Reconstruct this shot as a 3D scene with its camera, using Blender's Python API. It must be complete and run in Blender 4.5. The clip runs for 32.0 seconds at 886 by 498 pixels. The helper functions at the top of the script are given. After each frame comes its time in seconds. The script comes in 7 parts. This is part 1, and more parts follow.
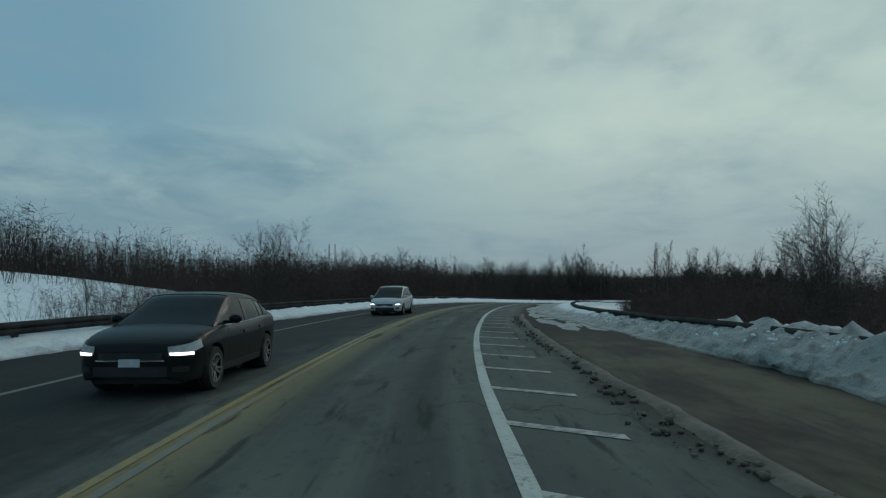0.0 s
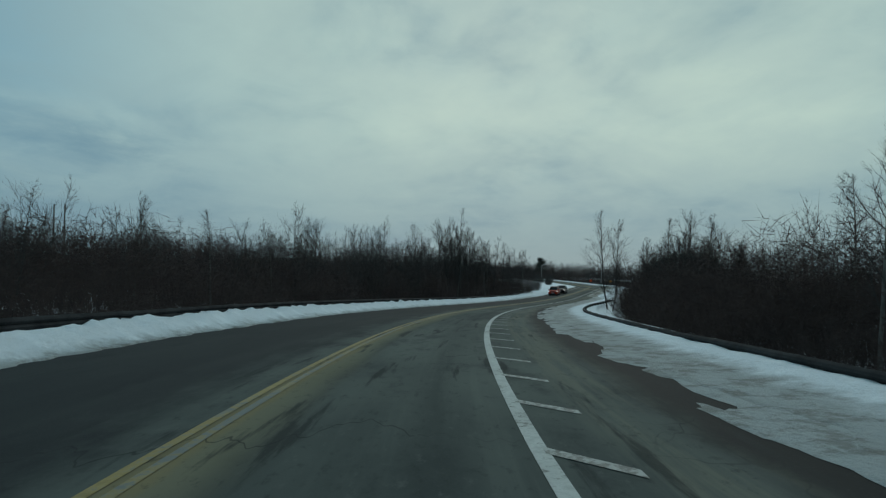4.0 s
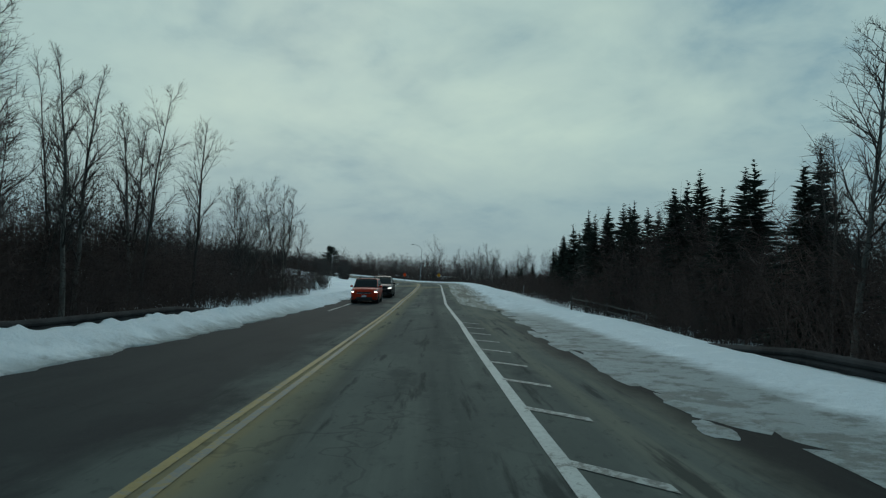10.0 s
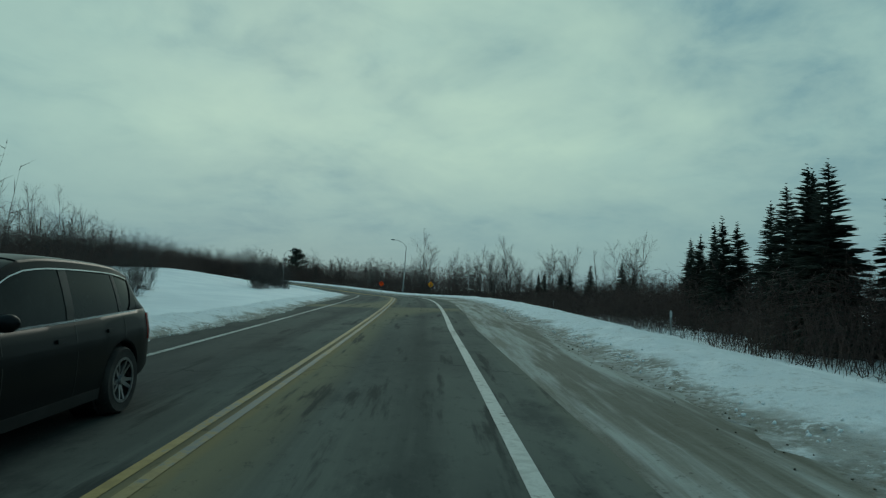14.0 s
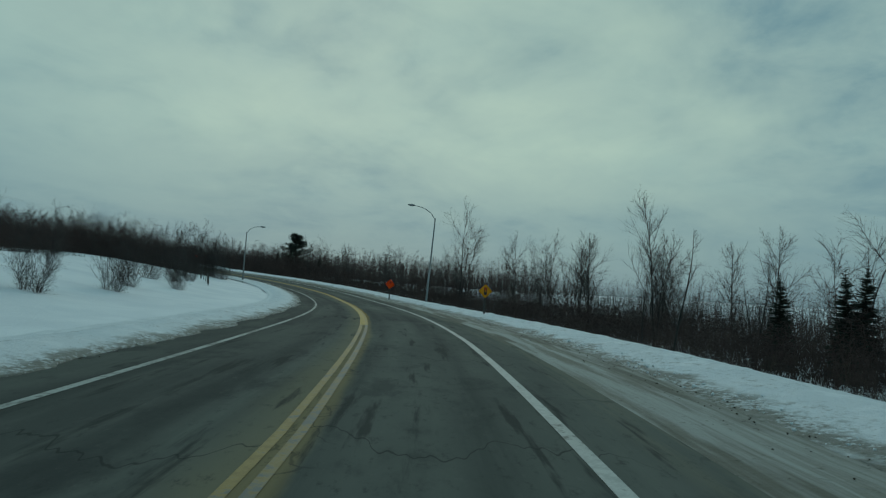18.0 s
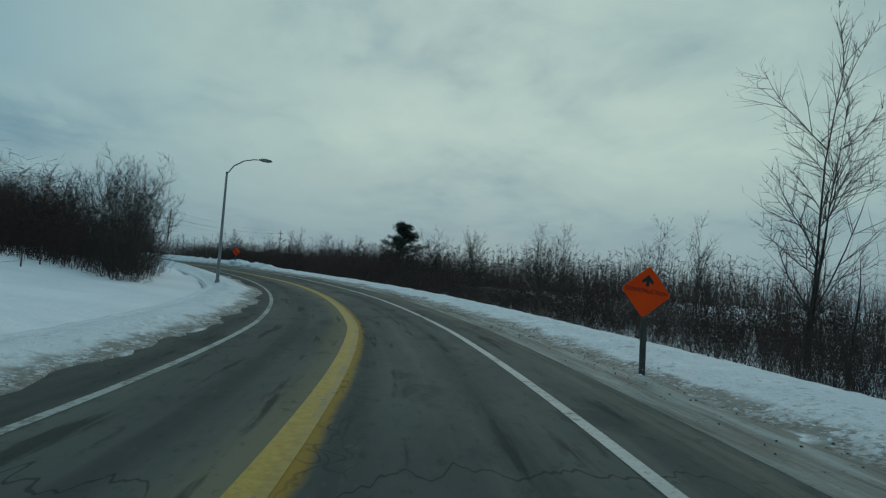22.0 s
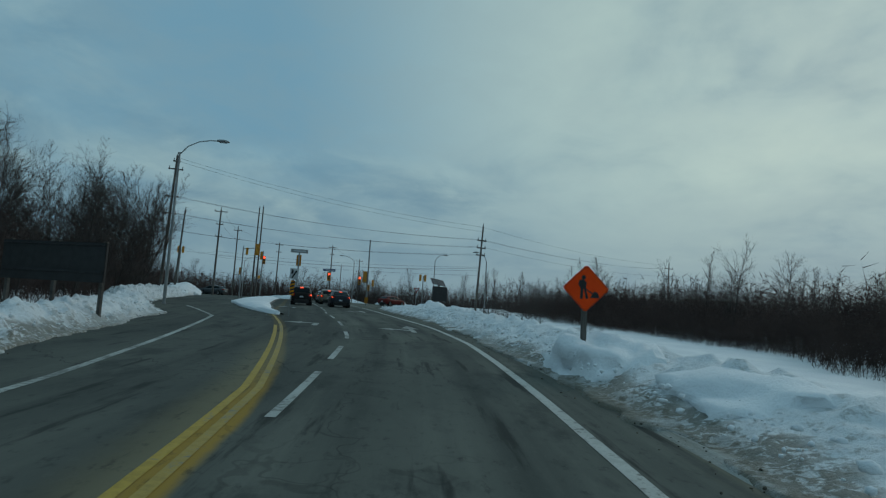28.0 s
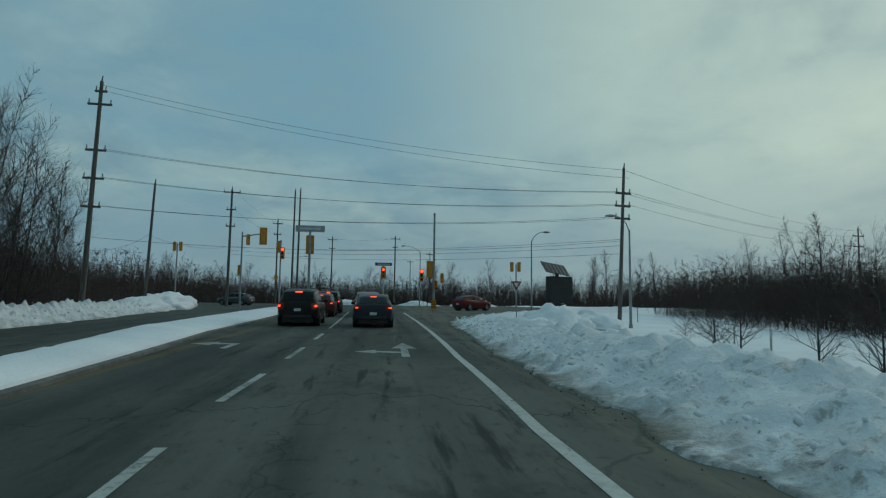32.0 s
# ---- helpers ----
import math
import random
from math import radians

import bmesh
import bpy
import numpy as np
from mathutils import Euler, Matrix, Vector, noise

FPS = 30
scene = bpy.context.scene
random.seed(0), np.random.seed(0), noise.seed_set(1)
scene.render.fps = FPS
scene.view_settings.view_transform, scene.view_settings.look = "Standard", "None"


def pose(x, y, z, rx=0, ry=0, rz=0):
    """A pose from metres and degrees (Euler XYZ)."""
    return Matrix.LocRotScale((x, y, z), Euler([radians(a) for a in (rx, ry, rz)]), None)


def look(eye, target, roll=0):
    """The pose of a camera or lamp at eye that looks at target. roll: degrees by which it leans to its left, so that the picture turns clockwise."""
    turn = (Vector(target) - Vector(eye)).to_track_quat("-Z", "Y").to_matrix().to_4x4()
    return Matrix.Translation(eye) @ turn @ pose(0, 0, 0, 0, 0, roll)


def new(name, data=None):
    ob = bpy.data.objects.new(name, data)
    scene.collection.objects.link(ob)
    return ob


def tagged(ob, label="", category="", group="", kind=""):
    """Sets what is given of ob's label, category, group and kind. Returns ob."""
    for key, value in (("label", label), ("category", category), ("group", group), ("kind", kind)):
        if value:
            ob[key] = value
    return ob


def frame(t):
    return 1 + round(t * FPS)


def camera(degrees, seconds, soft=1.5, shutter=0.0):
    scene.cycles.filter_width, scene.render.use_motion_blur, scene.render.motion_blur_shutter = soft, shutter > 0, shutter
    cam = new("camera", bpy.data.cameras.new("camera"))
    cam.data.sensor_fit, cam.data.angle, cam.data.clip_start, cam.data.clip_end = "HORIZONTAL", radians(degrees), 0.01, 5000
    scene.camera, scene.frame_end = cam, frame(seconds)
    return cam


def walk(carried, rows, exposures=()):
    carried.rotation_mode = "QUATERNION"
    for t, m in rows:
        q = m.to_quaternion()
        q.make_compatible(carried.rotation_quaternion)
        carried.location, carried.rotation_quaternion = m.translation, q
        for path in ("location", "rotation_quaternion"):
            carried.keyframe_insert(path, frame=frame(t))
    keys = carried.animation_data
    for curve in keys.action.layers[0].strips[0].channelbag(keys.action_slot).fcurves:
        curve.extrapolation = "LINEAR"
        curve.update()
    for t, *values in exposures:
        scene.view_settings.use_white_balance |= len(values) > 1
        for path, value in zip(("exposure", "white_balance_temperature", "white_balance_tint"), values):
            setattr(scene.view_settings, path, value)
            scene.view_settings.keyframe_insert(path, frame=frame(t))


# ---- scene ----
cam = camera(70.4, 32.0, soft=1.25)

# The drive: seconds, eye, target, lean in degrees.
PATH = [
    (0, (0.00, 0.00, 1.55), (-0.52, 19.96, 2.77), -0.21),
    (0.5, (-0.37, 7.72, 1.55), (-0.41, 27.67, 2.88), 0.38),
    (1, (-0.51, 15.34, 1.56), (0.11, 35.29, 2.86), 0.22),
    (1.5, (-0.40, 22.86, 1.56), (0.89, 42.77, 2.81), 0.52),
    (2, (-0.03, 30.26, 1.57), (1.95, 50.13, 2.78), 0.52),
    (2.5, (0.58, 37.55, 1.56), (3.25, 57.34, 2.65), 0.55),
    (3, (1.43, 44.71, 1.55), (4.81, 64.39, 2.58), 0.43),
    (3.5, (2.52, 51.74, 1.51), (6.59, 71.30, 2.36), 0.22),
    (4.5, (5.39, 65.50, 1.38), (10.76, 84.75, 2.22), 0.13),
    (5.5, (9.11, 78.89, 1.14), (15.68, 97.78, 1.54), 0.02),
    (6, (11.27, 85.44, 0.97), (18.51, 104.08, 1.41), -0.29),
    (6.5, (13.66, 91.84, 0.79), (21.61, 110.19, 1.21), -0.81),
    (7, (16.25, 98.08, 0.59), (24.88, 116.12, 0.97), -0.91),
    (7.5, (19.03, 104.13, 0.39), (28.28, 121.86, 0.86), -0.98),
    (8, (21.96, 110.00, 0.20), (31.73, 127.44, 0.70), -0.52),
    (8.5, (25.00, 115.71, 0.02), (35.18, 132.92, 0.55), 0.01),
    (9, (28.13, 121.32, -0.15), (38.60, 138.35, 0.52), 0.20),
    (9.5, (31.31, 126.83, -0.30), (41.93, 143.75, 0.56), 1.01),
    (10, (34.50, 132.24, -0.42), (45.28, 149.07, 0.44), 0.75),
    (10.5, (37.68, 137.53, -0.53), (48.60, 154.27, 0.32), 0.55),
    (11, (40.83, 142.68, -0.63), (51.88, 159.33, 0.27), 0.79),
    (11.5, (43.94, 147.70, -0.70), (55.09, 164.27, 0.31), 0.75),
    (12, (47.02, 152.60, -0.75), (58.19, 169.15, 0.35), 0.91),
    (12.5, (50.04, 157.41, -0.77), (61.22, 173.95, 0.48), 1.05),
    (13, (53.01, 162.14, -0.77), (64.18, 178.69, 0.38), 1.27),
    (13.5, (55.93, 166.80, -0.75), (67.02, 183.40, 0.46), 1.36),
    (14, (58.79, 171.42, -0.70), (69.84, 188.05, 0.54), 1.45),
    (14.5, (61.64, 176.06, -0.64), (72.64, 192.71, 0.64), 1.89),
    (15.5, (67.48, 185.60, -0.47), (78.42, 202.28, 0.99), 2.27),
    (16.5, (73.50, 195.58, -0.28), (84.24, 212.40, 0.98), 2.94),
    (17, (76.52, 200.73, -0.21), (87.12, 217.65, 1.02), 3.04),
    (17.5, (79.53, 205.98, -0.16), (89.94, 223.02, 1.06), 3.14),
    (18, (82.52, 211.32, -0.13), (92.72, 228.49, 1.05), 3.40),
    (18.5, (85.47, 216.77, -0.13), (95.42, 234.08, 1.03), 3.77),
    (19, (88.36, 222.33, -0.15), (97.99, 239.82, 0.94), 4.07),
    (19.5, (91.15, 227.99, -0.19), (100.37, 245.71, 0.97), 4.09),
    (20, (93.82, 233.75, -0.24), (102.57, 251.70, 0.91), 4.23),
    (20.5, (96.33, 239.58, -0.29), (104.53, 257.78, 0.89), 4.15),
    (21, (98.64, 245.48, -0.34), (106.25, 263.93, 0.85), 3.95),
    (21.5, (100.75, 251.42, -0.38), (107.73, 270.13, 0.85), 3.79),
    (22, (102.65, 257.41, -0.38), (108.98, 276.34, 0.85), 3.33),
    (22.5, (104.30, 263.37, -0.34), (109.89, 282.53, 0.88), 3.12),
    (23, (105.67, 269.25, -0.24), (110.36, 288.65, 1.01), 3.16),
    (23.5, (106.71, 275.01, -0.09), (110.42, 294.61, 1.29), 3.21),
    (24, (107.43, 280.69, 0.09), (110.06, 300.45, 1.60), 2.85),
    (24.5, (107.84, 286.33, 0.29), (109.40, 306.21, 1.85), 3.13),
    (25, (107.95, 291.94, 0.50), (108.43, 311.87, 2.16), 3.47),
    (25.5, (107.77, 297.49, 0.71), (107.31, 317.40, 2.54), 3.53),
    (26.5, (106.67, 308.24, 1.16), (104.33, 328.01, 3.14), 3.13),
    (27.5, (104.63, 318.36, 1.59), (100.41, 337.80, 3.68), 3.68),
    (28, (103.35, 323.08, 1.78), (98.45, 342.36, 3.84), 3.48),
    (28.5, (102.02, 327.45, 1.94), (96.59, 346.60, 3.93), 3.53),
    (29, (100.73, 331.41, 2.09), (95.09, 350.50, 3.99), 2.89),
    (29.5, (99.54, 334.96, 2.22), (93.74, 354.00, 4.09), 2.51),
    (30, (98.43, 338.17, 2.34), (92.48, 357.16, 4.26), 2.24),
    (30.5, (97.38, 341.16, 2.45), (91.36, 360.13, 4.44), 1.90),
    (31, (96.35, 344.04, 2.55), (90.18, 362.97, 4.45), 1.51),
    (31.5, (95.29, 346.87, 2.65), (88.73, 365.67, 4.58), 1.07),
    (32, (94.16, 349.66, 2.75), (86.99, 368.24, 4.59), 0.66),
]
# Seconds, stops, kelvin and tint of the camera's own balance, which drifts along the drive.
EXPOSURES = [(0.0, -0.3, 6450, 14), (3.0, -0.3, 6450, 11), (6.0, -0.2, 6500, 12), (9.0, -0.25, 6450, 12), (11.0, -0.2, 6500, 10), (13.0, -0.2, 6450, 3), (14.0, -0.28, 6450, -2), (17.0, -0.42, 6450, 1),
             (19.0, -0.45, 6500, 6), (21.0, -0.35, 6500, 11), (24.0, -0.3, 6250, 13), (28.0, -0.35, 6350, 14), (30.0, -0.3, 6550, 10), (32.0, -0.3, 6650, 11)]
walk(cam, [(t, look(eye, target, roll)) for t, eye, target, roll in PATH], EXPOSURES)

# ---------------------------------------------------------------- world and sun


def make_world():
    w = bpy.data.worlds.new("overcast_sky")
    scene.world = w
    w.use_nodes = True
    nt = w.node_tree
    nt.nodes.clear()
    N = nt.nodes.new
    out, bg = N("ShaderNodeOutputWorld"), N("ShaderNodeBackground")
    sky = N("ShaderNodeTexSky")
    sky.sky_type, sky.sun_disc = "NISHITA", False
    sky.sun_elevation, sky.sun_rotation = radians(24), radians(20)
    tc, sep = N("ShaderNodeTexCoord"), N("ShaderNodeSeparateXYZ")
    nt.links.new(tc.outputs["Generated"], sep.inputs[0])

    def math(op, a, b=None):
        m = N("ShaderNodeMath")
        m.operation = op
        for k, v in enumerate((a, b)):
            if v is None:
                continue
            if isinstance(v, (int, float)):
                m.inputs[k].default_value = v
            else:
                nt.links.new(v, m.inputs[k])
        return m.outputs[0]

    up = math("ADD", math("MAXIMUM", sep.outputs[2], 0.0), 0.26)
    comb = N("ShaderNodeCombineXYZ")
    nt.links.new(math("DIVIDE", sep.outputs[0], up), comb.inputs[0])
    nt.links.new(math("DIVIDE", sep.outputs[1], up), comb.inputs[1])

    def cloud(scale, detail, rough, lo, hi, seed):
        n = N("ShaderNodeTexNoise")
        n.noise_dimensions = "4D"
        n.inputs["W"].default_value = seed
        n.inputs["Scale"].default_value, n.inputs["Detail"].default_value = scale, detail
        n.inputs["Roughness"].default_value, n.inputs["Distortion"].default_value = rough, 0.45
        nt.links.new(comb.outputs[0], n.inputs["Vector"])
        r = N("ShaderNodeMapRange")
        r.interpolation_type = "SMOOTHSTEP"
        r.inputs[1].default_value, r.inputs[2].default_value = lo, hi
        nt.links.new(n.outputs["Fac"], r.inputs[0])
        return r.outputs[0]

    big, small = cloud(0.85, 5, 0.55, 0.36, 0.66, 3.1), cloud(2.6, 8, 0.58, 0.36, 0.66, 8.2)
    wisps = cloud(5.5, 8, 0.62, 0.34, 0.68, 5.7)

    def mix(a, b, f, kind="MIX"):
        m = N("ShaderNodeMix")
        m.data_type, m.blend_type = "RGBA", kind
        for key, v in ((0, f), (6, a), (7, b)):
            if isinstance(v, (int, float)):
                m.inputs[key].default_value = v
            elif isinstance(v, tuple):
                m.inputs[key].default_value = (*v, 1)
            else:
                nt.links.new(v, m.inputs[key])
        return m.outputs[2]

    # The cloud deck is thin and bright towards the hidden sun, blue-grey where it thickens.
    deck = mix((0.17, 0.33, 0.41), (0.40, 0.59, 0.58), small)
    bright = N("ShaderNodeMapRange")
    bright.interpolation_type = "SMOOTHSTEP"
    dot = N("ShaderNodeVectorMath")
    dot.operation = "DOT_PRODUCT"
    dot.inputs[1].default_value = Vector((0.50, 0.80, 0.34)).normalized()
    nt.links.new(tc.outputs["Generated"], dot.inputs[0])
    nt.links.new(dot.outputs["Value"], bright.inputs[0])
    bright.inputs[1].default_value, bright.inputs[2].default_value = 0.50, 0.98
    thin = mix((0.19, 0.40, 0.51), (0.56, 0.74, 0.65), bright.outputs[0])
    clouds = mix(deck, thin, big)
    clouds = mix(clouds, mix((0.24, 0.41, 0.47), (0.47, 0.64, 0.60), bright.outputs[0]), math("MULTIPLY", wisps, 0.46))
    low = N("ShaderNodeMapRange")
    low.inputs[1].default_value, low.inputs[2].default_value = 0.0, 0.22
    nt.links.new(sep.outputs[2], low.inputs[0])
    clouds = mix((0.23, 0.37, 0.43), clouds, low.outputs[0])
    dim = mix(sky.outputs[0], (0.08, 0.08, 0.08), 1.0, "MULTIPLY")
    nt.links.new(mix(clouds, dim, 0.04), bg.inputs[0])
    bg.inputs[1].default_value = 1.0
    nt.links.new(bg.outputs[0], out.inputs[0])


make_world()
sun = new("sun", bpy.data.lights.new("sun", "SUN"))
sun.data.energy, sun.data.angle, sun.data.color = 0.5, radians(25), (1.0, 0.95, 0.86)
sun.matrix_world = look((0, 0, 60), (-30, -48, 30))

# ---------------------------------------------------------------- materials
MATS = {}


def material(name, build):
    if name not in MATS:
        m = bpy.data.materials.new(name)
        m.use_nodes = True
        nt = m.node_tree
        build(nt, nt.nodes["Principled BSDF"])
        MATS[name] = m
    return MATS[name]


def link_noise(nt, scale, detail=4.0, rough=0.55, coord="Object", stretch=(1, 1, 1)):
    tc = nt.nodes.new("ShaderNodeTexCoord")
    mp = nt.nodes.new("ShaderNodeMapping")
    mp.inputs["Scale"].default_value = stretch
    n = nt.nodes.new("ShaderNodeTexNoise")
    n.inputs["Scale"].default_value, n.inputs["Detail"].default_value, n.inputs["Roughness"].default_value = scale, detail, rough
    nt.links.new(tc.outputs[coord], mp.inputs[0])
    nt.links.new(mp.outputs[0], n.inputs["Vector"])
    return n.outputs["Fac"]


def ramp(nt, fac, lo, hi):
    r = nt.nodes.new("ShaderNodeMapRange")
    r.interpolation_type = "SMOOTHSTEP"
    r.inputs[1].default_value, r.inputs[2].default_value = lo, hi
    nt.links.new(fac, r.inputs[0])
    return r.outputs[0]


def blend(nt, a, b, f, kind="MIX"):
    m = nt.nodes.new("ShaderNodeMix")
    m.data_type, m.blend_type = "RGBA", kind
    for key, v in ((0, f), (6, a), (7, b)):
        if isinstance(v, (int, float)):
            m.inputs[key].default_value = v
        elif isinstance(v, tuple):
            m.inputs[key].default_value = (*v, 1)
        else:
            nt.links.new(v, m.inputs[key])
    return m.outputs[2]


def calc(nt, op, a, b=None):
    m = nt.nodes.new("ShaderNodeMath")
    m.operation = op
    for k, v in enumerate((a, b)):
        if v is None:
            continue
        if isinstance(v, (int, float)):
            m.inputs[k].default_value = v
        else:
            nt.links.new(v, m.inputs[k])
    return m.outputs[0]


def bump(nt, bsdf, fac, strength, distance=0.02):
    b = nt.nodes.new("ShaderNodeBump")
    b.inputs["Strength"].default_value, b.inputs["Distance"].default_value = strength, distance
    nt.links.new(fac, b.inputs["Height"])
    nt.links.new(b.outputs[0], bsdf.inputs["Normal"])


def two_tone(name, a, b, scale, rough=0.8, metal=0.0, relief=0.0, coord="Object", stretch=(1, 1, 1), fine=None):
    """A surface of two colours mixed by noise at two scales, with a little relief."""

    def build(nt, p):
        big = ramp(nt, link_noise(nt, scale, 5, 0.6, coord, stretch), 0.35, 0.65)
        small = link_noise(nt, (fine or scale * 9), 4, 0.6, coord, stretch)
        c = blend(nt, a, b, big)
        c = blend(nt, c, tuple(min(1, v * 1.25) for v in b), ramp(nt, small, 0.55, 0.75))
        nt.links.new(c, p.inputs["Base Color"])
        p.inputs["Roughness"].default_value, p.inputs["Metallic"].default_value = rough, metal
        if relief:
            bump(nt, p, small, relief)

    return material(name, build)


def glow(name, color, strength):
    def build(nt, p):
        p.inputs["Base Color"].default_value = (*color, 1)
        p.inputs["Emission Color"].default_value = (*color, 1)
        p.inputs["Emission Strength"].default_value = strength
        p.inputs["Roughness"].default_value = 0.3

    return material(name, build)


def snow_build(nt, p):
    big = ramp(nt, link_noise(nt, 0.35, 4), 0.3, 0.7)
    mid = link_noise(nt, 2.2, 5, 0.6)
    fine = link_noise(nt, 14, 4, 0.65)
    c = blend(nt, (0.79, 0.82, 0.855), (0.90, 0.92, 0.94), big)
    c = blend(nt, c, (0.70, 0.73, 0.76), ramp(nt, fine, 0.62, 0.78))
    nt.links.new(c, p.inputs["Base Color"])
    p.inputs["Roughness"].default_value = 0.75
    p.inputs["Subsurface Weight"].default_value = 0.0
    h = calc(nt, "ADD", calc(nt, "MULTIPLY", mid, 2.0), fine)
    bump(nt, p, h, 0.5, 0.06)


def dirty_snow_build(nt, p):
    # UV: across the bank from the road edge (0) outwards in metres, and along it.
    tc = nt.nodes.new("ShaderNodeTexCoord")
    sep = nt.nodes.new("ShaderNodeSeparateXYZ")
    nt.links.new(tc.outputs["UV"], sep.inputs[0])
    mid = link_noise(nt, 1.1, 6, 0.65)
    fine = link_noise(nt, 9, 5, 0.7)
    edge = calc(nt, "ADD", sep.outputs[0], calc(nt, "MULTIPLY", calc(nt, "SUBTRACT", mid, 0.5), 1.5))
    clean = ramp(nt, edge, -0.35, 0.75)
    c = blend(nt, (0.15, 0.135, 0.10), (0.79, 0.82, 0.845), clean)
    c = blend(nt, c, (0.90, 0.92, 0.94), ramp(nt, mid, 0.5, 0.7))
    # The wide trodden apron beside the hatching is greyer.
    apron = calc(nt, "MULTIPLY", calc(nt, "SUBTRACT", 1.0, ramp(nt, sep.outputs[1], 166.0, 180.0)), calc(nt, "SUBTRACT", 1.0, ramp(nt, calc(nt, "ADD", sep.outputs[0], mid), 1.6, 2.4)))
    c = blend(nt, c, (0.29, 0.305, 0.295), calc(nt, "MULTIPLY", apron, 0.85))
    mud = calc(nt, "MULTIPLY", ramp(nt, link_noise(nt, 1.6, 6, 0.7), 0.47, 0.60), calc(nt, "SUBTRACT", 1.0, ramp(nt, sep.outputs[1], 155.0, 172.0)))
    c = blend(nt, c, (0.13, 0.125, 0.10), calc(nt, "MULTIPLY", calc(nt, "MULTIPLY", mud, apron), 0.65))
    c = blend(nt, c, (0.22, 0.2, 0.16), calc(nt, "MULTIPLY", ramp(nt, fine, 0.60, 0.70), calc(nt, "SUBTRACT", 1.0, ramp(nt, edge, 0.2, 1.9))))
    grit = link_noise(nt, 5.0, 6, 0.7)
    clump = link_noise(nt, 0.9, 3, 0.5)
    broken = calc(nt, "MAXIMUM", calc(nt, "MULTIPLY", calc(nt, "SUBTRACT", 1.0, ramp(nt, sep.outputs[1], 26.0, 40.0)), 0.2), ramp(nt, sep.outputs[1], 345.0, 360.0))
    face = calc(nt, "SUBTRACT", 1.0, ramp(nt, sep.outputs[0], 1.6, 2.8))
    # Grit stains on the face; their dark colour also paints in the crevices' shade.
    dirt_and_shade = calc(nt, "MULTIPLY", calc(nt, "MULTIPLY", ramp(nt, grit, 0.50, 0.66), ramp(nt, clump, 0.38, 0.6)), calc(nt, "MULTIPLY", face, calc(nt, "ADD", 0.22, calc(nt, "MULTIPLY", ramp(nt, sep.outputs[1], 172.0, 186.0), calc(nt, "SUBTRACT", 0.30, calc(nt, "MULTIPLY", broken, -0.12))))))
    c = blend(nt, c, (0.19, 0.18, 0.145), dirt_and_shade)
    # A brown band of sand and dead grass along the foot round the bend.
    foot = calc(nt, "ADD", sep.outputs[0], calc(nt, "MULTIPLY", calc(nt, "SUBTRACT", link_noise(nt, 0.7, 5, 0.6), 0.5), 1.6))
    brown = calc(nt, "MULTIPLY", calc(nt, "MULTIPLY", ramp(nt, foot, -0.1, 0.2), calc(nt, "SUBTRACT", 1.0, ramp(nt, foot, 0.55, 1.0))), calc(nt, "MULTIPLY", calc(nt, "MULTIPLY", ramp(nt, sep.outputs[1], 178.0, 195.0), calc(nt, "SUBTRACT", 1.0, ramp(nt, sep.outputs[1], 362.0, 378.0))), ramp(nt, calc(nt, "ADD", fine, mid), 0.86, 1.02)))
    c = blend(nt, c, (0.13, 0.115, 0.075), calc(nt, "MULTIPLY", brown, 0.8))
    nt.links.new(c, p.inputs["Base Color"])
    p.inputs["Roughness"].default_value = 0.8
    bump(nt, p, calc(nt, "ADD", calc(nt, "ADD", calc(nt, "MULTIPLY", mid, 1.6), fine), calc(nt, "MULTIPLY", grit, 1.2)), 0.6, 0.10)


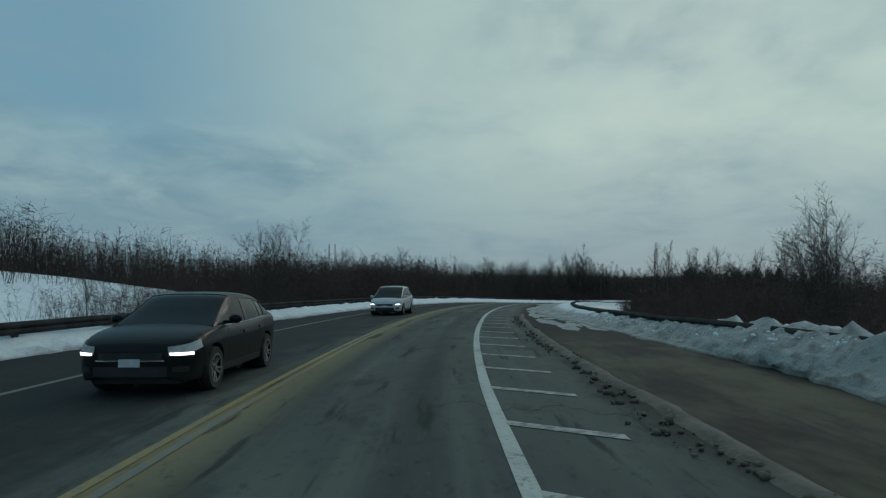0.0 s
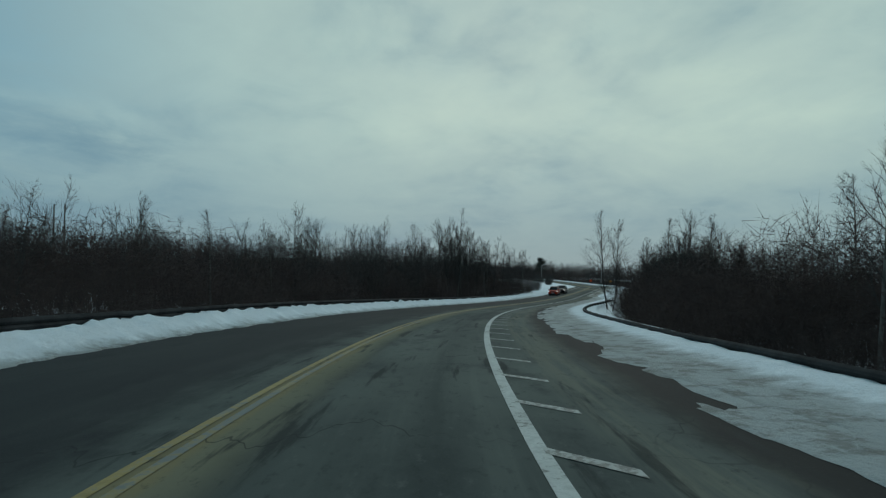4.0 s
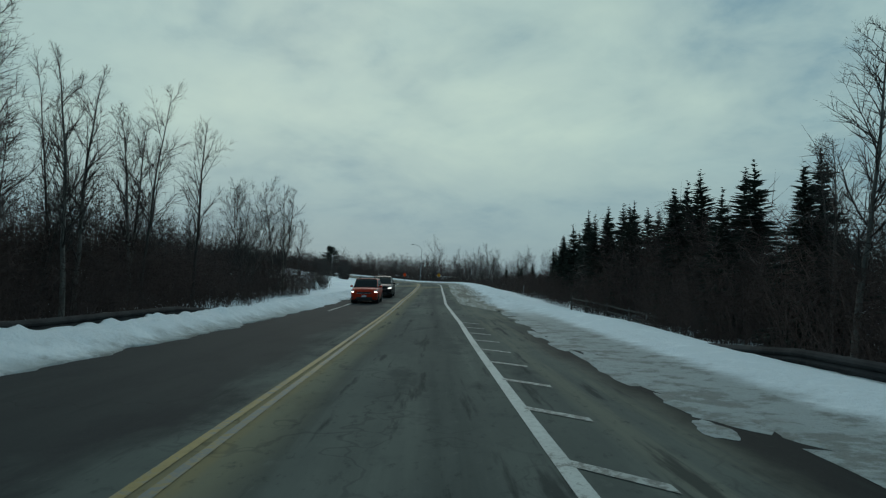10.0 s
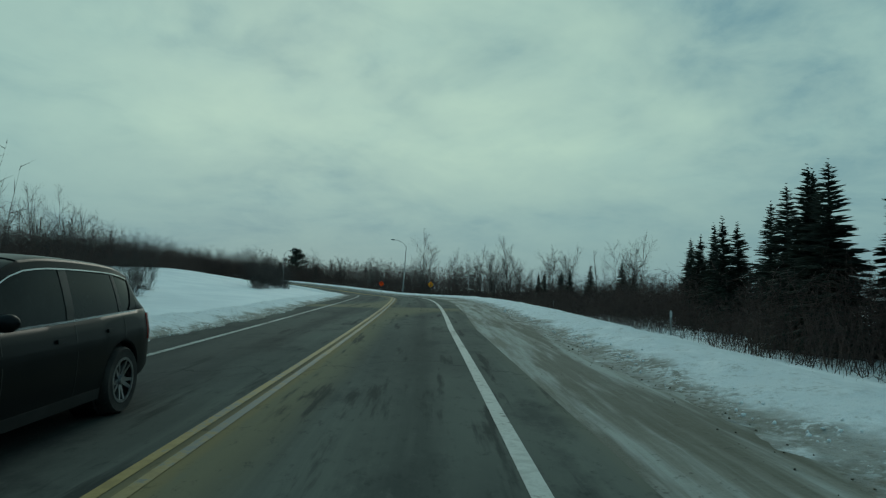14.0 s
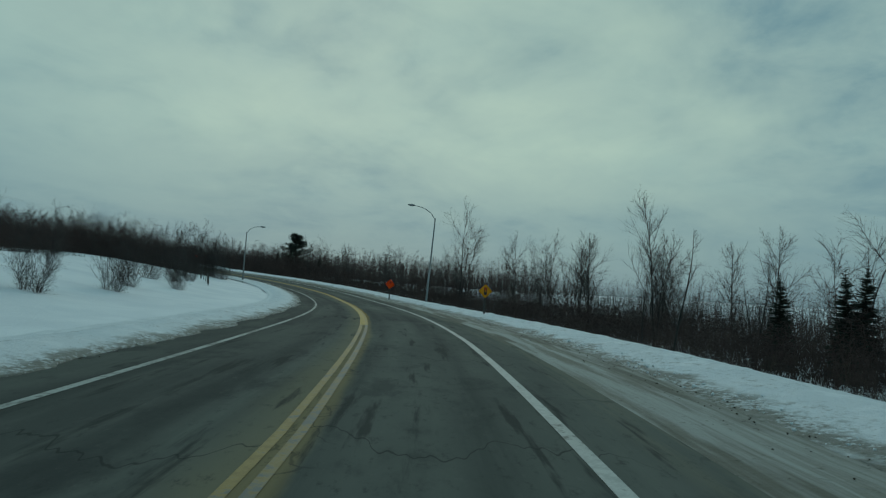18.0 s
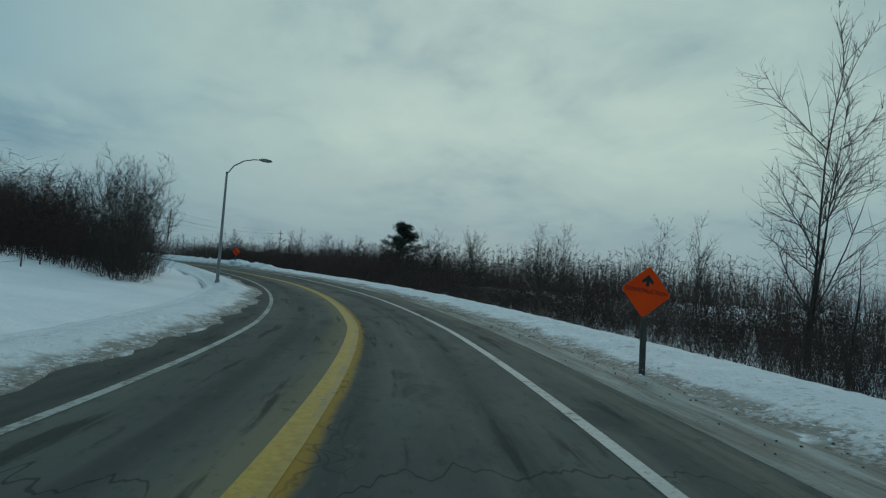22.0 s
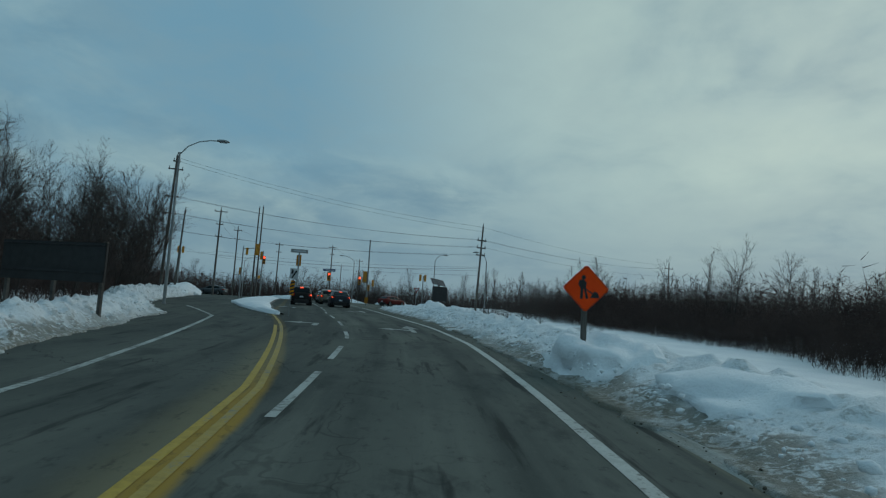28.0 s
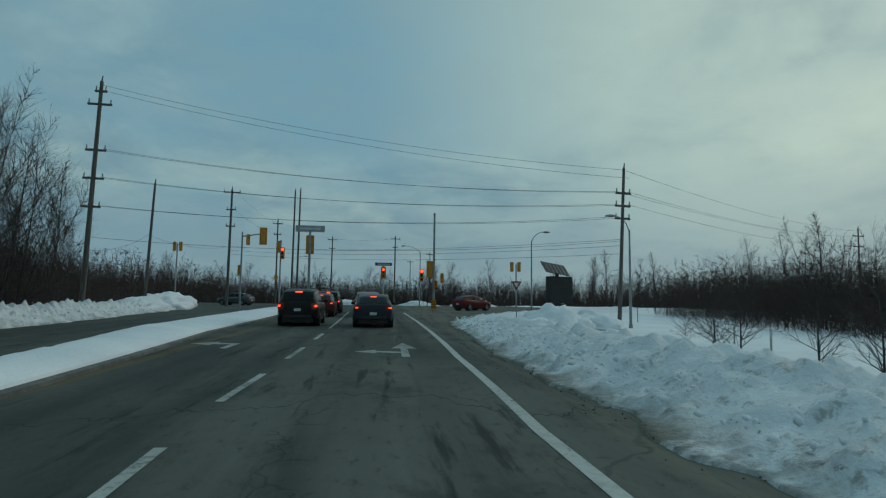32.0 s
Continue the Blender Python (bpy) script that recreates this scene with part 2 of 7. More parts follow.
def asphalt_build(nt, p):
    # UV: metres across from the right edge line (right positive), metres along.
    tc = nt.nodes.new("ShaderNodeTexCoord")
    sep = nt.nodes.new("ShaderNodeSeparateXYZ")
    nt.links.new(tc.outputs["UV"], sep.inputs[0])
    u, v = sep.outputs[0], sep.outputs[1]
    streak = link_noise(nt, 1.0, 5, 0.6, "UV", (1.6, 0.06, 1))
    patch = link_noise(nt, 1.0, 5, 0.6, "UV", (0.25, 0.09, 1))
    grain = link_noise(nt, 26, 4, 0.7, "UV")
    mottle = link_noise(nt, 1.0, 6, 0.65, "UV", (0.8, 0.35, 1))
    c = blend(nt, (0.080, 0.087, 0.079), (0.130, 0.137, 0.120), ramp(nt, patch, 0.35, 0.65))
    c = blend(nt, c, (0.180, 0.186, 0.160), calc(nt, "MULTIPLY", ramp(nt, streak, 0.48, 0.75), 0.6))
    c = blend(nt, c, (0.050, 0.056, 0.053), calc(nt, "MULTIPLY", ramp(nt, mottle, 0.52, 0.66), 0.65))

    def band(centre, half, soft):
        d = calc(nt, "ABSOLUTE", calc(nt, "SUBTRACT", u, centre))
        return calc(nt, "SUBTRACT", 1.0, ramp(nt, d, half - soft, half + soft))

    # Distance from the middle of the yellow lines, kept in the second UV map.
    tl = nt.nodes.new("ShaderNodeUVMap")
    tl.uv_map = "centre"
    sl = nt.nodes.new("ShaderNodeSeparateXYZ")
    nt.links.new(tl.outputs[0], sl.inputs[0])
    off = calc(nt, "ABSOLUTE", sl.outputs[0])
    line_band = calc(nt, "SUBTRACT", 1.0, ramp(nt, calc(nt, "ADD", off, calc(nt, "MULTIPLY", calc(nt, "SUBTRACT", mottle, 0.5), 0.3)), 0.12, 0.26))
    # Sand drifts on the near side of the lines along the straight, on the far side round the bend.
    flip = nt.nodes.new("ShaderNodeMapRange")
    flip.inputs[1].default_value, flip.inputs[2].default_value, flip.inputs[3].default_value, flip.inputs[4].default_value = 205.0, 232.0, 1.0, -1.0
    nt.links.new(v, flip.inputs[0])
    lean = calc(nt, "ADD", calc(nt, "MULTIPLY", sl.outputs[0], flip.outputs[0]), calc(nt, "MULTIPLY", calc(nt, "SUBTRACT", patch, 0.5), 0.7))
    sand_band = calc(nt, "MULTIPLY", ramp(nt, lean, -0.25, -0.02), calc(nt, "MULTIPLY", calc(nt, "SUBTRACT", 1.0, ramp(nt, lean, 0.2, 0.95)), calc(nt, "SUBTRACT", 1.0, ramp(nt, v, 358.0, 370.0))))
    # Polished, darker wheel tracks; pale salt between them.
    for centre in (-0.95, -2.65, -4.35, -6.05):
        c = blend(nt, c, (0.046, 0.053, 0.050), calc(nt, "MULTIPLY", band(centre, 0.28, 0.26), calc(nt, "ADD", 0.2, calc(nt, "MULTIPLY", ramp(nt, streak, 0.4, 0.6), 0.5))))
    # The far lane stays damper and darker, in ragged patches; sand and salt beside the centre line.
    damp = calc(nt, "ADD", calc(nt, "MULTIPLY", u, -1.0), calc(nt, "ADD", calc(nt, "MULTIPLY", patch, 2.2), calc(nt, "MULTIPLY", mottle, 3.2)))
    damp = calc(nt, "MULTIPLY", ramp(nt, damp, 6.0, 7.6), calc(nt, "SUBTRACT", 1.0, calc(nt, "MULTIPLY", ramp(nt, v, 180.0, 215.0), 0.75)))
    c = blend(nt, c, (0.021, 0.022, 0.024), calc(nt, "MULTIPLY", damp, 0.85))
    c = blend(nt, c, (0.215, 0.190, 0.120), calc(nt, "MULTIPLY", sand_band, 0.75))
    gold = calc(nt, "MAXIMUM", calc(nt, "MULTIPLY", ramp(nt, v, 255.0, 270.0), calc(nt, "SUBTRACT", 1.0, ramp(nt, v, 328.0, 338.0))), calc(nt, "MULTIPLY", ramp(nt, v, 344.0, 352.0), calc(nt, "SUBTRACT", 1.0, ramp(nt, v, 356.0, 362.0))))
    c = blend(nt, c, (0.40, 0.235, 0.03), calc(nt, "MULTIPLY", calc(nt, "MULTIPLY", line_band, 0.8), calc(nt, "ADD", 0.2, calc(nt, "MULTIPLY", gold, 0.75))))
    # The shoulder: damp and dark beside the snow, with drifts of sand and salt towards the lane.
    near = calc(nt, "SUBTRACT", 1.0, ramp(nt, v, 154.0, 170.0))
    sand = calc(nt, "MULTIPLY", ramp(nt, link_noise(nt, 1.0, 6, 0.7, "UV", (2.6, 0.10, 1)), 0.40, 0.60), calc(nt, "MULTIPLY", ramp(nt, u, 0.55, 1.0), ramp(nt, v, 26.0, 46.0)))
    c = blend(nt, c, (0.175, 0.168, 0.132), calc(nt, "MULTIPLY", sand, 0.8))
    wet = calc(nt, "MULTIPLY", ramp(nt, calc(nt, "ADD", u, calc(nt, "ADD", calc(nt, "MULTIPLY", patch, 0.7), calc(nt, "MULTIPLY", mottle, 1.0))), 2.2, 3.1), near)
    c = blend(nt, c, (0.014, 0.014, 0.015), calc(nt, "MULTIPLY", wet, 0.93))
    olive = calc(nt, "MULTIPLY", calc(nt, "SUBTRACT", 1.0, ramp(nt, calc(nt, "ADD", v, calc(nt, "MULTIPLY", mottle, 14.0)), 24.0, 31.0)), ramp(nt, u, 2.1, 2.5))
    c = blend(nt, c, blend(nt, (0.020, 0.020, 0.017), (0.092, 0.090, 0.062), ramp(nt, calc(nt, "ADD", calc(nt, "MULTIPLY", mottle, 0.6), calc(nt, "MULTIPLY", patch, 0.4)), 0.40, 0.58)), calc(nt, "MULTIPLY", olive, 0.9))
    # Cracks.
    def cracks(scale, width, stretch):
        vo = nt.nodes.new("ShaderNodeTexVoronoi")
        vo.feature = "DISTANCE_TO_EDGE"
        vo.inputs["Scale"].default_value = scale
        warp = nt.nodes.new("ShaderNodeMapping")
        warp.inputs["Scale"].default_value = stretch
        add = nt.nodes.new("ShaderNodeVectorMath")
        add.operation = "ADD"
        wob = nt.nodes.new("ShaderNodeTexNoise")
        wob.inputs["Scale"].default_value = 1.3
        nt.links.new(tc.outputs["UV"], wob.inputs["Vector"])
        nt.links.new(tc.outputs["UV"], add.inputs[0])
        nt.links.new(wob.outputs["Color"], add.inputs[1])
        nt.links.new(add.outputs[0], warp.inputs[0])
        nt.links.new(warp.outputs[0], vo.inputs["Vector"])
        return calc(nt, "SUBTRACT", 1.0, ramp(nt, vo.outputs["Distance"], width * 0.3, width))
    some = ramp(nt, link_noise(nt, 1.0, 3, 0.5, "UV", (0.16, 0.045, 1)), 0.54, 0.62)
    k = calc(nt, "MULTIPLY", cracks(1.0, 0.016, (0.55, 0.16, 1)), some)
    c = blend(nt, c, (0.022, 0.022, 0.022), calc(nt, "MULTIPLY", k, 0.3))
    c = blend(nt, c, (0.03, 0.03, 0.03), calc(nt, "MULTIPLY", calc(nt, "MULTIPLY", cracks(1.0, 0.022, (1.3, 0.5, 1)), band(-2.75, 0.25, 0.12)), calc(nt, "MULTIPLY", ramp(nt, v, 205.0, 222.0), 0.45)))
    # Long cracks right across the lanes, some metres apart.
    lane_wave = link_noise(nt, 1.0, 5, 0.6, "UV", (0.35, 0.05, 1))
    across = calc(nt, "ABSOLUTE", calc(nt, "SUBTRACT", calc(nt, "PINGPONG", calc(nt, "ADD", v, calc(nt, "MULTIPLY", lane_wave, 9.0)), 8.2), 4.1))
    here = ramp(nt, link_noise(nt, 1.0, 3, 0.5, "UV", (0.12, 0.11, 1)), 0.46, 0.52)
    c = blend(nt, c, (0.020, 0.020, 0.020), calc(nt, "MULTIPLY", calc(nt, "MULTIPLY", calc(nt, "SUBTRACT", 1.0, ramp(nt, across, 0.012, 0.04)), here), 0.6))
    speck = link_noise(nt, 6.0, 5, 0.75, "UV", (1, 0.45, 1))
    c = blend(nt, c, (0.030, 0.033, 0.032), calc(nt, "MULTIPLY", ramp(nt, speck, 0.54, 0.70), 0.5))
    c = blend(nt, c, (0.150, 0.152, 0.135), calc(nt, "MULTIPLY", ramp(nt, calc(nt, "SUBTRACT", 1.0, speck), 0.56, 0.72), calc(nt, "MULTIPLY", calc(nt, "SUBTRACT", 1.0, calc(nt, "MAXIMUM", damp, wet)), 0.4)))
    stain = link_noise(nt, 1.0, 5, 0.6, "UV", (2.6, 0.22, 1))
    c = blend(nt, c, (0.028, 0.031, 0.030), calc(nt, "MULTIPLY", ramp(nt, stain, 0.57, 0.67), 0.75))
    c = blend(nt, c, (0.116, 0.116, 0.104), calc(nt, "MULTIPLY", ramp(nt, grain, 0.58, 0.75), 0.5))
    nt.links.new(c, p.inputs["Base Color"])
    rough = nt.nodes.new("ShaderNodeMapRange")
    rough.inputs[3].default_value, rough.inputs[4].default_value = 0.95, 0.85
    nt.links.new(calc(nt, "MAXIMUM", damp, wet), rough.inputs[0])
    nt.links.new(rough.outputs[0], p.inputs["Roughness"])
    p.inputs["Specular IOR Level"].default_value = 0.12
    bump(nt, p, grain, 0.25, 0.01)


def paint_build(color, wear):
    def build(nt, p):
        n = link_noise(nt, 7.0, 6, 0.7)
        m = link_noise(nt, 0.5, 4, 0.6)
        worn = ramp(nt, calc(nt, "ADD", calc(nt, "MULTIPLY", n, 0.6), calc(nt, "MULTIPLY", m, 0.4)), wear, wear + 0.12)
        c = blend(nt, tuple(v * 0.75 for v in color), color, ramp(nt, n, 0.35, 0.6))
        nt.links.new(blend(nt, c, (0.15, 0.155, 0.14), worn), p.inputs["Base Color"])
        p.inputs["Roughness"].default_value = 0.7

    return build


SNOW = material("snow", snow_build)
BANK_SNOW = material("ploughed_snow", dirty_snow_build)
ASPHALT = material("asphalt", asphalt_build)
WHITE_PAINT = material("road_paint_white", paint_build((0.50, 0.52, 0.49), 0.51))
WORN_PAINT = material("road_paint_white_worn", paint_build((0.46, 0.48, 0.45), 0.46))
YELLOW_PAINT = material("road_paint_yellow", paint_build((0.46, 0.30, 0.035), 0.54))
DULL_YELLOW = material("road_paint_yellow_sanded", paint_build((0.33, 0.235, 0.075), 0.49))
SANDED_YELLOW = material("road_paint_yellow_buried", paint_build((0.30, 0.225, 0.09), 0.43))
FADED_YELLOW = material("road_paint_yellow_faded", paint_build((0.42, 0.28, 0.05), 0.50))
ARROW_PAINT = material("road_paint_arrow", paint_build((0.42, 0.44, 0.42), 0.44))
FADED_PAINT = material("road_paint_white_faded", paint_build((0.24, 0.25, 0.23), 0.38))


def sanded_snow_build(nt, p):
    # UV: metres out from the edge line, metres along. Packed snow and sand in streaks, brown where it thaws.
    streak = link_noise(nt, 1.0, 6, 0.65, "UV", (3.2, 0.16, 1))
    lumps = link_noise(nt, 7.0, 5, 0.7)
    thaw = link_noise(nt, 1.0, 5, 0.6, "UV", (1.3, 0.10, 1))
    c = blend(nt, (0.20, 0.19, 0.155), (0.38, 0.38, 0.355), ramp(nt, streak, 0.38, 0.62))
    c = blend(nt, c, (0.115, 0.105, 0.078), calc(nt, "MULTIPLY", ramp(nt, thaw, 0.50, 0.62), 0.85))
    c = blend(nt, c, (0.07, 0.065, 0.05), calc(nt, "MULTIPLY", ramp(nt, lumps, 0.60, 0.70), 0.7))
    nt.links.new(c, p.inputs["Base Color"])
    p.inputs["Roughness"].default_value = 0.9
    bump(nt, p, calc(nt, "ADD", lumps, streak), 0.6, 0.05)


SAND = material("sanded_packed_snow", sanded_snow_build)
DARK_SAND = two_tone("damp_frozen_sand", (0.06, 0.056, 0.044), (0.13, 0.122, 0.098), 1.5, 0.9, relief=0.6, fine=14)
CLOD = two_tone("frozen_sand_clods", (0.06, 0.05, 0.04), (0.14, 0.12, 0.09), 2.5, 0.95, relief=0.6)
RAIL_STEEL = two_tone("dull_rail_steel", (0.022, 0.022, 0.023), (0.045, 0.045, 0.046), 1.2, 0.9, 0.0, 0.1)
RAIL_STEEL.node_tree.nodes["Principled BSDF"].inputs["Specular IOR Level"].default_value = 0.1
STEEL = two_tone("weathered_galvanised_steel", (0.045, 0.047, 0.05), (0.085, 0.088, 0.092), 1.2, 0.7, 0.3, 0.1)
POLE_STEEL = two_tone("grey_lamp_pole", (0.20, 0.21, 0.21), (0.30, 0.31, 0.31), 1.5, 0.6, 0.3, 0.1)
WOOD_POLE = two_tone("weathered_pole_wood", (0.075, 0.066, 0.058), (0.14, 0.125, 0.11), 2.0, 0.9, relief=0.4, stretch=(6, 6, 0.5))
RAIL_POST = two_tone("weathered_timber_post", (0.05, 0.045, 0.04), (0.10, 0.09, 0.08), 3.0, 0.9, relief=0.3)
BARK = two_tone("grey_brown_bark", (0.030, 0.025, 0.023), (0.060, 0.051, 0.045), 2.0, 0.95, relief=0.4, stretch=(3, 3, 0.6))
PALE_BARK = two_tone("pale_poplar_bark", (0.07, 0.064, 0.056), (0.14, 0.128, 0.112), 2.0, 0.9, relief=0.4, stretch=(3, 3, 0.6))
TWIG = two_tone("twigs", (0.036, 0.028, 0.026), (0.062, 0.050, 0.045), 1.5, 0.95)
BRUSH = two_tone("bare_brush_stems", (0.038, 0.022, 0.019), (0.066, 0.040, 0.033), 0.4, 0.95, fine=3.0)
REED = two_tone("dry_grass_stems", (0.12, 0.095, 0.06), (0.22, 0.18, 0.12), 0.6, 0.95)
NEEDLE = two_tone("spruce_needles", (0.014, 0.021, 0.016), (0.030, 0.040, 0.027), 1.2, 0.8)
BLACK = two_tone("black_plastic", (0.012, 0.012, 0.013), (0.022, 0.022, 0.023), 4.0, 0.5)
RUBBER = two_tone("tyre_rubber", (0.014, 0.014, 0.014), (0.04, 0.038, 0.035), 4.0, 0.9)
RIM = two_tone("alloy_rim", (0.22, 0.22, 0.23), (0.36, 0.36, 0.37), 5.0, 0.35, 0.8)
CHROME = two_tone("bright_trim", (0.45, 0.46, 0.47), (0.55, 0.56, 0.57), 5.0, 0.2, 0.9)
PLATE = two_tone("plate_pale", (0.45, 0.47, 0.50), (0.55, 0.57, 0.60), 6.0, 0.5)
GLASS_DARK = two_tone("tinted_glass", (0.010, 0.012, 0.013), (0.014, 0.017, 0.018), 2.0, 0.15)
GLASS_DARK.node_tree.nodes["Principled BSDF"].inputs["Specular IOR Level"].default_value = 0.12
LENS_RED = glow("tail_lamp_lit", (1.0, 0.075, 0.018), 2.6)
LENS_OFF = two_tone("tail_lamp_lens", (0.20, 0.012, 0.01), (0.28, 0.02, 0.015), 6.0, 0.25)
HEAD_ON = glow("head_lamp_lit", (1.0, 0.95, 0.85), 5.0)
HEAD_OFF = two_tone("head_lamp_clear", (0.35, 0.37, 0.38), (0.5, 0.52, 0.53), 6.0, 0.15)
ORANGE = two_tone("orange_sign_sheeting", (0.88, 0.062, 0.006), (0.95, 0.08, 0.008), 1.5, 0.45)
AMBER_SIGN = two_tone("amber_sign_sheeting", (0.60, 0.22, 0.01), (0.68, 0.27, 0.015), 2.0, 0.5)
for _m in (ORANGE, AMBER_SIGN):
    _m.node_tree.nodes["Principled BSDF"].inputs["Specular IOR Level"].default_value = 0.1
SIGN_BLACK = two_tone("sign_black", (0.010, 0.010, 0.010), (0.018, 0.018, 0.018), 5.0, 0.6)
SIGN_WHITE = two_tone("sign_white", (0.42, 0.44, 0.46), (0.52, 0.54, 0.55), 3.0, 0.5)
SIGN_BACK = two_tone("bare_sign_back", (0.25, 0.26, 0.26), (0.34, 0.35, 0.35), 3.0, 0.5, 0.4)
SIGNAL_YELLOW = two_tone("signal_yellow", (0.46, 0.185, 0.010), (0.55, 0.23, 0.013), 3.0, 0.5)
BLUE_SIGN = two_tone("blue_sign", (0.02, 0.05, 0.16), (0.03, 0.07, 0.2), 3.0, 0.5)
SIGNAL_RED = glow("red_signal_light", (1.0, 0.05, 0.02), 7.0)
SIGNAL_OFF = two_tone("unlit_signal_lens", (0.02, 0.016, 0.012), (0.035, 0.03, 0.02), 6.0, 0.3)
WIRE = two_tone("black_wire", (0.015, 0.015, 0.016), (0.03, 0.03, 0.032), 2.0, 0.7)
SOLAR = two_tone("solar_panel", (0.010, 0.014, 0.022), (0.03, 0.036, 0.05), 4.0, 0.55)
CONCRETE = two_tone("concrete_kerb", (0.10, 0.10, 0.095), (0.17, 0.17, 0.155), 1.5, 0.9, relief=0.3)


def car_paint(name, color, metal=0.0):
    def build(nt, p):
        grime = ramp(nt, link_noise(nt, 1.6, 5, 0.6), 0.45, 0.75)
        tc = nt.nodes.new("ShaderNodeTexCoord")
        sep = nt.nodes.new("ShaderNodeSeparateXYZ")
        nt.links.new(tc.outputs["Object"], sep.inputs[0])
        salt = calc(nt, "MULTIPLY", calc(nt, "SUBTRACT", 1.0, ramp(nt, sep.outputs[2], 0.15, 0.5)), 0.15)
        c = blend(nt, color, tuple(0.85 * v + 0.004 for v in color), grime)
        nt.links.new(blend(nt, c, (0.12, 0.12, 0.115), salt), p.inputs["Base Color"])
        p.inputs["Metallic"].default_value, p.inputs["Roughness"].default_value = metal, 0.32
        p.inputs["Specular IOR Level"].default_value = 0.09
        p.inputs["Coat Weight"].default_value, p.inputs["Coat Roughness"].default_value = 0.06, 0.08

    return material(name, build)


# ---------------------------------------------------------------- the line of the road
CONTROL = [
    (-70, 11.46, -68.88, 0.00), (-40, 4.49, -39.71, 0.00), (-10, 0.61, -9.98, 0.00), (20, -0.40, 19.99, 0.00),
    (50, 2.28, 49.84, -0.03), (80, 9.21, 79.00, -0.42), (110, 20.40, 106.80, -1.24), (140, 34.98, 133.01, -1.99),
    (170, 50.75, 158.53, -2.32), (200, 66.53, 184.05, -2.05), (230, 81.71, 209.92, -1.69), (260, 95.07, 236.76, -1.82),
    (290, 104.66, 265.15, -1.85), (320, 107.80, 294.88, -0.94), (350, 102.91, 324.39, 0.27), (380, 92.91, 352.66, 1.26),
    (410, 79.75, 379.60, 1.90), (440, 65.90, 406.21, 2.45), (470, 52.04, 432.83, 2.85), (560, 10.50, 512.70, 3.10), (680, -44.90, 619.20, 3.10),
]


def spline(xs, ys, at):
    """A natural cubic spline through (xs, ys)."""
    xs, ys = np.asarray(xs, float), np.asarray(ys, float)
    n, h = len(xs), np.diff(xs)
    a, b = np.eye(n), np.zeros(n)
    for i in range(1, n - 1):
        a[i, i - 1 : i + 2] = h[i - 1], 2 * (h[i - 1] + h[i]), h[i]
        b[i] = 3 * ((ys[i + 1] - ys[i]) / h[i] - (ys[i] - ys[i - 1]) / h[i - 1])
    c = np.linalg.solve(a, b)
    k = np.clip(np.searchsorted(xs, at) - 1, 0, n - 2)
    u = at - xs[k]
    slope = (ys[k + 1] - ys[k]) / h[k] - h[k] * (2 * c[k] + c[k + 1]) / 3
    return ys[k] + slope * u + c[k] * u**2 + (c[k + 1] - c[k]) / (3 * h[k]) * u**3


STEP = np.arange(-70.0, 680.0, 1.0)
_ct = np.array(CONTROL)
LINE = np.stack([spline(_ct[:, 0], _ct[:, k], STEP) for k in (1, 2, 3)], 1)
WAY = np.gradient(LINE[:, :2], axis=0)
WAY /= np.hypot(WAY[:, 0], WAY[:, 1])[:, None]
SIDE = np.stack([WAY[:, 1], -WAY[:, 0]], 1)

# Offsets to the right of the drive's line, by metres along it.
def table(*rows):
    xs, ys = [r[0] for r in rows], [r[1] for r in rows]
    return lambda s: np.interp(s, xs, ys)


YELLOW = table((-70, -2.56), (55, -2.57), (90, -2.05), (125, -2.03), (160, -2.23), (185, -2.20), (226, -1.37), (238, -1.11), (255, -1.14), (272, -1.16), (286, -1.01), (300, -0.55), (325, -0.75), (345, -1.38), (358, -2.23), (372, -4.10), (384, -5.90))
EDGE = table((-70, 0.7), (10, 0.82), (28, 1.02), (42, 1.01), (65, 0.97), (105, 1.24), (150, 1.22), (165, 1.17), (181, 0.86), (205, 1.06), (226, 1.59), (250, 2.02), (300, 2.28), (325, 2.04), (356, 2.07), (368, 2.2), (376, 1.94), (384, 1.41), (392, 1.26), (413, 1.49), (430, 1.55))
LEFT_EDGE = table((-70, -6.62), (130, -5.95), (190, -5.19), (226, -4.34), (250, -4.15), (300, -3.22), (323, -3.38), (340, -3.65), (358, -5.06), (376, -7.23), (388, -11.02), (402, -14.22))
PAVE_R = table((-70, 7.52), (155, 7.39), (172, 3.93), (181, 1.81), (205, 1.86), (226, 2.72), (250, 3.4), (300, 3.63), (330, 3.56), (352, 3.17), (366, 2.74), (382, 3.04), (395, 2.75), (406, 3.0), (411, 3.6), (416, 5.6), (421, 8.6), (428, 13.5), (442, 24.0))
PAVE_L = table((-70, -10.0), (90, -9.0), (160, -7.2), (200, -6.3), (250, -5.6), (300, -4.6), (325, -4.9), (345, -5.2), (361, -7.4), (376, -9.4), (387, -13.2), (400, -14.6), (430, -17.0), (442, -22.0), (450, -36.0))
SNOW_R = table((-70, 6.20), (18, 6.00), (26, 5.16), (38, 3.88), (45, 3.79), (90, 3.91), (110, 3.94), (130, 3.75), (146, 3.81), (168, 4.15), (181, 3.49), (200, 3.55), (226, 4.25), (250, 4.84), (300, 4.31), (330, 3.96), (356, 3.15), (366, 2.66), (382, 2.85), (392, 2.3), (400, 2.5), (406, 2.8), (411, 3.2), (416, 5.0), (421, 7.8), (428, 12.5), (442, 23.0), (452, 32.0))
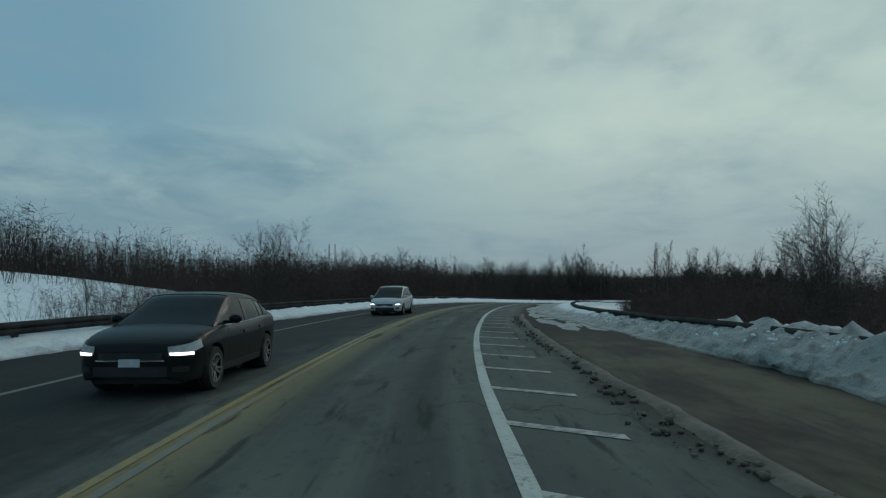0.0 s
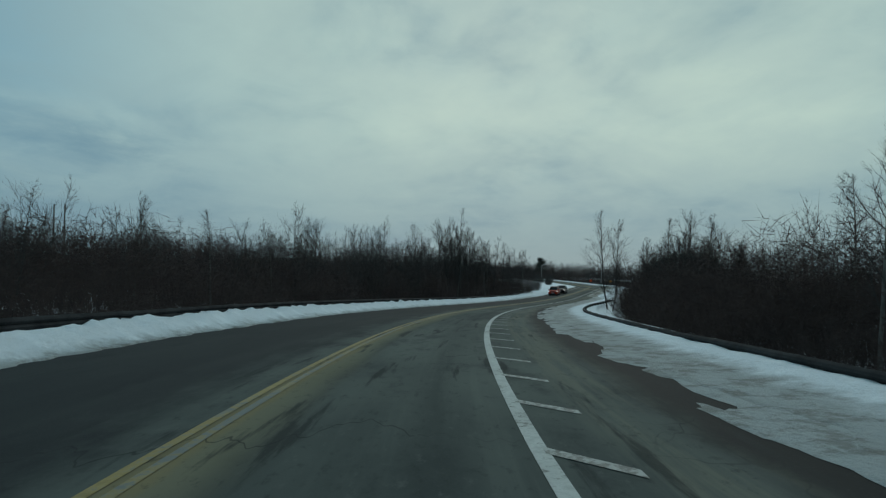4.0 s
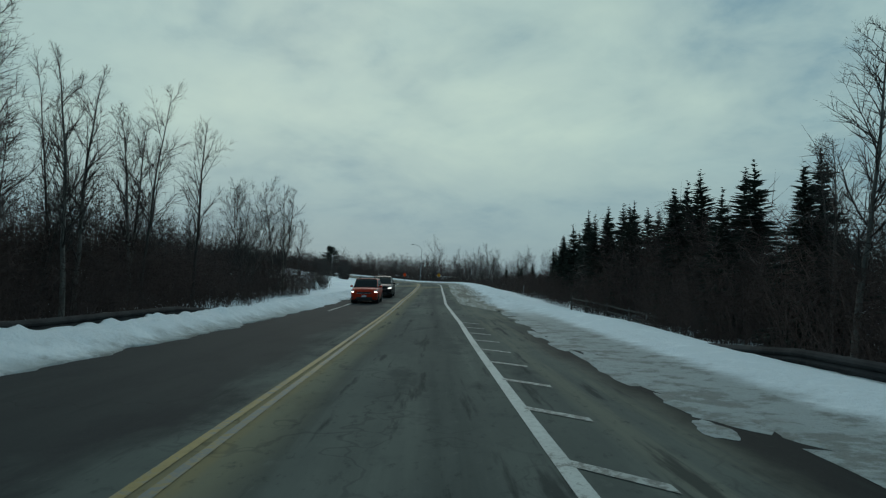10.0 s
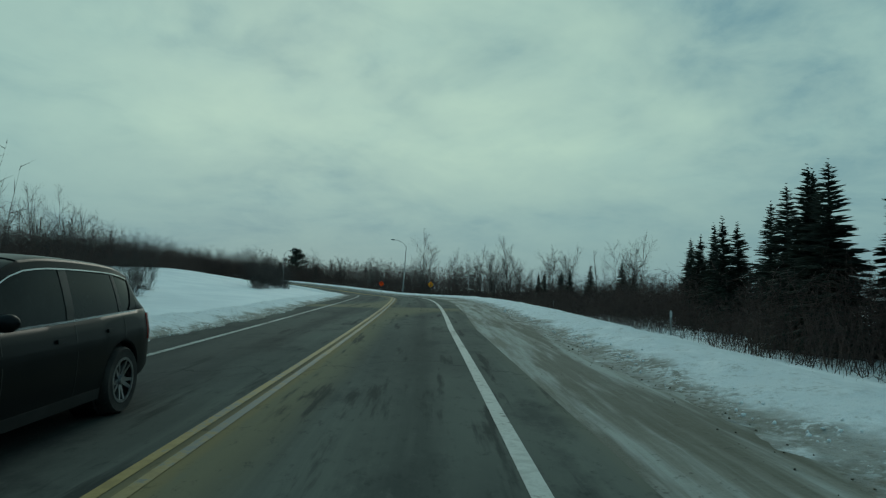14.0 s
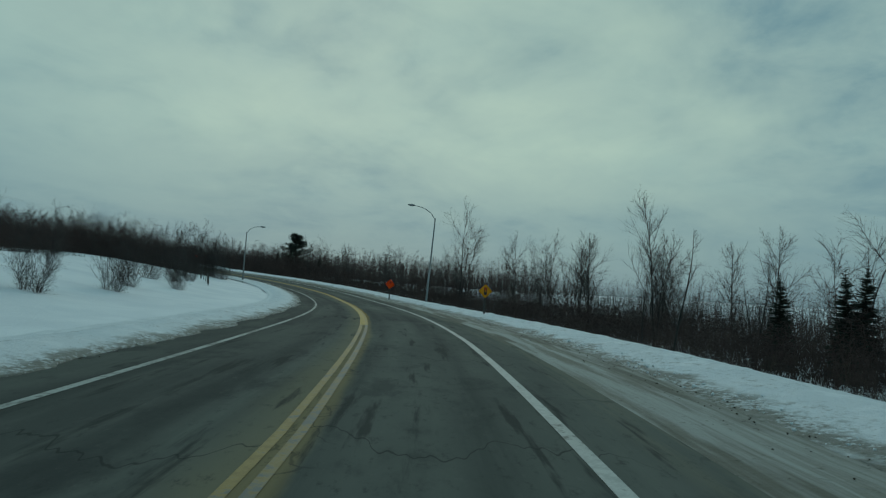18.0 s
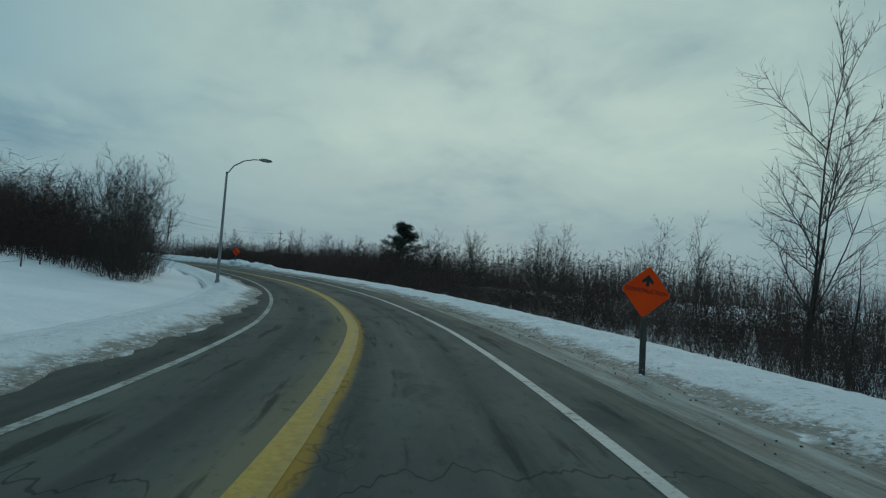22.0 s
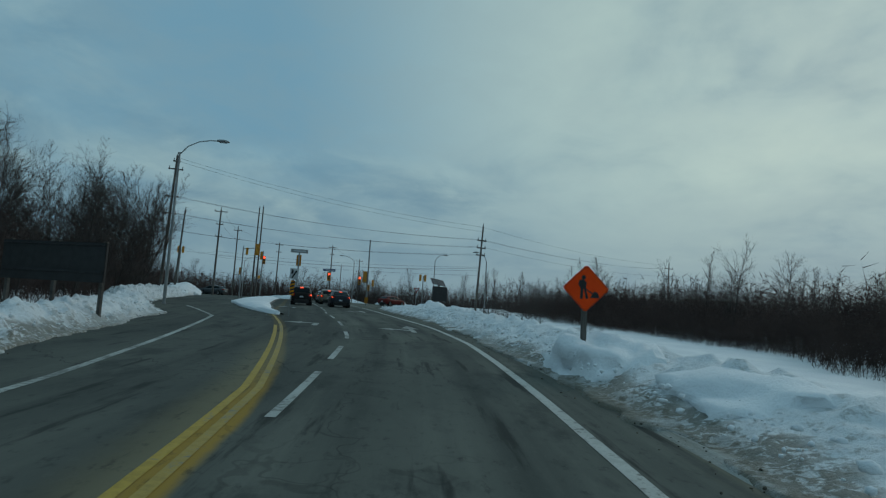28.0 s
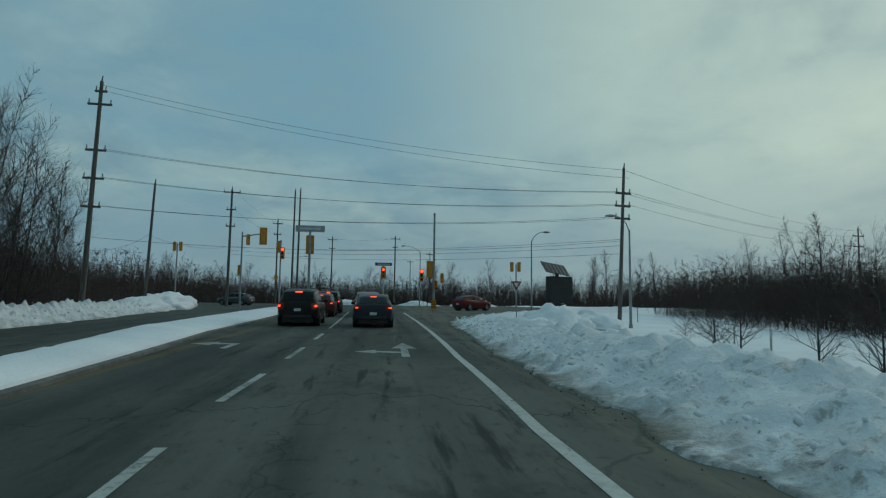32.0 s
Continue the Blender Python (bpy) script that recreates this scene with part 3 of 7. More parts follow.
SNOW_L = table((-70, -9.77), (13, -9.41), (36, -8.42), (60, -8.08), (100, -7.86), (127, -7.30), (160, -6.78), (190, -6.26), (210, -5.59), (235, -5.26), (260, -5.18), (287, -4.53), (302, -4.10), (316, -3.81), (328, -4.45), (345, -4.80), (352, -5.47), (361, -7.28), (376, -9.26), (387, -12.90), (400, -14.33), (430, -16.57), (442, -20.37), (450, -34.37))


def spot(s, d, h=0.0):
    """The place s metres along the line, d metres to its right and h metres over the road there."""
    x, y, z = (np.interp(s, STEP, LINE[:, k]) for k in range(3))
    tx, ty = np.interp(s, STEP, WAY[:, 0]), np.interp(s, STEP, WAY[:, 1])
    n = np.hypot(tx, ty)
    return Vector((float(x + ty / n * d), float(y - tx / n * d), float(z + h)))


def spots(s, d):
    s, d = np.asarray(s, float), np.asarray(d, float)
    x, y, z = (np.interp(s, STEP, LINE[:, k]) for k in range(3))
    tx, ty = np.interp(s, STEP, WAY[:, 0]), np.interp(s, STEP, WAY[:, 1])
    n = np.hypot(tx, ty)
    return np.stack([x + ty / n * d, y - tx / n * d, z], -1)


def heading(s):
    """Degrees about z that turn +y along the road at s."""
    return math.degrees(math.atan2(-np.interp(s, STEP, WAY[:, 0]), np.interp(s, STEP, WAY[:, 1])))


def wave(x, y, k=1.0, seed=0.0):
    return noise.noise((x * k, y * k, seed))


def smooth(a, b, x):
    t = np.clip((x - a) / (b - a), 0, 1)
    return t * t * (3 - 2 * t)


RISE_L = table((-70, -1.2), (20, -1.2), (60, -1.0), (170, -0.6), (205, 0.3), (225, 1.6), (260, 2.6), (320, 2.2), (350, 1.2), (400, 0.3), (430, 0.1))
DROP_R = table((-70, -2.6), (30, -2.6), (60, -2.0), (150, -1.5), (180, -0.5), (210, -0.7), (260, -1.1), (340, -1.1), (380, -0.9), (420, -0.5), (440, 0.0))


def ground_height(s, d, z):
    """The height of the snow-covered ground at offset d, where the road at s is at z."""
    left, right = SNOW_L(s), SNOW_R(s)
    out_r, out_l = d - right, left - d
    h = np.where(out_r > 0, 0.06 + smooth(2.4, 8.0, out_r) * (DROP_R(s) - 0.06), 0)
    h = np.where(out_l > 0, 0.06 + smooth(1.5, 22.0, out_l) * (RISE_L(s) - 0.06), h)
    h = np.where((out_r <= 0) & (out_l <= 0), -0.16, h)
    far = smooth(55.0, 160.0, np.abs(d))
    # A hillside rises beyond the field on the far side near the start.
    hill = 6.0 * smooth(34.0, 90.0, -d) * (1 - smooth(70.0, 120.0, s)) * (1 - smooth(300.0, 600.0, -d))
    return z * (1 - far) + (h * (1 - far) + far * -0.8) + hill


def mesh_from(name, verts, faces, mat=None, uv=None, smooth_shade=True):
    me = bpy.data.meshes.new(name)
    me.from_pydata([tuple(v) for v in np.asarray(verts, float)], [], faces)
    if mat:
        me.materials.append(mat)
    if uv is not None:
        layer = me.uv_layers.new(name="UVMap")
        idx = np.empty(len(me.loops), int)
        me.loops.foreach_get("vertex_index", idx)
        layer.data.foreach_set("uv", np.asarray(uv, float)[idx].ravel())
    if smooth_shade:
        me.polygons.foreach_set("use_smooth", np.ones(len(me.polygons), bool))
    me.update()
    return me


def grid_faces(n, m):
    i, j = np.meshgrid(np.arange(n - 1), np.arange(m - 1), indexing="ij")
    a = (i * m + j).ravel()
    return np.stack([a, a + m, a + m + 1, a + 1], 1).tolist()


def nearest(xy):
    """Along, across and height of the line for many places."""
    s, d, z = np.empty(len(xy)), np.empty(len(xy)), np.empty(len(xy))
    for k in range(0, len(xy), 4000):
        q = xy[k : k + 4000]
        i = ((q[:, None] - LINE[None, :, :2]) ** 2).sum(-1).argmin(1)
        o = q - LINE[i, :2]
        s[k : k + 4000] = STEP[i] + (o * WAY[i]).sum(1)
        d[k : k + 4000] = (o * SIDE[i]).sum(1)
        z[k : k + 4000] = LINE[i, 2]
    return s, d, z


def build_ground():
    def axis(lo, hi, step):
        mid = np.arange(lo, hi + step, step)
        out = np.cumsum(step * 1.35 ** np.arange(1, 22))
        return np.concatenate([(lo - out)[::-1], mid, hi + out])

    xs, ys = axis(-70, 190, 2.0), axis(-90, 580, 2.0)
    gx, gy = np.meshgrid(xs, ys, indexing="ij")
    xy = np.stack([gx.ravel(), gy.ravel()], 1)
    s, d, z = nearest(xy)
    h = ground_height(s, d, z)
    rough = np.array([0.10 * wave(x, y, 0.35) + 0.12 * wave(x, y, 0.09, 3.0) for x, y in xy])
    inside = (d > SNOW_L(s) - 0.5) & (d < SNOW_R(s) + 0.5)
    h = h + np.where(inside, 0, rough)
    # The ground under the pavement lies below it everywhere.
    paved = (d > PAVE_L(s) - 2.2) & (d < PAVE_R(s) + 2.2)
    h = np.where(paved, np.minimum(h, z - 0.16), h)
    ob = new("ground", mesh_from("ground", np.column_stack([xy, h]), grid_faces(len(xs), len(ys)), SNOW))
    tagged(ob, "snow-covered open ground beside the road", "ground", kind="structure")
    return ob


ground = build_ground()


def strip(name, s_list, d_fns, mat, lift=0.0, u_from=EDGE, smooth_shade=True):
    """A sheet along the road through the given offsets."""
    s_list = np.asarray(s_list, float)
    rows, uv = [], []
    for s in s_list:
        ds = np.array([float(f(s)) if callable(f) else f for f in d_fns])
        p = spots(np.full(len(ds), s), ds)
        p[:, 2] += lift
        rows.append(p)
        uv.append(np.stack([ds - u_from(s), np.full(len(ds), s)], 1))
    n, m = len(s_list), len(d_fns)
    faces = [f[::-1] for f in grid_faces(n, m)]
    return mesh_from(name, np.concatenate(rows), faces, mat, np.concatenate(uv), smooth_shade)


def build_road():
    along = np.arange(-70, 680.1, 1.0)
    k = 15
    fns = [lambda s, a=a: PAVE_L(s) + (PAVE_R(s) - PAVE_L(s)) * a for a in np.linspace(0, 1, k)]
    me = strip("road", along, fns, ASPHALT)
    extra = me.uv_layers.new(name="centre")
    first = np.empty(len(me.loops) * 2)
    me.uv_layers["UVMap"].data.foreach_get("uv", first)
    first = first.reshape(-1, 2)
    first[:, 0] += EDGE(first[:, 1]) - YELLOW(first[:, 1]) - 0.08
    extra.data.foreach_set("uv", first.ravel())
    road = new("road", me)
    tagged(road, "salt-greyed two-lane asphalt road with damp dark patches", "road", kind="structure")
    return road


road = build_road()


def marking(name, s0, s1, centre, width, mat, label, step=1.0, lift=0.006):
    along = np.append(np.arange(s0, s1, step), s1)
    me = strip(name, along, [lambda s: centre(s) - width / 2, lambda s: centre(s) + width / 2], mat, lift, smooth_shade=False)
    ob = new(name, me)
    ob.parent = road
    if label:
        ob["label"] = label
    return ob


marking("edge_line", -70, 428, EDGE, 0.17, WHITE_PAINT, "solid white edge line")
for a, b, mat, text in ((-70, 120, DULL_YELLOW, "worn yellow centre line"), (120, 256, DULL_YELLOW, "sand-dulled yellow centre line"), (256, 372, YELLOW_PAINT, "bright yellow centre line")):
    marking("yellow_line", a, b, lambda s: YELLOW(s) - 0.10, 0.11, mat, text)
for a, b, mat, text in ((-70, 256, SANDED_YELLOW, "faded yellow centre line under sand"), (256, 382, FADED_YELLOW, "faded yellow centre line")):
    marking("yellow_line", a, b, lambda s: YELLOW(s) + 0.10, 0.11, mat, text)
marking("yellow_band", 256, 338, YELLOW, 0.10, YELLOW_PAINT, "fresh yellow paint between the centre lines", lift=0.005)
marking("edge_line", -70, 62, LEFT_EDGE, 0.14, FADED_PAINT, "worn white edge line of the far lane")
marking("edge_line", 172, 386, LEFT_EDGE, 0.14, WORN_PAINT, "worn white edge line of the far lane")


def build_hatching():
    me = None
    for k in range(76):
        s = -20.2 + 2.5 * k + 0.04 * math.sin(k * 1.7)
        if s > 165:
            break
        if me is None:
            bm = bmesh.new()
            quad = [bm.verts.new(v) for v in ((0.05, 0.12, 0), (0.05, -0.12, 0), (0.92, -0.86, 0), (0.92, -0.62, 0))]
            bm.faces.new(quad)
            bm.normal_update()
            me = bpy.data.meshes.new("hatch_bar")
            bm.to_mesh(me)
            bm.free()
            me.materials.append(WORN_PAINT)
        ob = new("hatch_bar", me)
        a, b = spot(s, float(EDGE(s)), 0.008), spot(s - 1.3, float(EDGE(s)), 0.008)
        ob.matrix_world = Matrix.Translation(a) @ pose(0, 0, 0, math.degrees(math.atan2(a.z - b.z, 1.3)), 0, heading(s - 0.6)) @ Matrix.Diagonal((1.35 if s < 40 else 0.8, 1.0, 1.0, 1))
        ob.parent = road


build_hatching()

LANE = table((350, -1.75), (356, -1.55), (368, -1.5), (376, -2.0), (386, -2.7), (430, -2.9))
for k, (a, b) in enumerate(((356.0, 360.0), (362.0, 365.0), (367.5, 370.5), (374.0, 377.2), (380.0, 383.2), (385.8, 388.8), (391.5, 394.5), (397.5, 400.5))):
    marking("lane_dash", a, b, LANE, 0.13, WORN_PAINT, "white lane dash" if k == 0 else "")
marking("lane_line", 404, 430, LANE, 0.13, WORN_PAINT, "worn white lane line")


def arrow(s, d, shape, label):
    bm = bmesh.new()
    for poly in shape:
        bm.faces.new([bm.verts.new((x, y, 0)) for x, y in poly])
    bmesh.ops.recalc_face_normals(bm, faces=bm.faces)
    for f in bm.faces:
        if f.normal.z < 0:
            f.normal_flip()
    me = bpy.data.meshes.new("road_arrow")
    bm.to_mesh(me)
    bm.free()
    me.materials.append(ARROW_PAINT)
    ob = new("road_arrow", me)
    a, b = spot(s, d, 0.008), spot(s + 3, d, 0.008)
    ob.matrix_world = Matrix.Translation(a) @ pose(0, 0, 0, math.degrees(math.atan2(b.z - a.z, 3.0)), 0, heading(s))
    ob.parent = road
    ob["label"] = label


STRAIGHT_RIGHT = [((-0.1, 0), (0.1, 0), (0.1, 2.3), (-0.1, 2.3)), ((-0.35, 2.3), (0.35, 2.3), (0, 4.2)), ((0.1, 0.9), (0.1, 1.3), (-0.75, 1.5), (-0.75, 1.1)), ((-0.75, 0.75), (-0.75, 1.85), (-1.3, 1.3))]
TURN_LEFT = [((-0.1, 0), (0.1, 0), (0.1, 1.7), (-0.1, 1.7)), ((-0.1, 1.3), (-0.1, 1.7), (-0.6, 1.8), (-0.6, 1.4)), ((-0.6, 1.0), (-0.6, 2.2), (-1.3, 1.6))]
for s, d, shape, label in ((372.0, 0.85, STRAIGHT_RIGHT, "worn white straight and turn arrow"), (373.0, -2.9, TURN_LEFT, "worn white left-turn arrow"),
                           (392.0, 0.0, STRAIGHT_RIGHT, "worn white straight and turn arrow"), (394.0, -4.8, TURN_LEFT, "worn white left-turn arrow")):
    arrow(s, d, shape, label)


# ---------------------------------------------------------------- gravel shoulder, snow banks
def build_shoulder():
    along = np.arange(174, 440, 1.0)
    fns = [lambda s, a=a: PAVE_R(s) - 0.05 + (SNOW_R(s) + 0.5 - PAVE_R(s)) * a for a in (0.0, 0.3, 0.6, 1.0)]
    me = strip("gravel_shoulder", along, fns, SAND, 0.0)
    co = np.empty(len(me.vertices) * 3)
    me.vertices.foreach_get("co", co)
    co = co.reshape(-1, 3)
    for k in range(len(co)):
        co[k, 2] += (-0.05, 0.03, 0.04, 0.02)[k % 4] + 0.03 * wave(co[k, 0], co[k, 1], 0.9)
    me.vertices.foreach_set("co", co.ravel())
    tagged(new("gravel_shoulder", me), "shoulder of sanded packed snow beside the asphalt", "shoulder", kind="structure")


build_shoulder()

CREST_R = table((-70, 0.75), (10, 0.78), (18, 0.5), (28, 0.3), (45, 0.2), (70, 0.12), (100, 0.10), (130, 0.12), (155, 0.12), (175, 0.25), (205, 0.30), (240, 0.22), (300, 0.25), (340, 0.25), (352, 0.32), (358, 0.58), (363, 0.62), (368, 0.5), (378, 0.55), (388, 0.62), (400, 0.5), (408, 0.36), (416, 0.3), (425, 0.4), (440, 0.4))
CREST_L = table((-70, 0.40), (45, 0.36), (70, 0.48), (160, 0.5), (200, 0.3), (240, 0.18), (330, 0.2), (345, 0.35), (358, 0.5), (375, 0.65), (400, 0.75), (440, 0.6))
FLAT_R = table((-70, 0.15), (18, 0.2), (30, 0.7), (60, 1.2), (110, 1.3), (165, 1.8), (182, 0.3), (230, 0.35), (440, 0.3))
WIDE_R = table((-70, 2.6), (155, 2.4), (180, 3.6), (240, 3.4), (330, 3.6), (370, 4.2), (440, 4.0))


def rough_noise(x, y, seed):
    return np.array([noise.noise((a, b, seed)) for a, b in zip(x, y)])


def build_bank(name, side, s0, s1, start, crest, flat, wide, label, lumps=0.3, step=0.3):
    along = np.concatenate([np.arange(s0, 350, step), np.arange(350, s1, 0.12)])
    # Across the bank: the ragged foot, the thin apron, the face, the crest, the back.
    pu = np.array([0.0, 0.10, 0.35, 0.7, 1.0, 1.15, 1.28, 1.42, 1.55, 1.7, 1.85, 2.0])
    pq = np.array([0.0, 0.05, 0.07, 0.10, 0.12, 0.45, 0.80, 1.0, 1.0, 0.86, 0.55, 0.1])
    us = np.concatenate([[0.0, 0.10, 0.35, 0.7], np.linspace(1.0, 2.0, 34)])
    qs = np.interp(us, pu, pq)
    rows, uv = [], []
    for s in along:
        d0, c = float(start(s)), float(crest(s))
        a, w = float(flat(s)) if callable(flat) else flat, float(wide(s)) if callable(wide) else wide
        rag = 0.35 * wave(s, 1.0, 0.5) + 0.22 * wave(s, 9.0, 1.7)
        if a > 0.6:
            rag += 0.4 * wave(s, 4.0, 0.22) + 0.35 * max(0.0, wave(s, 14.0, 0.9))
        off = rag * np.maximum(0.0, 1 - us / 1.1) + np.where(us <= 1, a * us, a + (us - 1) * w)
        d = d0 + side * off
        full = np.full(len(us), s)
        p = spots(full, d)
        low = ground_height(full, d, p[:, 2]) - p[:, 2]
        hq = np.where(us <= 1.55, 0.015 + qs * c, qs * c + 0.02)
        hq = np.where((us > 1.5) & (us < 1.95), np.maximum(hq * (1 - (us - 1.5) * 1.2), low + 0.02), np.where(us >= 1.95, np.minimum(low - 0.05, 0.1), hq))
        big = rough_noise(full * 0.8, off * 0.8, 2.0 + side)
        mid = rough_noise(full * 2.3, off * 2.3, 5.0)
        fine = np.abs(rough_noise(full * 3.6, off * 3.6, 7.0))
        broken = float(np.interp(s, [0, 25, 40, 345, 362, 378, 440], [1.0, 0.9, 0.35, 0.35, 0.6, 1.0, 1.0]))
        on = (us > 0.9) & (us < 1.95)
        hq = np.where(on, hq * (1.0 + lumps * (0.9 * big + 0.8 * mid)) + broken * np.minimum(c, 0.7) * (0.28 * np.abs(mid) + 0.42 * fine - 0.08), np.where(us > 0, hq + 0.025 * mid, -0.03))
        p[:, 2] += hq
        rows.append(p)
        uv.append(np.stack([off + (0.0 if side > 0 else np.interp(s, [150, 210], [1.3, 0.25])), full], 1))
    faces = grid_faces(len(along), len(us))
    if side > 0:
        faces = [f[::-1] for f in faces]
    ob = new(name, mesh_from(name, np.concatenate(rows), faces, BANK_SNOW, np.concatenate(uv)))
    return tagged(ob, label, "snow bank", kind="stuff")


build_bank("snow_bank", 1, -60, 445, SNOW_R, CREST_R, FLAT_R, WIDE_R, "ploughed snow bank with sand-stained ragged foot along the road")
build_bank("snow_bank", -1, -60, 440, SNOW_L, CREST_L, 0.25, 2.4, "ploughed snow bank along the far lane", 0.28)


# ---------------------------------------------------------------- vegetation
def tube_data(segs, sides):
    """Triangles of tapered tubes; segs: rows of start, end, two radii. A second radius of 0 gives a point."""
    segs = np.asarray(segs, float)
    a, b, r0, r1 = segs[:, 0:3], segs[:, 3:6], segs[:, 6], segs[:, 7]
    w = b - a
    w /= np.linalg.norm(w, axis=1)[:, None] + 1e-9
    ref = np.where(np.abs(w[:, 2:3]) > 0.9, np.array([[1.0, 0, 0]]), np.array([[0, 0, 1.0]]))
    u = np.cross(w, ref)
    u /= np.linalg.norm(u, axis=1)[:, None] + 1e-9
    v = np.cross(w, u)
    ang = np.arange(sides) * 2 * np.pi / sides
    ring = u[:, None] * np.cos(ang)[None, :, None] + v[:, None] * np.sin(ang)[None, :, None]
    k = np.arange(sides)
    j = (k + 1) % sides
    verts, tris, n = [], [], 0
    full = r1 > 0
    if full.any():
        lo = a[full][:, None] + ring[full] * r0[full][:, None, None]
        hi = b[full][:, None] + ring[full] * r1[full][:, None, None]
        verts.append(np.concatenate([lo, hi], 1).reshape(-1, 3))
        base = (np.arange(full.sum()) * 2 * sides)[:, None]
        tris.append(np.stack([base + k, base + j, base + sides + j], -1).reshape(-1, 3))
        tris.append(np.stack([base + k, base + sides + j, base + sides + k], -1).reshape(-1, 3))
        n = len(verts[0])
    if (~full).any():
        lo = a[~full][:, None] + ring[~full] * r0[~full][:, None, None]
        verts.append(np.concatenate([lo, b[~full][:, None]], 1).reshape(-1, 3))
        base = n + (np.arange((~full).sum()) * (sides + 1))[:, None]
        tris.append(np.stack([base + k, base + j, base + sides + 0 * k], -1).reshape(-1, 3))
    return np.concatenate(verts), np.concatenate(tris)


def fast_mesh(name, verts, faces, mat):
    me = bpy.data.meshes.new(name)
    n, k = faces.shape
    me.vertices.add(len(verts))
    me.vertices.foreach_set("co", np.asarray(verts, float).ravel())
    me.loops.add(n * k)
    me.loops.foreach_set("vertex_index", faces.ravel().astype(np.int32))
    me.polygons.add(n)
    me.polygons.foreach_set("loop_start", np.arange(0, n * k, k, dtype=np.int32))
    me.polygons.foreach_set("loop_total", np.full(n, k, dtype=np.int32))
    me.update(calc_edges=True)
    me.materials.append(mat)
    return me


def tube_mesh(name, segs, sides, mat):
    v, f = tube_data(segs, sides)
    return fast_mesh(name, v, f, mat)


def unit(v):
    return v / (np.linalg.norm(v) + 1e-9)


def grow(rng, h, stems, spread, limbs, fine, rise, bare, slim=1.0):
    """A leafless tree of height h: the trunk's segments, and those of limbs and twigs."""
    trunk, crown = [], []
    up = np.array([0, 0, 1.0])

    def side_way(way, angle):
        out = unit(np.cross(way, rng.normal(0, 1, 3)))
        return unit(way * math.cos(angle) + out * math.sin(angle) + up * 0.12)

    def branch(p, way, length, r, level):
        n = (4, 2)[level]
        for k in range(n):
            way = unit(way + rng.normal(0, 0.11, 3) + up * (0.10 if level == 0 else 0.04))
            q = p + way * length / n
            ra, rb = r * (1 - 0.8 * k / n), r * (1 - 0.8 * (k + 1) / n)
            crown.append((*p, *q, ra, rb if k < n - 1 else 0.0))
            for _ in range(fine[level]):
                f = rng.uniform(0, 1)
                at = p + (q - p) * f
                left = 1 - (k + f) / n
                turn = side_way(way, rng.uniform(0.45, 0.95))
                if level == 0:
                    branch(at, turn, length * (0.25 + 0.45 * left) * rng.uniform(0.7, 1.15), rb * 0.45 + 0.006 * slim, 1)
                else:
                    crown.append((*at, *(at + turn * length * (0.25 + 0.4 * left) * rng.uniform(0.6, 1.2)), rb * 0.4 + 0.0045 * slim, 0.0))
            p = q

    for i in range(stems):
        ang = rng.uniform(0, 2 * np.pi)
        lean = 0.0 if stems == 1 else rng.uniform(0.12, 0.32)
        way = unit(np.array([math.cos(ang) * lean, math.sin(ang) * lean, 1.0]))
        hh = h * (1.0 if i == 0 else rng.uniform(0.65, 0.95))
        r = (0.0098 * hh + 0.015) / math.sqrt(stems)
        p = np.array([math.cos(ang), math.sin(ang), 0.0]) * (0.0 if stems == 1 else 0.15) + np.array([0, 0, -0.9])
        n = 9
        pts = [p]
        for k in range(n):
            way = unit(way + rng.normal(0, 0.05, 3) + up * 0.06)
            q = pts[-1] + way * (hh + 0.9) / n
            trunk.append((*pts[-1], *q, r * (1 - k / n * 0.92), r * (1 - (k + 1) / n * 0.92)))
            pts.append(q)
        for k in range(limbs):
            f = bare + (0.98 - bare) * (k + rng.uniform(0, 1)) / limbs
            at = min(int(f * n), n - 1)
            p0 = pts[at] + (pts[at + 1] - pts[at]) * (f * n - at)
            ang = rng.uniform(0, 2 * np.pi)
            way2 = unit(np.array([math.cos(ang), math.sin(ang), rise * rng.uniform(0.6, 1.5)]))
            reach = math.sin(math.pi * min(1.0, 0.28 + 0.72 * (f - bare) / (1 - bare)) ** 0.9) * 0.75 + 0.3
            branch(p0, way2, hh * spread * reach * rng.uniform(0.7, 1.2), r * (1.0 - f) * 0.42 + 0.010 * slim, 0)
    return trunk, crown


def tree_kind(seed, h, stems, spread, limbs, fine, bark, rise=1.2, bare=0.3, slim=1.0):
    rng = np.random.default_rng(seed)
    trunk, crown = grow(rng, h, stems, spread, limbs, fine, rise, bare, slim)
    return tube_mesh("trunk", trunk, 6, bark), tube_mesh("crown", crown, 3, TWIG), h


TALL = [tree_kind(k, 12.0, 1 + (k == 3), (0.20, 0.24)[k % 2], (24, 20, 24, 13)[k % 4], (3, 2), (PALE_BARK, BARK)[k % 2], 1.35, (0.28, 0.36)[k % 2]) for k in (1, 2, 3, 4)]
BROAD = [tree_kind(k, 9.0, 1 + k % 3, 0.40, (20, 11, 8)[k % 3], (3, 2), BARK, 1.2, 0.24) for k in (11, 12, 13, 14)]
BUSH = [tree_kind(k, 4.0, 15, 0.36, 9, (2, 2), TWIG, 1.3, 0.08, 0.45) for k in (21, 22, 23)]
MINI = [tree_kind(k, 9.0, 1, 0.5, 24, (2, 2), BARK, 0.5, 0.28) for k in (71, 72)]
FAN = [tree_kind(k, 9.0, 4, 0.40, 12, (3, 2), BARK, 1.15, 0.16) for k in (61, 62, 63)]
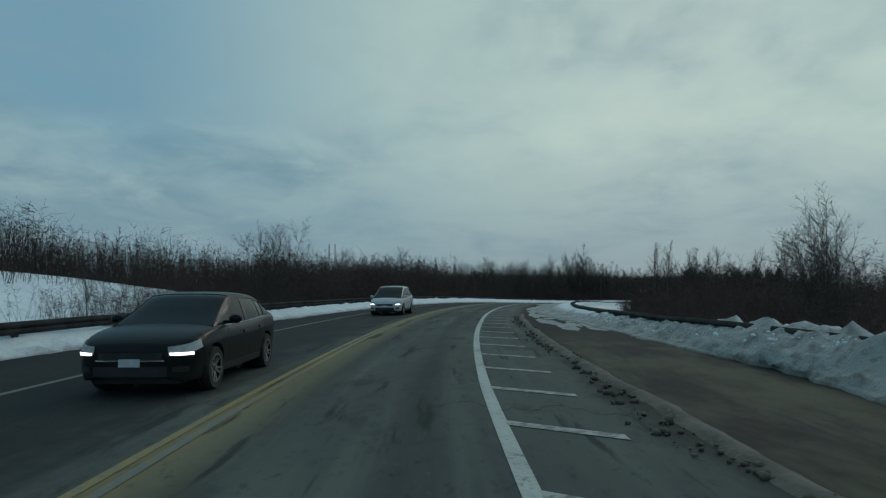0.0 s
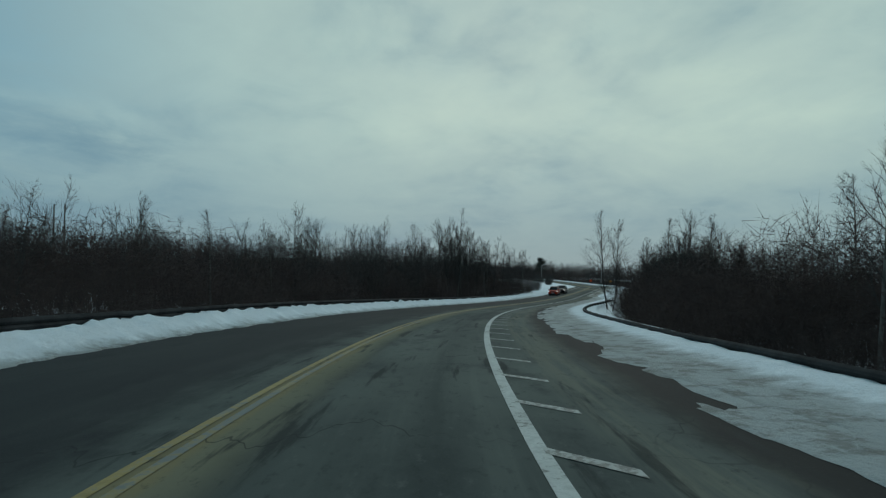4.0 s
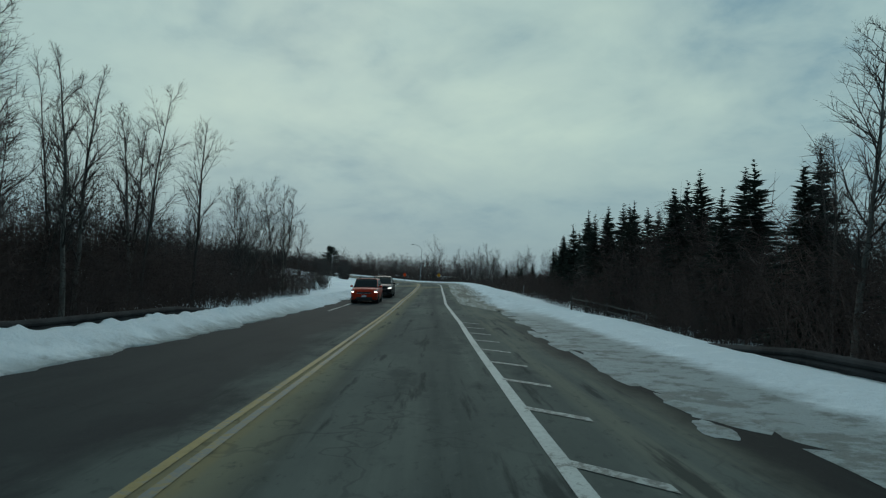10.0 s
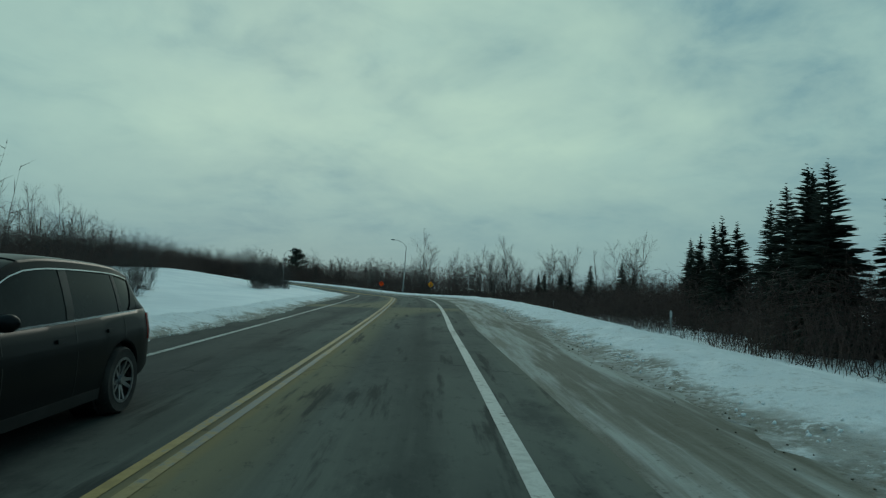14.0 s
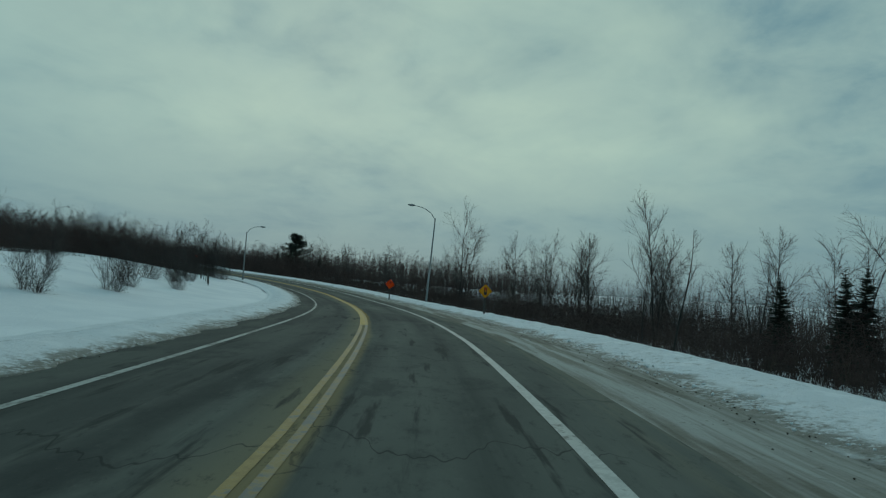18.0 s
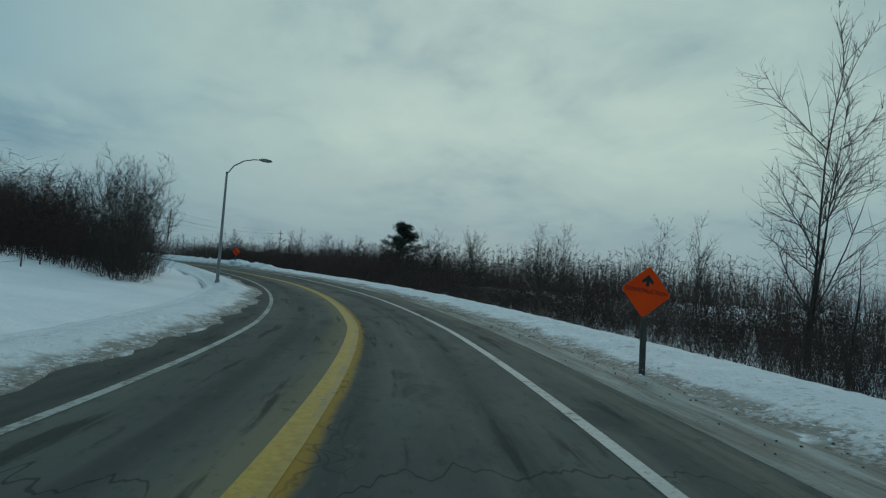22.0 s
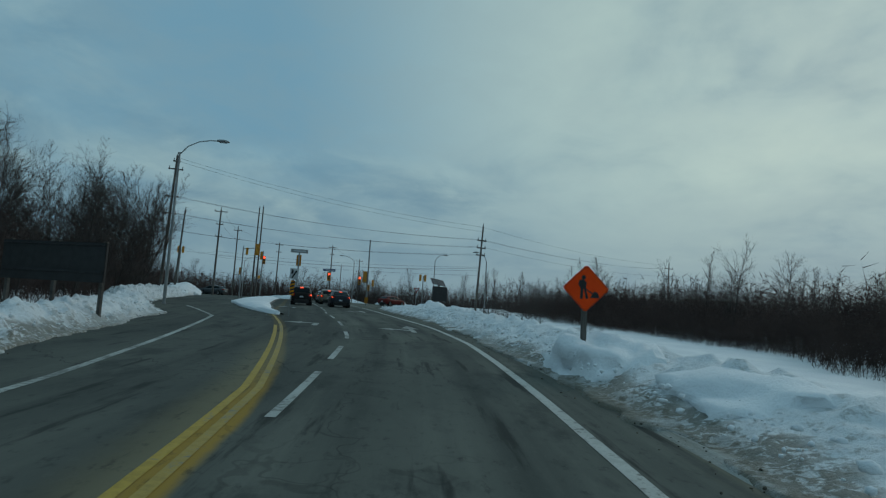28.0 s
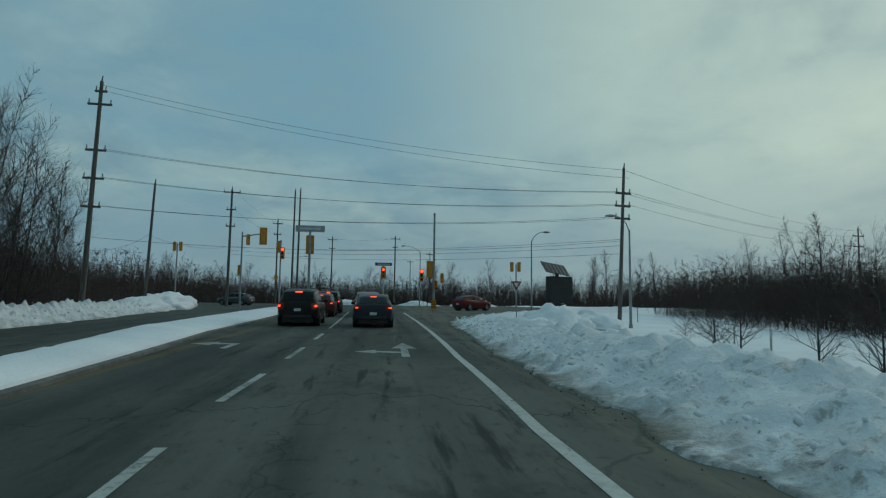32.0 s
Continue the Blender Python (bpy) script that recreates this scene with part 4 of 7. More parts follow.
FORK = [tree_kind(64, 10.0, 2, 0.27, 19, (3, 2), BARK, 1.5, 0.2)]
SAPLING = [tree_kind(k, 6.5, 1, 0.22, 12, (2, 2), BARK, 1.4, 0.3, 0.6) for k in (31, 32, 33)]


def land(s, d):
    p = spots([s], [d])[0]
    x, y = p[0], p[1]
    h = float(ground_height(np.array([s]), np.array([d]), np.array([p[2]]))[0])
    return Vector((x, y, h))


def plant(kinds, name, label, s, d, h, rng, group="", lean=0.0, sink=0.0):
    tr, cr, base = kinds[rng.integers(len(kinds))]
    top = new(name)
    k = h / base
    top.matrix_world = Matrix.Translation(land(s, d) - Vector((0, 0, sink))) @ pose(0, 0, 0, rng.normal(0, 2) + lean, rng.normal(0, 2), rng.uniform(0, 360)) @ Matrix.Diagonal((k * rng.uniform(0.9, 1.1), k * rng.uniform(0.9, 1.1), k, 1))
    for part_name, me in (("trunk", tr), ("crown", cr)):
        ob = new(part_name, me)
        ob.parent = top
    tagged(top, label, "tree", group)
    return top


def joined_trees(name, label, rows, rng):
    """Far trees in one mesh; rows: kinds, s, d, height."""
    verts, tris, n = [], [], 0
    for kinds, s, d, h in rows:
        tr, cr, base = kinds[rng.integers(len(kinds))]
        a, k = rng.uniform(0, 6.28), h / base
        turn = np.array([[math.cos(a), -math.sin(a), 0], [math.sin(a), math.cos(a), 0], [0, 0, 1]]) * k
        for me in (tr, cr):
            co = np.empty(len(me.vertices) * 3)
            me.vertices.foreach_get("co", co)
            idx = np.empty(len(me.loops), int)
            me.loops.foreach_get("vertex_index", idx)
            verts.append(co.reshape(-1, 3) @ turn.T + np.array(land(s, d)))
            tris.append(idx.reshape(-1, 3) + n)
            n += len(co) // 3
    ob = new(name, fast_mesh(name, np.concatenate(verts), np.concatenate(tris), TWIG))
    return tagged(ob, label, "trees", kind="stuff")


def spruce_kind(seed, h):
    rng = np.random.default_rng(seed)
    trunk = [(0, 0, -0.9, 0, 0, h * 0.97, 0.016 * h, 0.01)]
    verts, faces = [], []
    z = h * 0.04
    while z < h * 0.985:
        f = z / h
        reach = h * 0.245 * (1 - f) ** 0.85 * rng.uniform(0.75, 1.12) + 0.05
        count = int(9 + 7 * (1 - f))
        for k in range(count):
            a = rng.uniform(0, 2 * np.pi)
            ca, sa = math.cos(a), math.sin(a)
            ln = reach * rng.uniform(0.6, 1.12)
            tilt = 0.35 - 0.75 * (1 - f) * rng.uniform(0.6, 1.2)
            jit = rng.normal(0, 0.024) * h
            n = max(2, int(ln / 0.32))
            for j in range(n):
                t0, t1 = j / n, (j + 1.35) / n
                for side in (-1, 0, 1):
                    # A drooping spray of needles: a thin three-sided sliver.
                    spread = 0.42 * ln * (1 - 0.55 * t0) * side * rng.uniform(0.6, 1.1)
                    p0 = np.array([ca * ln * t0, sa * ln * t0, z + jit + tilt * ln * t0 * 0.8])
                    p1 = np.array([ca * ln * t1 - sa * spread, sa * ln * t1 + ca * spread, z + jit + tilt * ln * t1 * 0.8 - 0.10 * ln * rng.uniform(0.2, 1.2)])
                    w = 0.075 * ln + 0.04
                    b = len(verts)
                    verts += [p0 + (-sa * w, ca * w, 0.0), p0 + (sa * w, -ca * w, 0.0), p0 + (0, 0, -0.9 * w), p1]
                    faces += [(b, b + 1, b + 3), (b + 1, b + 2, b + 3), (b + 2, b, b + 3)]
        z += h * 0.019 * rng.uniform(0.8, 1.2)
    return tube_mesh("trunk", trunk, 6, BARK), fast_mesh("crown", np.array(verts), np.array(faces), NEEDLE), h


SPRUCE = [spruce_kind(k, 9.0) for k in (41, 42, 43)]


def brush(name, label, s0, s1, d0, d1, amount, low, high, seed, mat=None, twigs=12, thick=0.025, edge_low=0.6, gaps=0.0):
    """One tangle of bare stems between two offsets along the road."""
    rng = np.random.default_rng(seed)
    far = name == "distant_woods"
    count = int(amount * (0.75 if far else 0.62))
    s = rng.uniform(s0, s1, count)
    f = rng.beta(1.1, 1.3, count)
    lo = d0(s) if callable(d0) else np.full(count, float(d0))
    hi = d1(s) if callable(d1) else np.full(count, float(d1))
    lo = lo + 0.8 * np.sin(s * 0.45 + seed) * np.sign(hi - lo)
    d = lo + (hi - lo) * f
    if gaps:
        keep = np.sin(s * 0.8 + seed) + np.sin(s * 0.31 + 2.0 * seed) + 0.5 * np.sin(d * 0.9) > -2.0 + 2.0 * gaps
        s, d, f = s[keep], d[keep], f[keep]
        count = len(s)
    p = spots(s, d)
    p[:, 2] = ground_height(s, d, p[:, 2]) - 0.35
    lump = 0.8 + 0.22 * np.sin(s * 0.37 + seed) + 0.16 * np.sin(s * 1.13 + 2 * seed)
    h = rng.uniform(low, high, count) * lump * (edge_low + (1 - edge_low) * np.minimum(1, f * 3.5)) + 0.35
    lean = rng.normal(0, 0.17 if far else 0.27, (count, 2)) * h[:, None]
    top = p + np.column_stack([lean, h])
    r = thick * ((0.55 + h * 0.22) if far else (0.30 + h * 0.085))
    segs = [np.column_stack([p, top, r, r * 0])]
    for _ in range(twigs):
        t = rng.beta(1.7, 1.0, count)[:, None]
        q = p + (top - p) * t
        w = rng.normal(0, 1, (count, 3)) * np.array([0.75, 0.75, 0.35] if far else [0.8, 0.8, 0.45]) + np.array([0, 0, 0.5 if far else 0.42])
        w /= np.linalg.norm(w, axis=1)[:, None]
        e = q + w * (h * rng.uniform(0.10, 0.30 if far else 0.36, count) * (1.25 - 0.6 * t[:, 0]))[:, None]
        segs.append(np.column_stack([q, e, r * (0.55 if far else 0.66), r * 0]))
    ob = new(name, tube_mesh(name, np.concatenate(segs), 3, mat or BRUSH))
    return tagged(ob, label, "brush", kind="stuff")


LEFT_WOODS = table((-70, -30.0), (38, -19.0), (50, -13.5), (60, -11.8), (150, -10.8), (170, -10.5), (200, -11.0), (206, -11.5))
# Woods behind the far guard rail.
brush("roadside_brush", "dense dark bare brush behind the far guard rail", 40, 120, LEFT_WOODS, lambda s: LEFT_WOODS(s) - 16, 13000, 2.8, 5.0, 1)
brush("roadside_brush", "dense dark bare brush behind the far guard rail", 120, 170, LEFT_WOODS, lambda s: LEFT_WOODS(s) - 14, 9500, 3.0, 5.4, 2)
brush("roadside_brush", "dense dark bare brush behind the far guard rail", 168, 204, LEFT_WOODS, lambda s: LEFT_WOODS(s) - 14, 6500, 2.4, 4.4, 20)
brush("distant_woods", "distant dark band of leafless woods", -40, 84, -62, -130, 8000, 2.2, 3.5, 3, twigs=6, thick=0.03, edge_low=0.9)
brush("distant_woods", "distant dark band of leafless woods", 70, 240, lambda s: np.interp(s, [70, 105, 140, 240], [-80, -62, -30, -30]), -98, 8000, 7.5, 11.0, 4, twigs=6, thick=0.022, edge_low=0.8)
brush("distant_woods", "wooded hillside far beyond the snowy field", 84, 260, -100, -160, 6500, 11.0, 15.0, 19, twigs=6, thick=0.035, edge_low=0.9)
# Woods behind the near guard rail.
brush("roadside_brush", "dense dark bare brush below the guard rail", 14, 90, 11.5, 30, 10500, 3.0, 5.0, 5)
brush("roadside_brush", "dense dark bare brush below the guard rail", 85, 182, 9.8, 24, 15000, 4.0, 6.4, 6)
brush("distant_woods", "distant dark band of leafless woods", 0, 170, 30, 80, 6500, 5.5, 8.5, 7, twigs=6, thick=0.02, edge_low=0.9)
brush("roadside_brush", "dark bare brush at the foot of the spruces", 176, 235, lambda s: 9.6 + 0.0 * s, 24, 9000, 1.8, 3.2, 8)
brush("roadside_brush", "low dark bare brush beyond the snowy verge", 230, 345, lambda s: np.interp(s, [230, 250, 300, 345], [10.0, 11.3, 10.8, 10.0]), 27, 27000, 1.5, 2.7, 9, twigs=13, thick=0.029, gaps=0.04)
brush("distant_woods", "distant dark band of leafless woods", 200, 345, 30, 90, 6500, 3.5, 5.5, 10, twigs=6, thick=0.02, edge_low=0.9)
brush("roadside_brush", "dark bare thicket beyond the open snow", 345, 440, lambda s: np.interp(s, [345, 362, 380, 440], [10.5, 13.5, 24.0, 27.0]), lambda s: np.interp(s, [345, 440], [30.0, 48.0]), 16000, 3.0, 4.8, 11)
brush("distant_woods", "distant dark band of leafless woods", 345, 520, 48, 120, 8500, 5.5, 8.5, 12, twigs=8, thick=0.036, edge_low=0.9)
brush("roadside_brush", "dark bare thicket at the top of the snow slope", 206, 312, -24, -48, 9000, 2.6, 4.6, 13)
brush("roadside_brush", "dark bare thicket on the bend", 314, 436, lambda s: np.interp(s, [314, 330, 366, 376, 400, 436], [-9.5, -9.3, -13.5, -13.0, -17.0, -20.0]), lambda s: np.interp(s, [314, 436], [-26.0, -42.0]), 19000, 2.8, 4.8, 14)
brush("distant_woods", "distant dark band of leafless woods", 400, 540, -30, -110, 9000, 5.0, 8.0, 15, twigs=9, thick=0.034, edge_low=0.9)
brush("distant_woods", "distant dark band of leafless woods behind the crossing", 530, 600, -80, 100, 11000, 4.6, 7.4, 16, twigs=10, thick=0.036, edge_low=0.9)
brush("dry_grass", "dry grass and weed stems in the snow", 196, 345, 7.0, 11.5, 3000, 0.35, 0.9, 17, REED, 1, 0.006, 0.9, 0.55)
brush("dry_grass", "dry grass and weed stems at the edge of the woods", 60, 180, 8.5, 11.5, 2200, 0.4, 1.1, 18, REED, 1, 0.006, 0.9, 0.5)

_r = np.random.default_rng(7)
G_LEFT, G_RIGHT, G_BEND, G_CROSS = "leafless trees of the far woods", "leafless trees of the near woods", "leafless trees along the bend", "leafless trees near the crossing"
for s in np.arange(48, 206, 3.1):
    near = s > 85
    plant(TALL, "leafless_tree", "tall slender leafless tree in the roadside woods", s + _r.uniform(-1.5, 1.5), float(LEFT_WOODS(s)) - _r.uniform(3, 22), _r.uniform(0.78, 1.1) * float(np.interp(s, [48, 110, 135, 150, 158, 172, 200], [5.2, 6.4, 6.8, 8.2, 10.2, 8.8, 5.0])), _r, G_LEFT)
for s, d, h in ((190, -12.4, 6.0), (184, -13.0, 8.6), (181, -12.4, 8.4), (127, -12.6, 7.4)):
    plant(FAN, "leafless_tree", "spreading bare tree at the edge of the far woods", s, d, h, _r, G_LEFT)
for k in range(17):
    plant(FAN if k % 2 else BROAD, "leafless_tree", "many-branched leafless tree at the edge of the far woods", 106 + 2.1 * k, -_r.uniform(12.5, 20), _r.uniform(6.6, 8.2), _r, G_LEFT)
for k in range(12):
    plant(FAN if k % 2 else BROAD, "leafless_tree", "many-branched leafless tree at the edge of the near woods", 108 + 2.2 * k, _r.uniform(12, 19), _r.uniform(6.8, 8.2), _r, G_RIGHT)
for s in np.arange(52, 150, 3.6):
    plant(BROAD, "leafless_tree", "many-branched leafless tree in the roadside woods", s + _r.uniform(-1, 1), float(LEFT_WOODS(s)) - _r.uniform(5, 20), _r.uniform(6.0, 8.2), _r, G_LEFT)
for s in np.arange(60, 190, 7):
    plant(BROAD, "leafless_tree", "spreading leafless tree in the roadside woods", s + _r.uniform(-2, 2), float(LEFT_WOODS(s)) - _r.uniform(1.5, 9), _r.uniform(5, 7.5) * float(np.interp(s, [60, 120, 150, 200], [0.85, 0.95, 1.2, 0.8])), _r, G_LEFT)
plant(FAN, "leafless_tree", "lone wide-branched leafless tree behind the far guard rail", 33, -10.8, 5.4, _r, G_LEFT, sink=0.3)
joined_trees("distant_trees", "distant leafless trees over the snowy field and woods", [(BROAD, s, -_r.uniform(60, 110), _r.uniform(5, 7.5)) for s in np.arange(40, 90, 9)] + [(TALL, s, -_r.uniform(36, 80), _r.uniform(8, 11)) for s in np.arange(90, 240, 11)], _r)
for s, d, h in ((150, -12.5, 8.0), (152.5, -14.5, 9.2), (154, -12.0, 8.8), (157, -13.5, 10.8), (161, -12.8, 10.0), (164, -14.0, 9.8), (159.2, -15.9, 14.4), (157.6, -18.5, 12.6), (161.5, -16.4, 12.2), (146, -13.0, 7.2), (167, -13.0, 10.5), (172, -12.5, 9.5),
                (190.8, -12.2, 8.8), (192.3, -12.6, 9.2), (194.3, -13.6, 9.4), (196.3, -12.4, 6.6), (145.5, -13.8, 10.6), (147.5, -15.4, 11.8), (149.5, -13.4, 10.8), (151, -16.8, 12.2), (154.5, -15.2, 11.4), (156, -17.6, 12.0), (163, -17.0, 11.6), (166, -15.5, 10.6), (169.5, -14.6, 9.6), (153, -13.2, 10.2)):
    plant(TALL, "leafless_tree", "tall slender leafless tree in the roadside woods", s, d, h, _r, G_LEFT)
for k in range(9):
    plant(TALL, "leafless_tree", "tall slender leafless tree in the roadside woods", 148 + 2.6 * k, -_r.uniform(13, 23), _r.uniform(9.0, 12.0), _r, G_LEFT)
for s, d, h in ((36.0, 18.7, 8.6), (37.2, 20.0, 7.6), (55, 25.9, 9.5)):
    plant(FAN, "leafless_tree", "broad many-stemmed leafless tree above the roadside brush", s, d, h, _r, G_RIGHT)
plant(FORK, "leafless_tree", "tall forked leafless tree beside the guard rail", 134.2, 8.4, 11.2, _r, G_RIGHT)
for s, d, h in ((72, 32, 9.0), (142.5, 17.1, 12.2), (113, 24, 9.0), (120, 35, 10.0), (136, 17.5, 10.0), (150, 20, 9.0), (96, 20, 8.0), (104, 28, 9.5)):
    plant(BROAD, "leafless_tree", "spreading leafless tree above the roadside brush", s, d, h, _r, G_RIGHT)
for s in np.arange(126, 164, 1.8):
    plant(TALL, "leafless_tree", "tall slender leafless tree in the near woods", s, _r.uniform(11.5, 26), _r.uniform(7.5, 11.0), _r, G_RIGHT)
for s in np.arange(62, 178, 5.0):
    plant(TALL, "leafless_tree", "slender leafless tree in the near woods", s + _r.uniform(-2, 2), _r.uniform(14, 34), _r.uniform(6.5, 10.5), _r, G_RIGHT)
for s, d, h in ((148, 14.5, 6.0), (152, 17.5, 7.0), (156, 14.0, 7.6), (159, 18.5, 8.6), (163, 14.5, 7.4), (166, 17.0, 8.4), (169, 13.8, 7.0), (172, 17.0, 8.8), (175, 14.2, 7.6), (178, 17.0, 9.0), (180, 20.0, 9.5), (181, 12.6, 5.8), (189, 12.8, 7.2), (184, 17.0, 8.5), (186, 18.8, 9.5), (188, 15.5, 8.0), (190, 14.0, 7.4), (192, 17.0, 8.6), (194, 13.6, 8.0), (195.5, 15.5, 8.6), (197, 17.5, 9.0), (199, 13.6, 7.2), (201, 15.5, 7.8), (203, 18.0, 8.0), (206, 14.0, 6.6), (206.5, 17.5, 7.4), (210, 15.0, 6.4), (213.5, 16.5, 6.2), (217.5, 16.0, 5.6), (222, 17.0, 5.4),
                (204, 16.5, 8.0), (208, 14.5, 6.8), (211, 17.0, 7.4), (215, 15.0, 5.6), (220, 18.5, 6.0), (226, 20.0, 5.2), (232, 22.0, 5.6), (237, 24.4, 6.6), (240, 27.0, 6.2), (247, 30.0, 5.5), (141, 15.5, 7.6), (144.5, 16.5, 8.2), (138, 17.5, 7.8), (135, 15.0, 6.6), (131, 17.0, 7.2), (127, 16.0, 6.8), (123, 18.0, 7.2), (118, 17.0, 6.6), (113, 19.0, 7.0), (256, 27.0, 6.0), (258, 29.5, 5.0),
                (200, 21.0, 9.0), (198, 23.0, 9.6), (202, 22.5, 9.0), (205, 21.0, 8.2), (208, 20.0, 7.2), (193, 21.0, 9.4), (195, 24.0, 10.0), (251, 18.5, 4.6), (253, 16.5, 4.2), (255.5, 19.0, 4.6), (258, 17.5, 4.2), (249, 20, 4.8), (379, 40.5, 6.0), (371, 42, 5.5), (383, 44, 5.0), (392, 50, 6.5), (396, 54, 5.5), (401, 52, 5.0)):
    plant(SPRUCE, "spruce_tree", "dark green spruce tree in the roadside woods", s, d, h * 1.04, _r, "dark spruces", sink=0.2)
for s, d, h in ((303.5, 17.1, 12.3), (304.1, 25.3, 9.8), (303.7, 29.4, 10.6), (306.2, 35.8, 9.4), (306.1, 39.5, 9.8), (267.0, 16.2, 9.2), (296.4, 39.9, 10.4), (278.9, 31.5, 7.6), (332.2, 24.4, 7.2), (382.3, 52.9, 10.4), (318, 27, 7.5), (325, 28, 8.0), (332, 27, 7.5), (337, 28.7, 8.0), (300, 25, 7.5), (284, 21, 8.0), (290, 24, 7.6), (276, 23, 7.0), (271, 19, 6.4), (263, 21, 6.6), (258, 20.5, 7.5), (250, 24, 7.0), (245, 22, 6.5), (348, 29.2, 8.2), (351, 30.5, 7.5), (356, 33, 6.8), (305, 30, 8.0), (390, 62, 11.0), (385, 58, 8.0), (342, 33, 7.0), (238, 20, 7)):
    plant(BROAD, "leafless_tree", "leafless tree rising from low brush beside the bend", s, d, h, _r, G_BEND)
for s, d, h in ((375, -14.6, 8.0), (378, -16.0, 8.6), (381, -14.8, 8.4), (384, -16.5, 9.0), (387, -15.4, 9.0), (390, -17.0, 9.4), (393, -18.2, 9.6), (396, -17.4, 9.6), (372, -16.5, 8.4), (368, -15.6, 8.0)):
    plant(FAN, "leafless_tree", "dense many-stemmed leafless tree in the thicket on the bend", s, d, h * 0.83, _r, G_BEND)
for s, d, h in ((394, -15.8, 10.0), (398, -16.6, 10.8), (401, -17.0, 11.2), (404, -17.2, 11.5), (407, -18.0, 11.5), (410, -18.6, 11.0), (402, -20, 11.5), (407, -22, 11.5)):
    plant(FAN, "leafless_tree", "tall many-stemmed leafless tree beside the crossing", s, d, h * 0.82, _r, G_CROSS)
plant(FAN, "leafless_tree", "round-crowned leafless tree beyond the crossing", 465, 6.4, 6.5, _r, G_CROSS)
for k in range(44):
    plant(SAPLING, "leafless_sapling", "thin leafless sapling among low brush", _r.uniform(235, 350), _r.uniform(11, 32), _r.uniform(2.8, 5.5), _r, G_BEND)
for s, d, h in ((241, -12.8, 2.2), (245, -13.5, 1.6), (248, -13.0, 2.0), (252, -14.0, 1.6), (256, -13.2, 1.9), (263, -12.8, 1.9), (268, -13.6, 1.5), (275, -12.5, 1.7), (281, -15.3, 2.0), (284, -14.1, 2.0), (291, -13.5, 1.9), (212, -12.5, 1.8), (216, -13.5, 1.8), (221, -15, 1.8), (297, -14.5, 1.8),
                (313, -9.8, 3.4), (318, -10.5, 3.2), (321, -9.6, 3.0), (326, -11, 4.2), (206, -11.5, 1.9), (203, -12.5, 2.2)):
    plant(BUSH, "leafless_bush", "leafless bush standing in the snow slope", s, d, h * 1.75, _r, "bushes in the snow")
for s, d, h in ((330, -12, 6.5), (334, -15, 7), (338, -13, 7.5), (343, -16, 7.5), (348, -14, 8), (353, -16, 8.5), (358, -15, 8), (364, -17, 9), (369, -18, 9), (375, -17, 9.5), (380, -19, 9.5), (385, -20, 9), (390, -22, 9.5), (395, -23, 10), (417, -21, 11), (420, -23, 10), (424, -22, 8), (410, -26, 9.5), (418, -28, 9.5), (376, -24, 9), (388, -28, 9), (402, -25, 9)):
    plant(BROAD, "leafless_tree", "many-branched leafless tree in the thicket on the bend", s, d, h * 0.83, _r, G_BEND)
    plant(BROAD, "leafless_tree", "many-branched leafless tree in the thicket on the bend", s + _r.uniform(-3, 3), d - _r.uniform(1.5, 5), h * _r.uniform(0.66, 0.82), _r, G_BEND)
joined_trees("distant_trees", "leafless trees in the thicket at the top of the snow slope", [(BROAD, _r.uniform(206, 310), -_r.uniform(28, 50), _r.uniform(4.5, 7)) for k in range(26)], _r)
for s, d, h in ((393, 9.0, 3.6), (390.5, 9.4, 3.6), (388, 8.8, 3.8), (386, 9.6, 3.8), (383.5, 9.2, 3.6), (396, 10.0, 3.2), (399, 11.5, 2.4), (380, 10.5, 1.8), (377, 9.6, 1.5), (374, 8.8, 1.3), (402, 12, 2.2)):
    plant(MINI, "leafless_tree", "small dark leafless tree standing in deep snow", s, d, h * 0.84, _r, "small trees in the snow")
joined_trees("distant_trees", "leafless treeline beyond the open snow", [(BROAD if k % 2 else TALL, _r.uniform(380, 470), _r.uniform(29, 60), _r.uniform(5.5, 8.5)) for k in range(30)], _r)
joined_trees("distant_trees", "leafless treeline beyond the crossing", [(BROAD, _r.uniform(520, 590), _r.uniform(-60, 80), _r.uniform(7, 12)) for k in range(34)] + [(BROAD, _r.uniform(420, 540), -_r.uniform(34, 80), _r.uniform(6, 9)) for k in range(20)], _r)


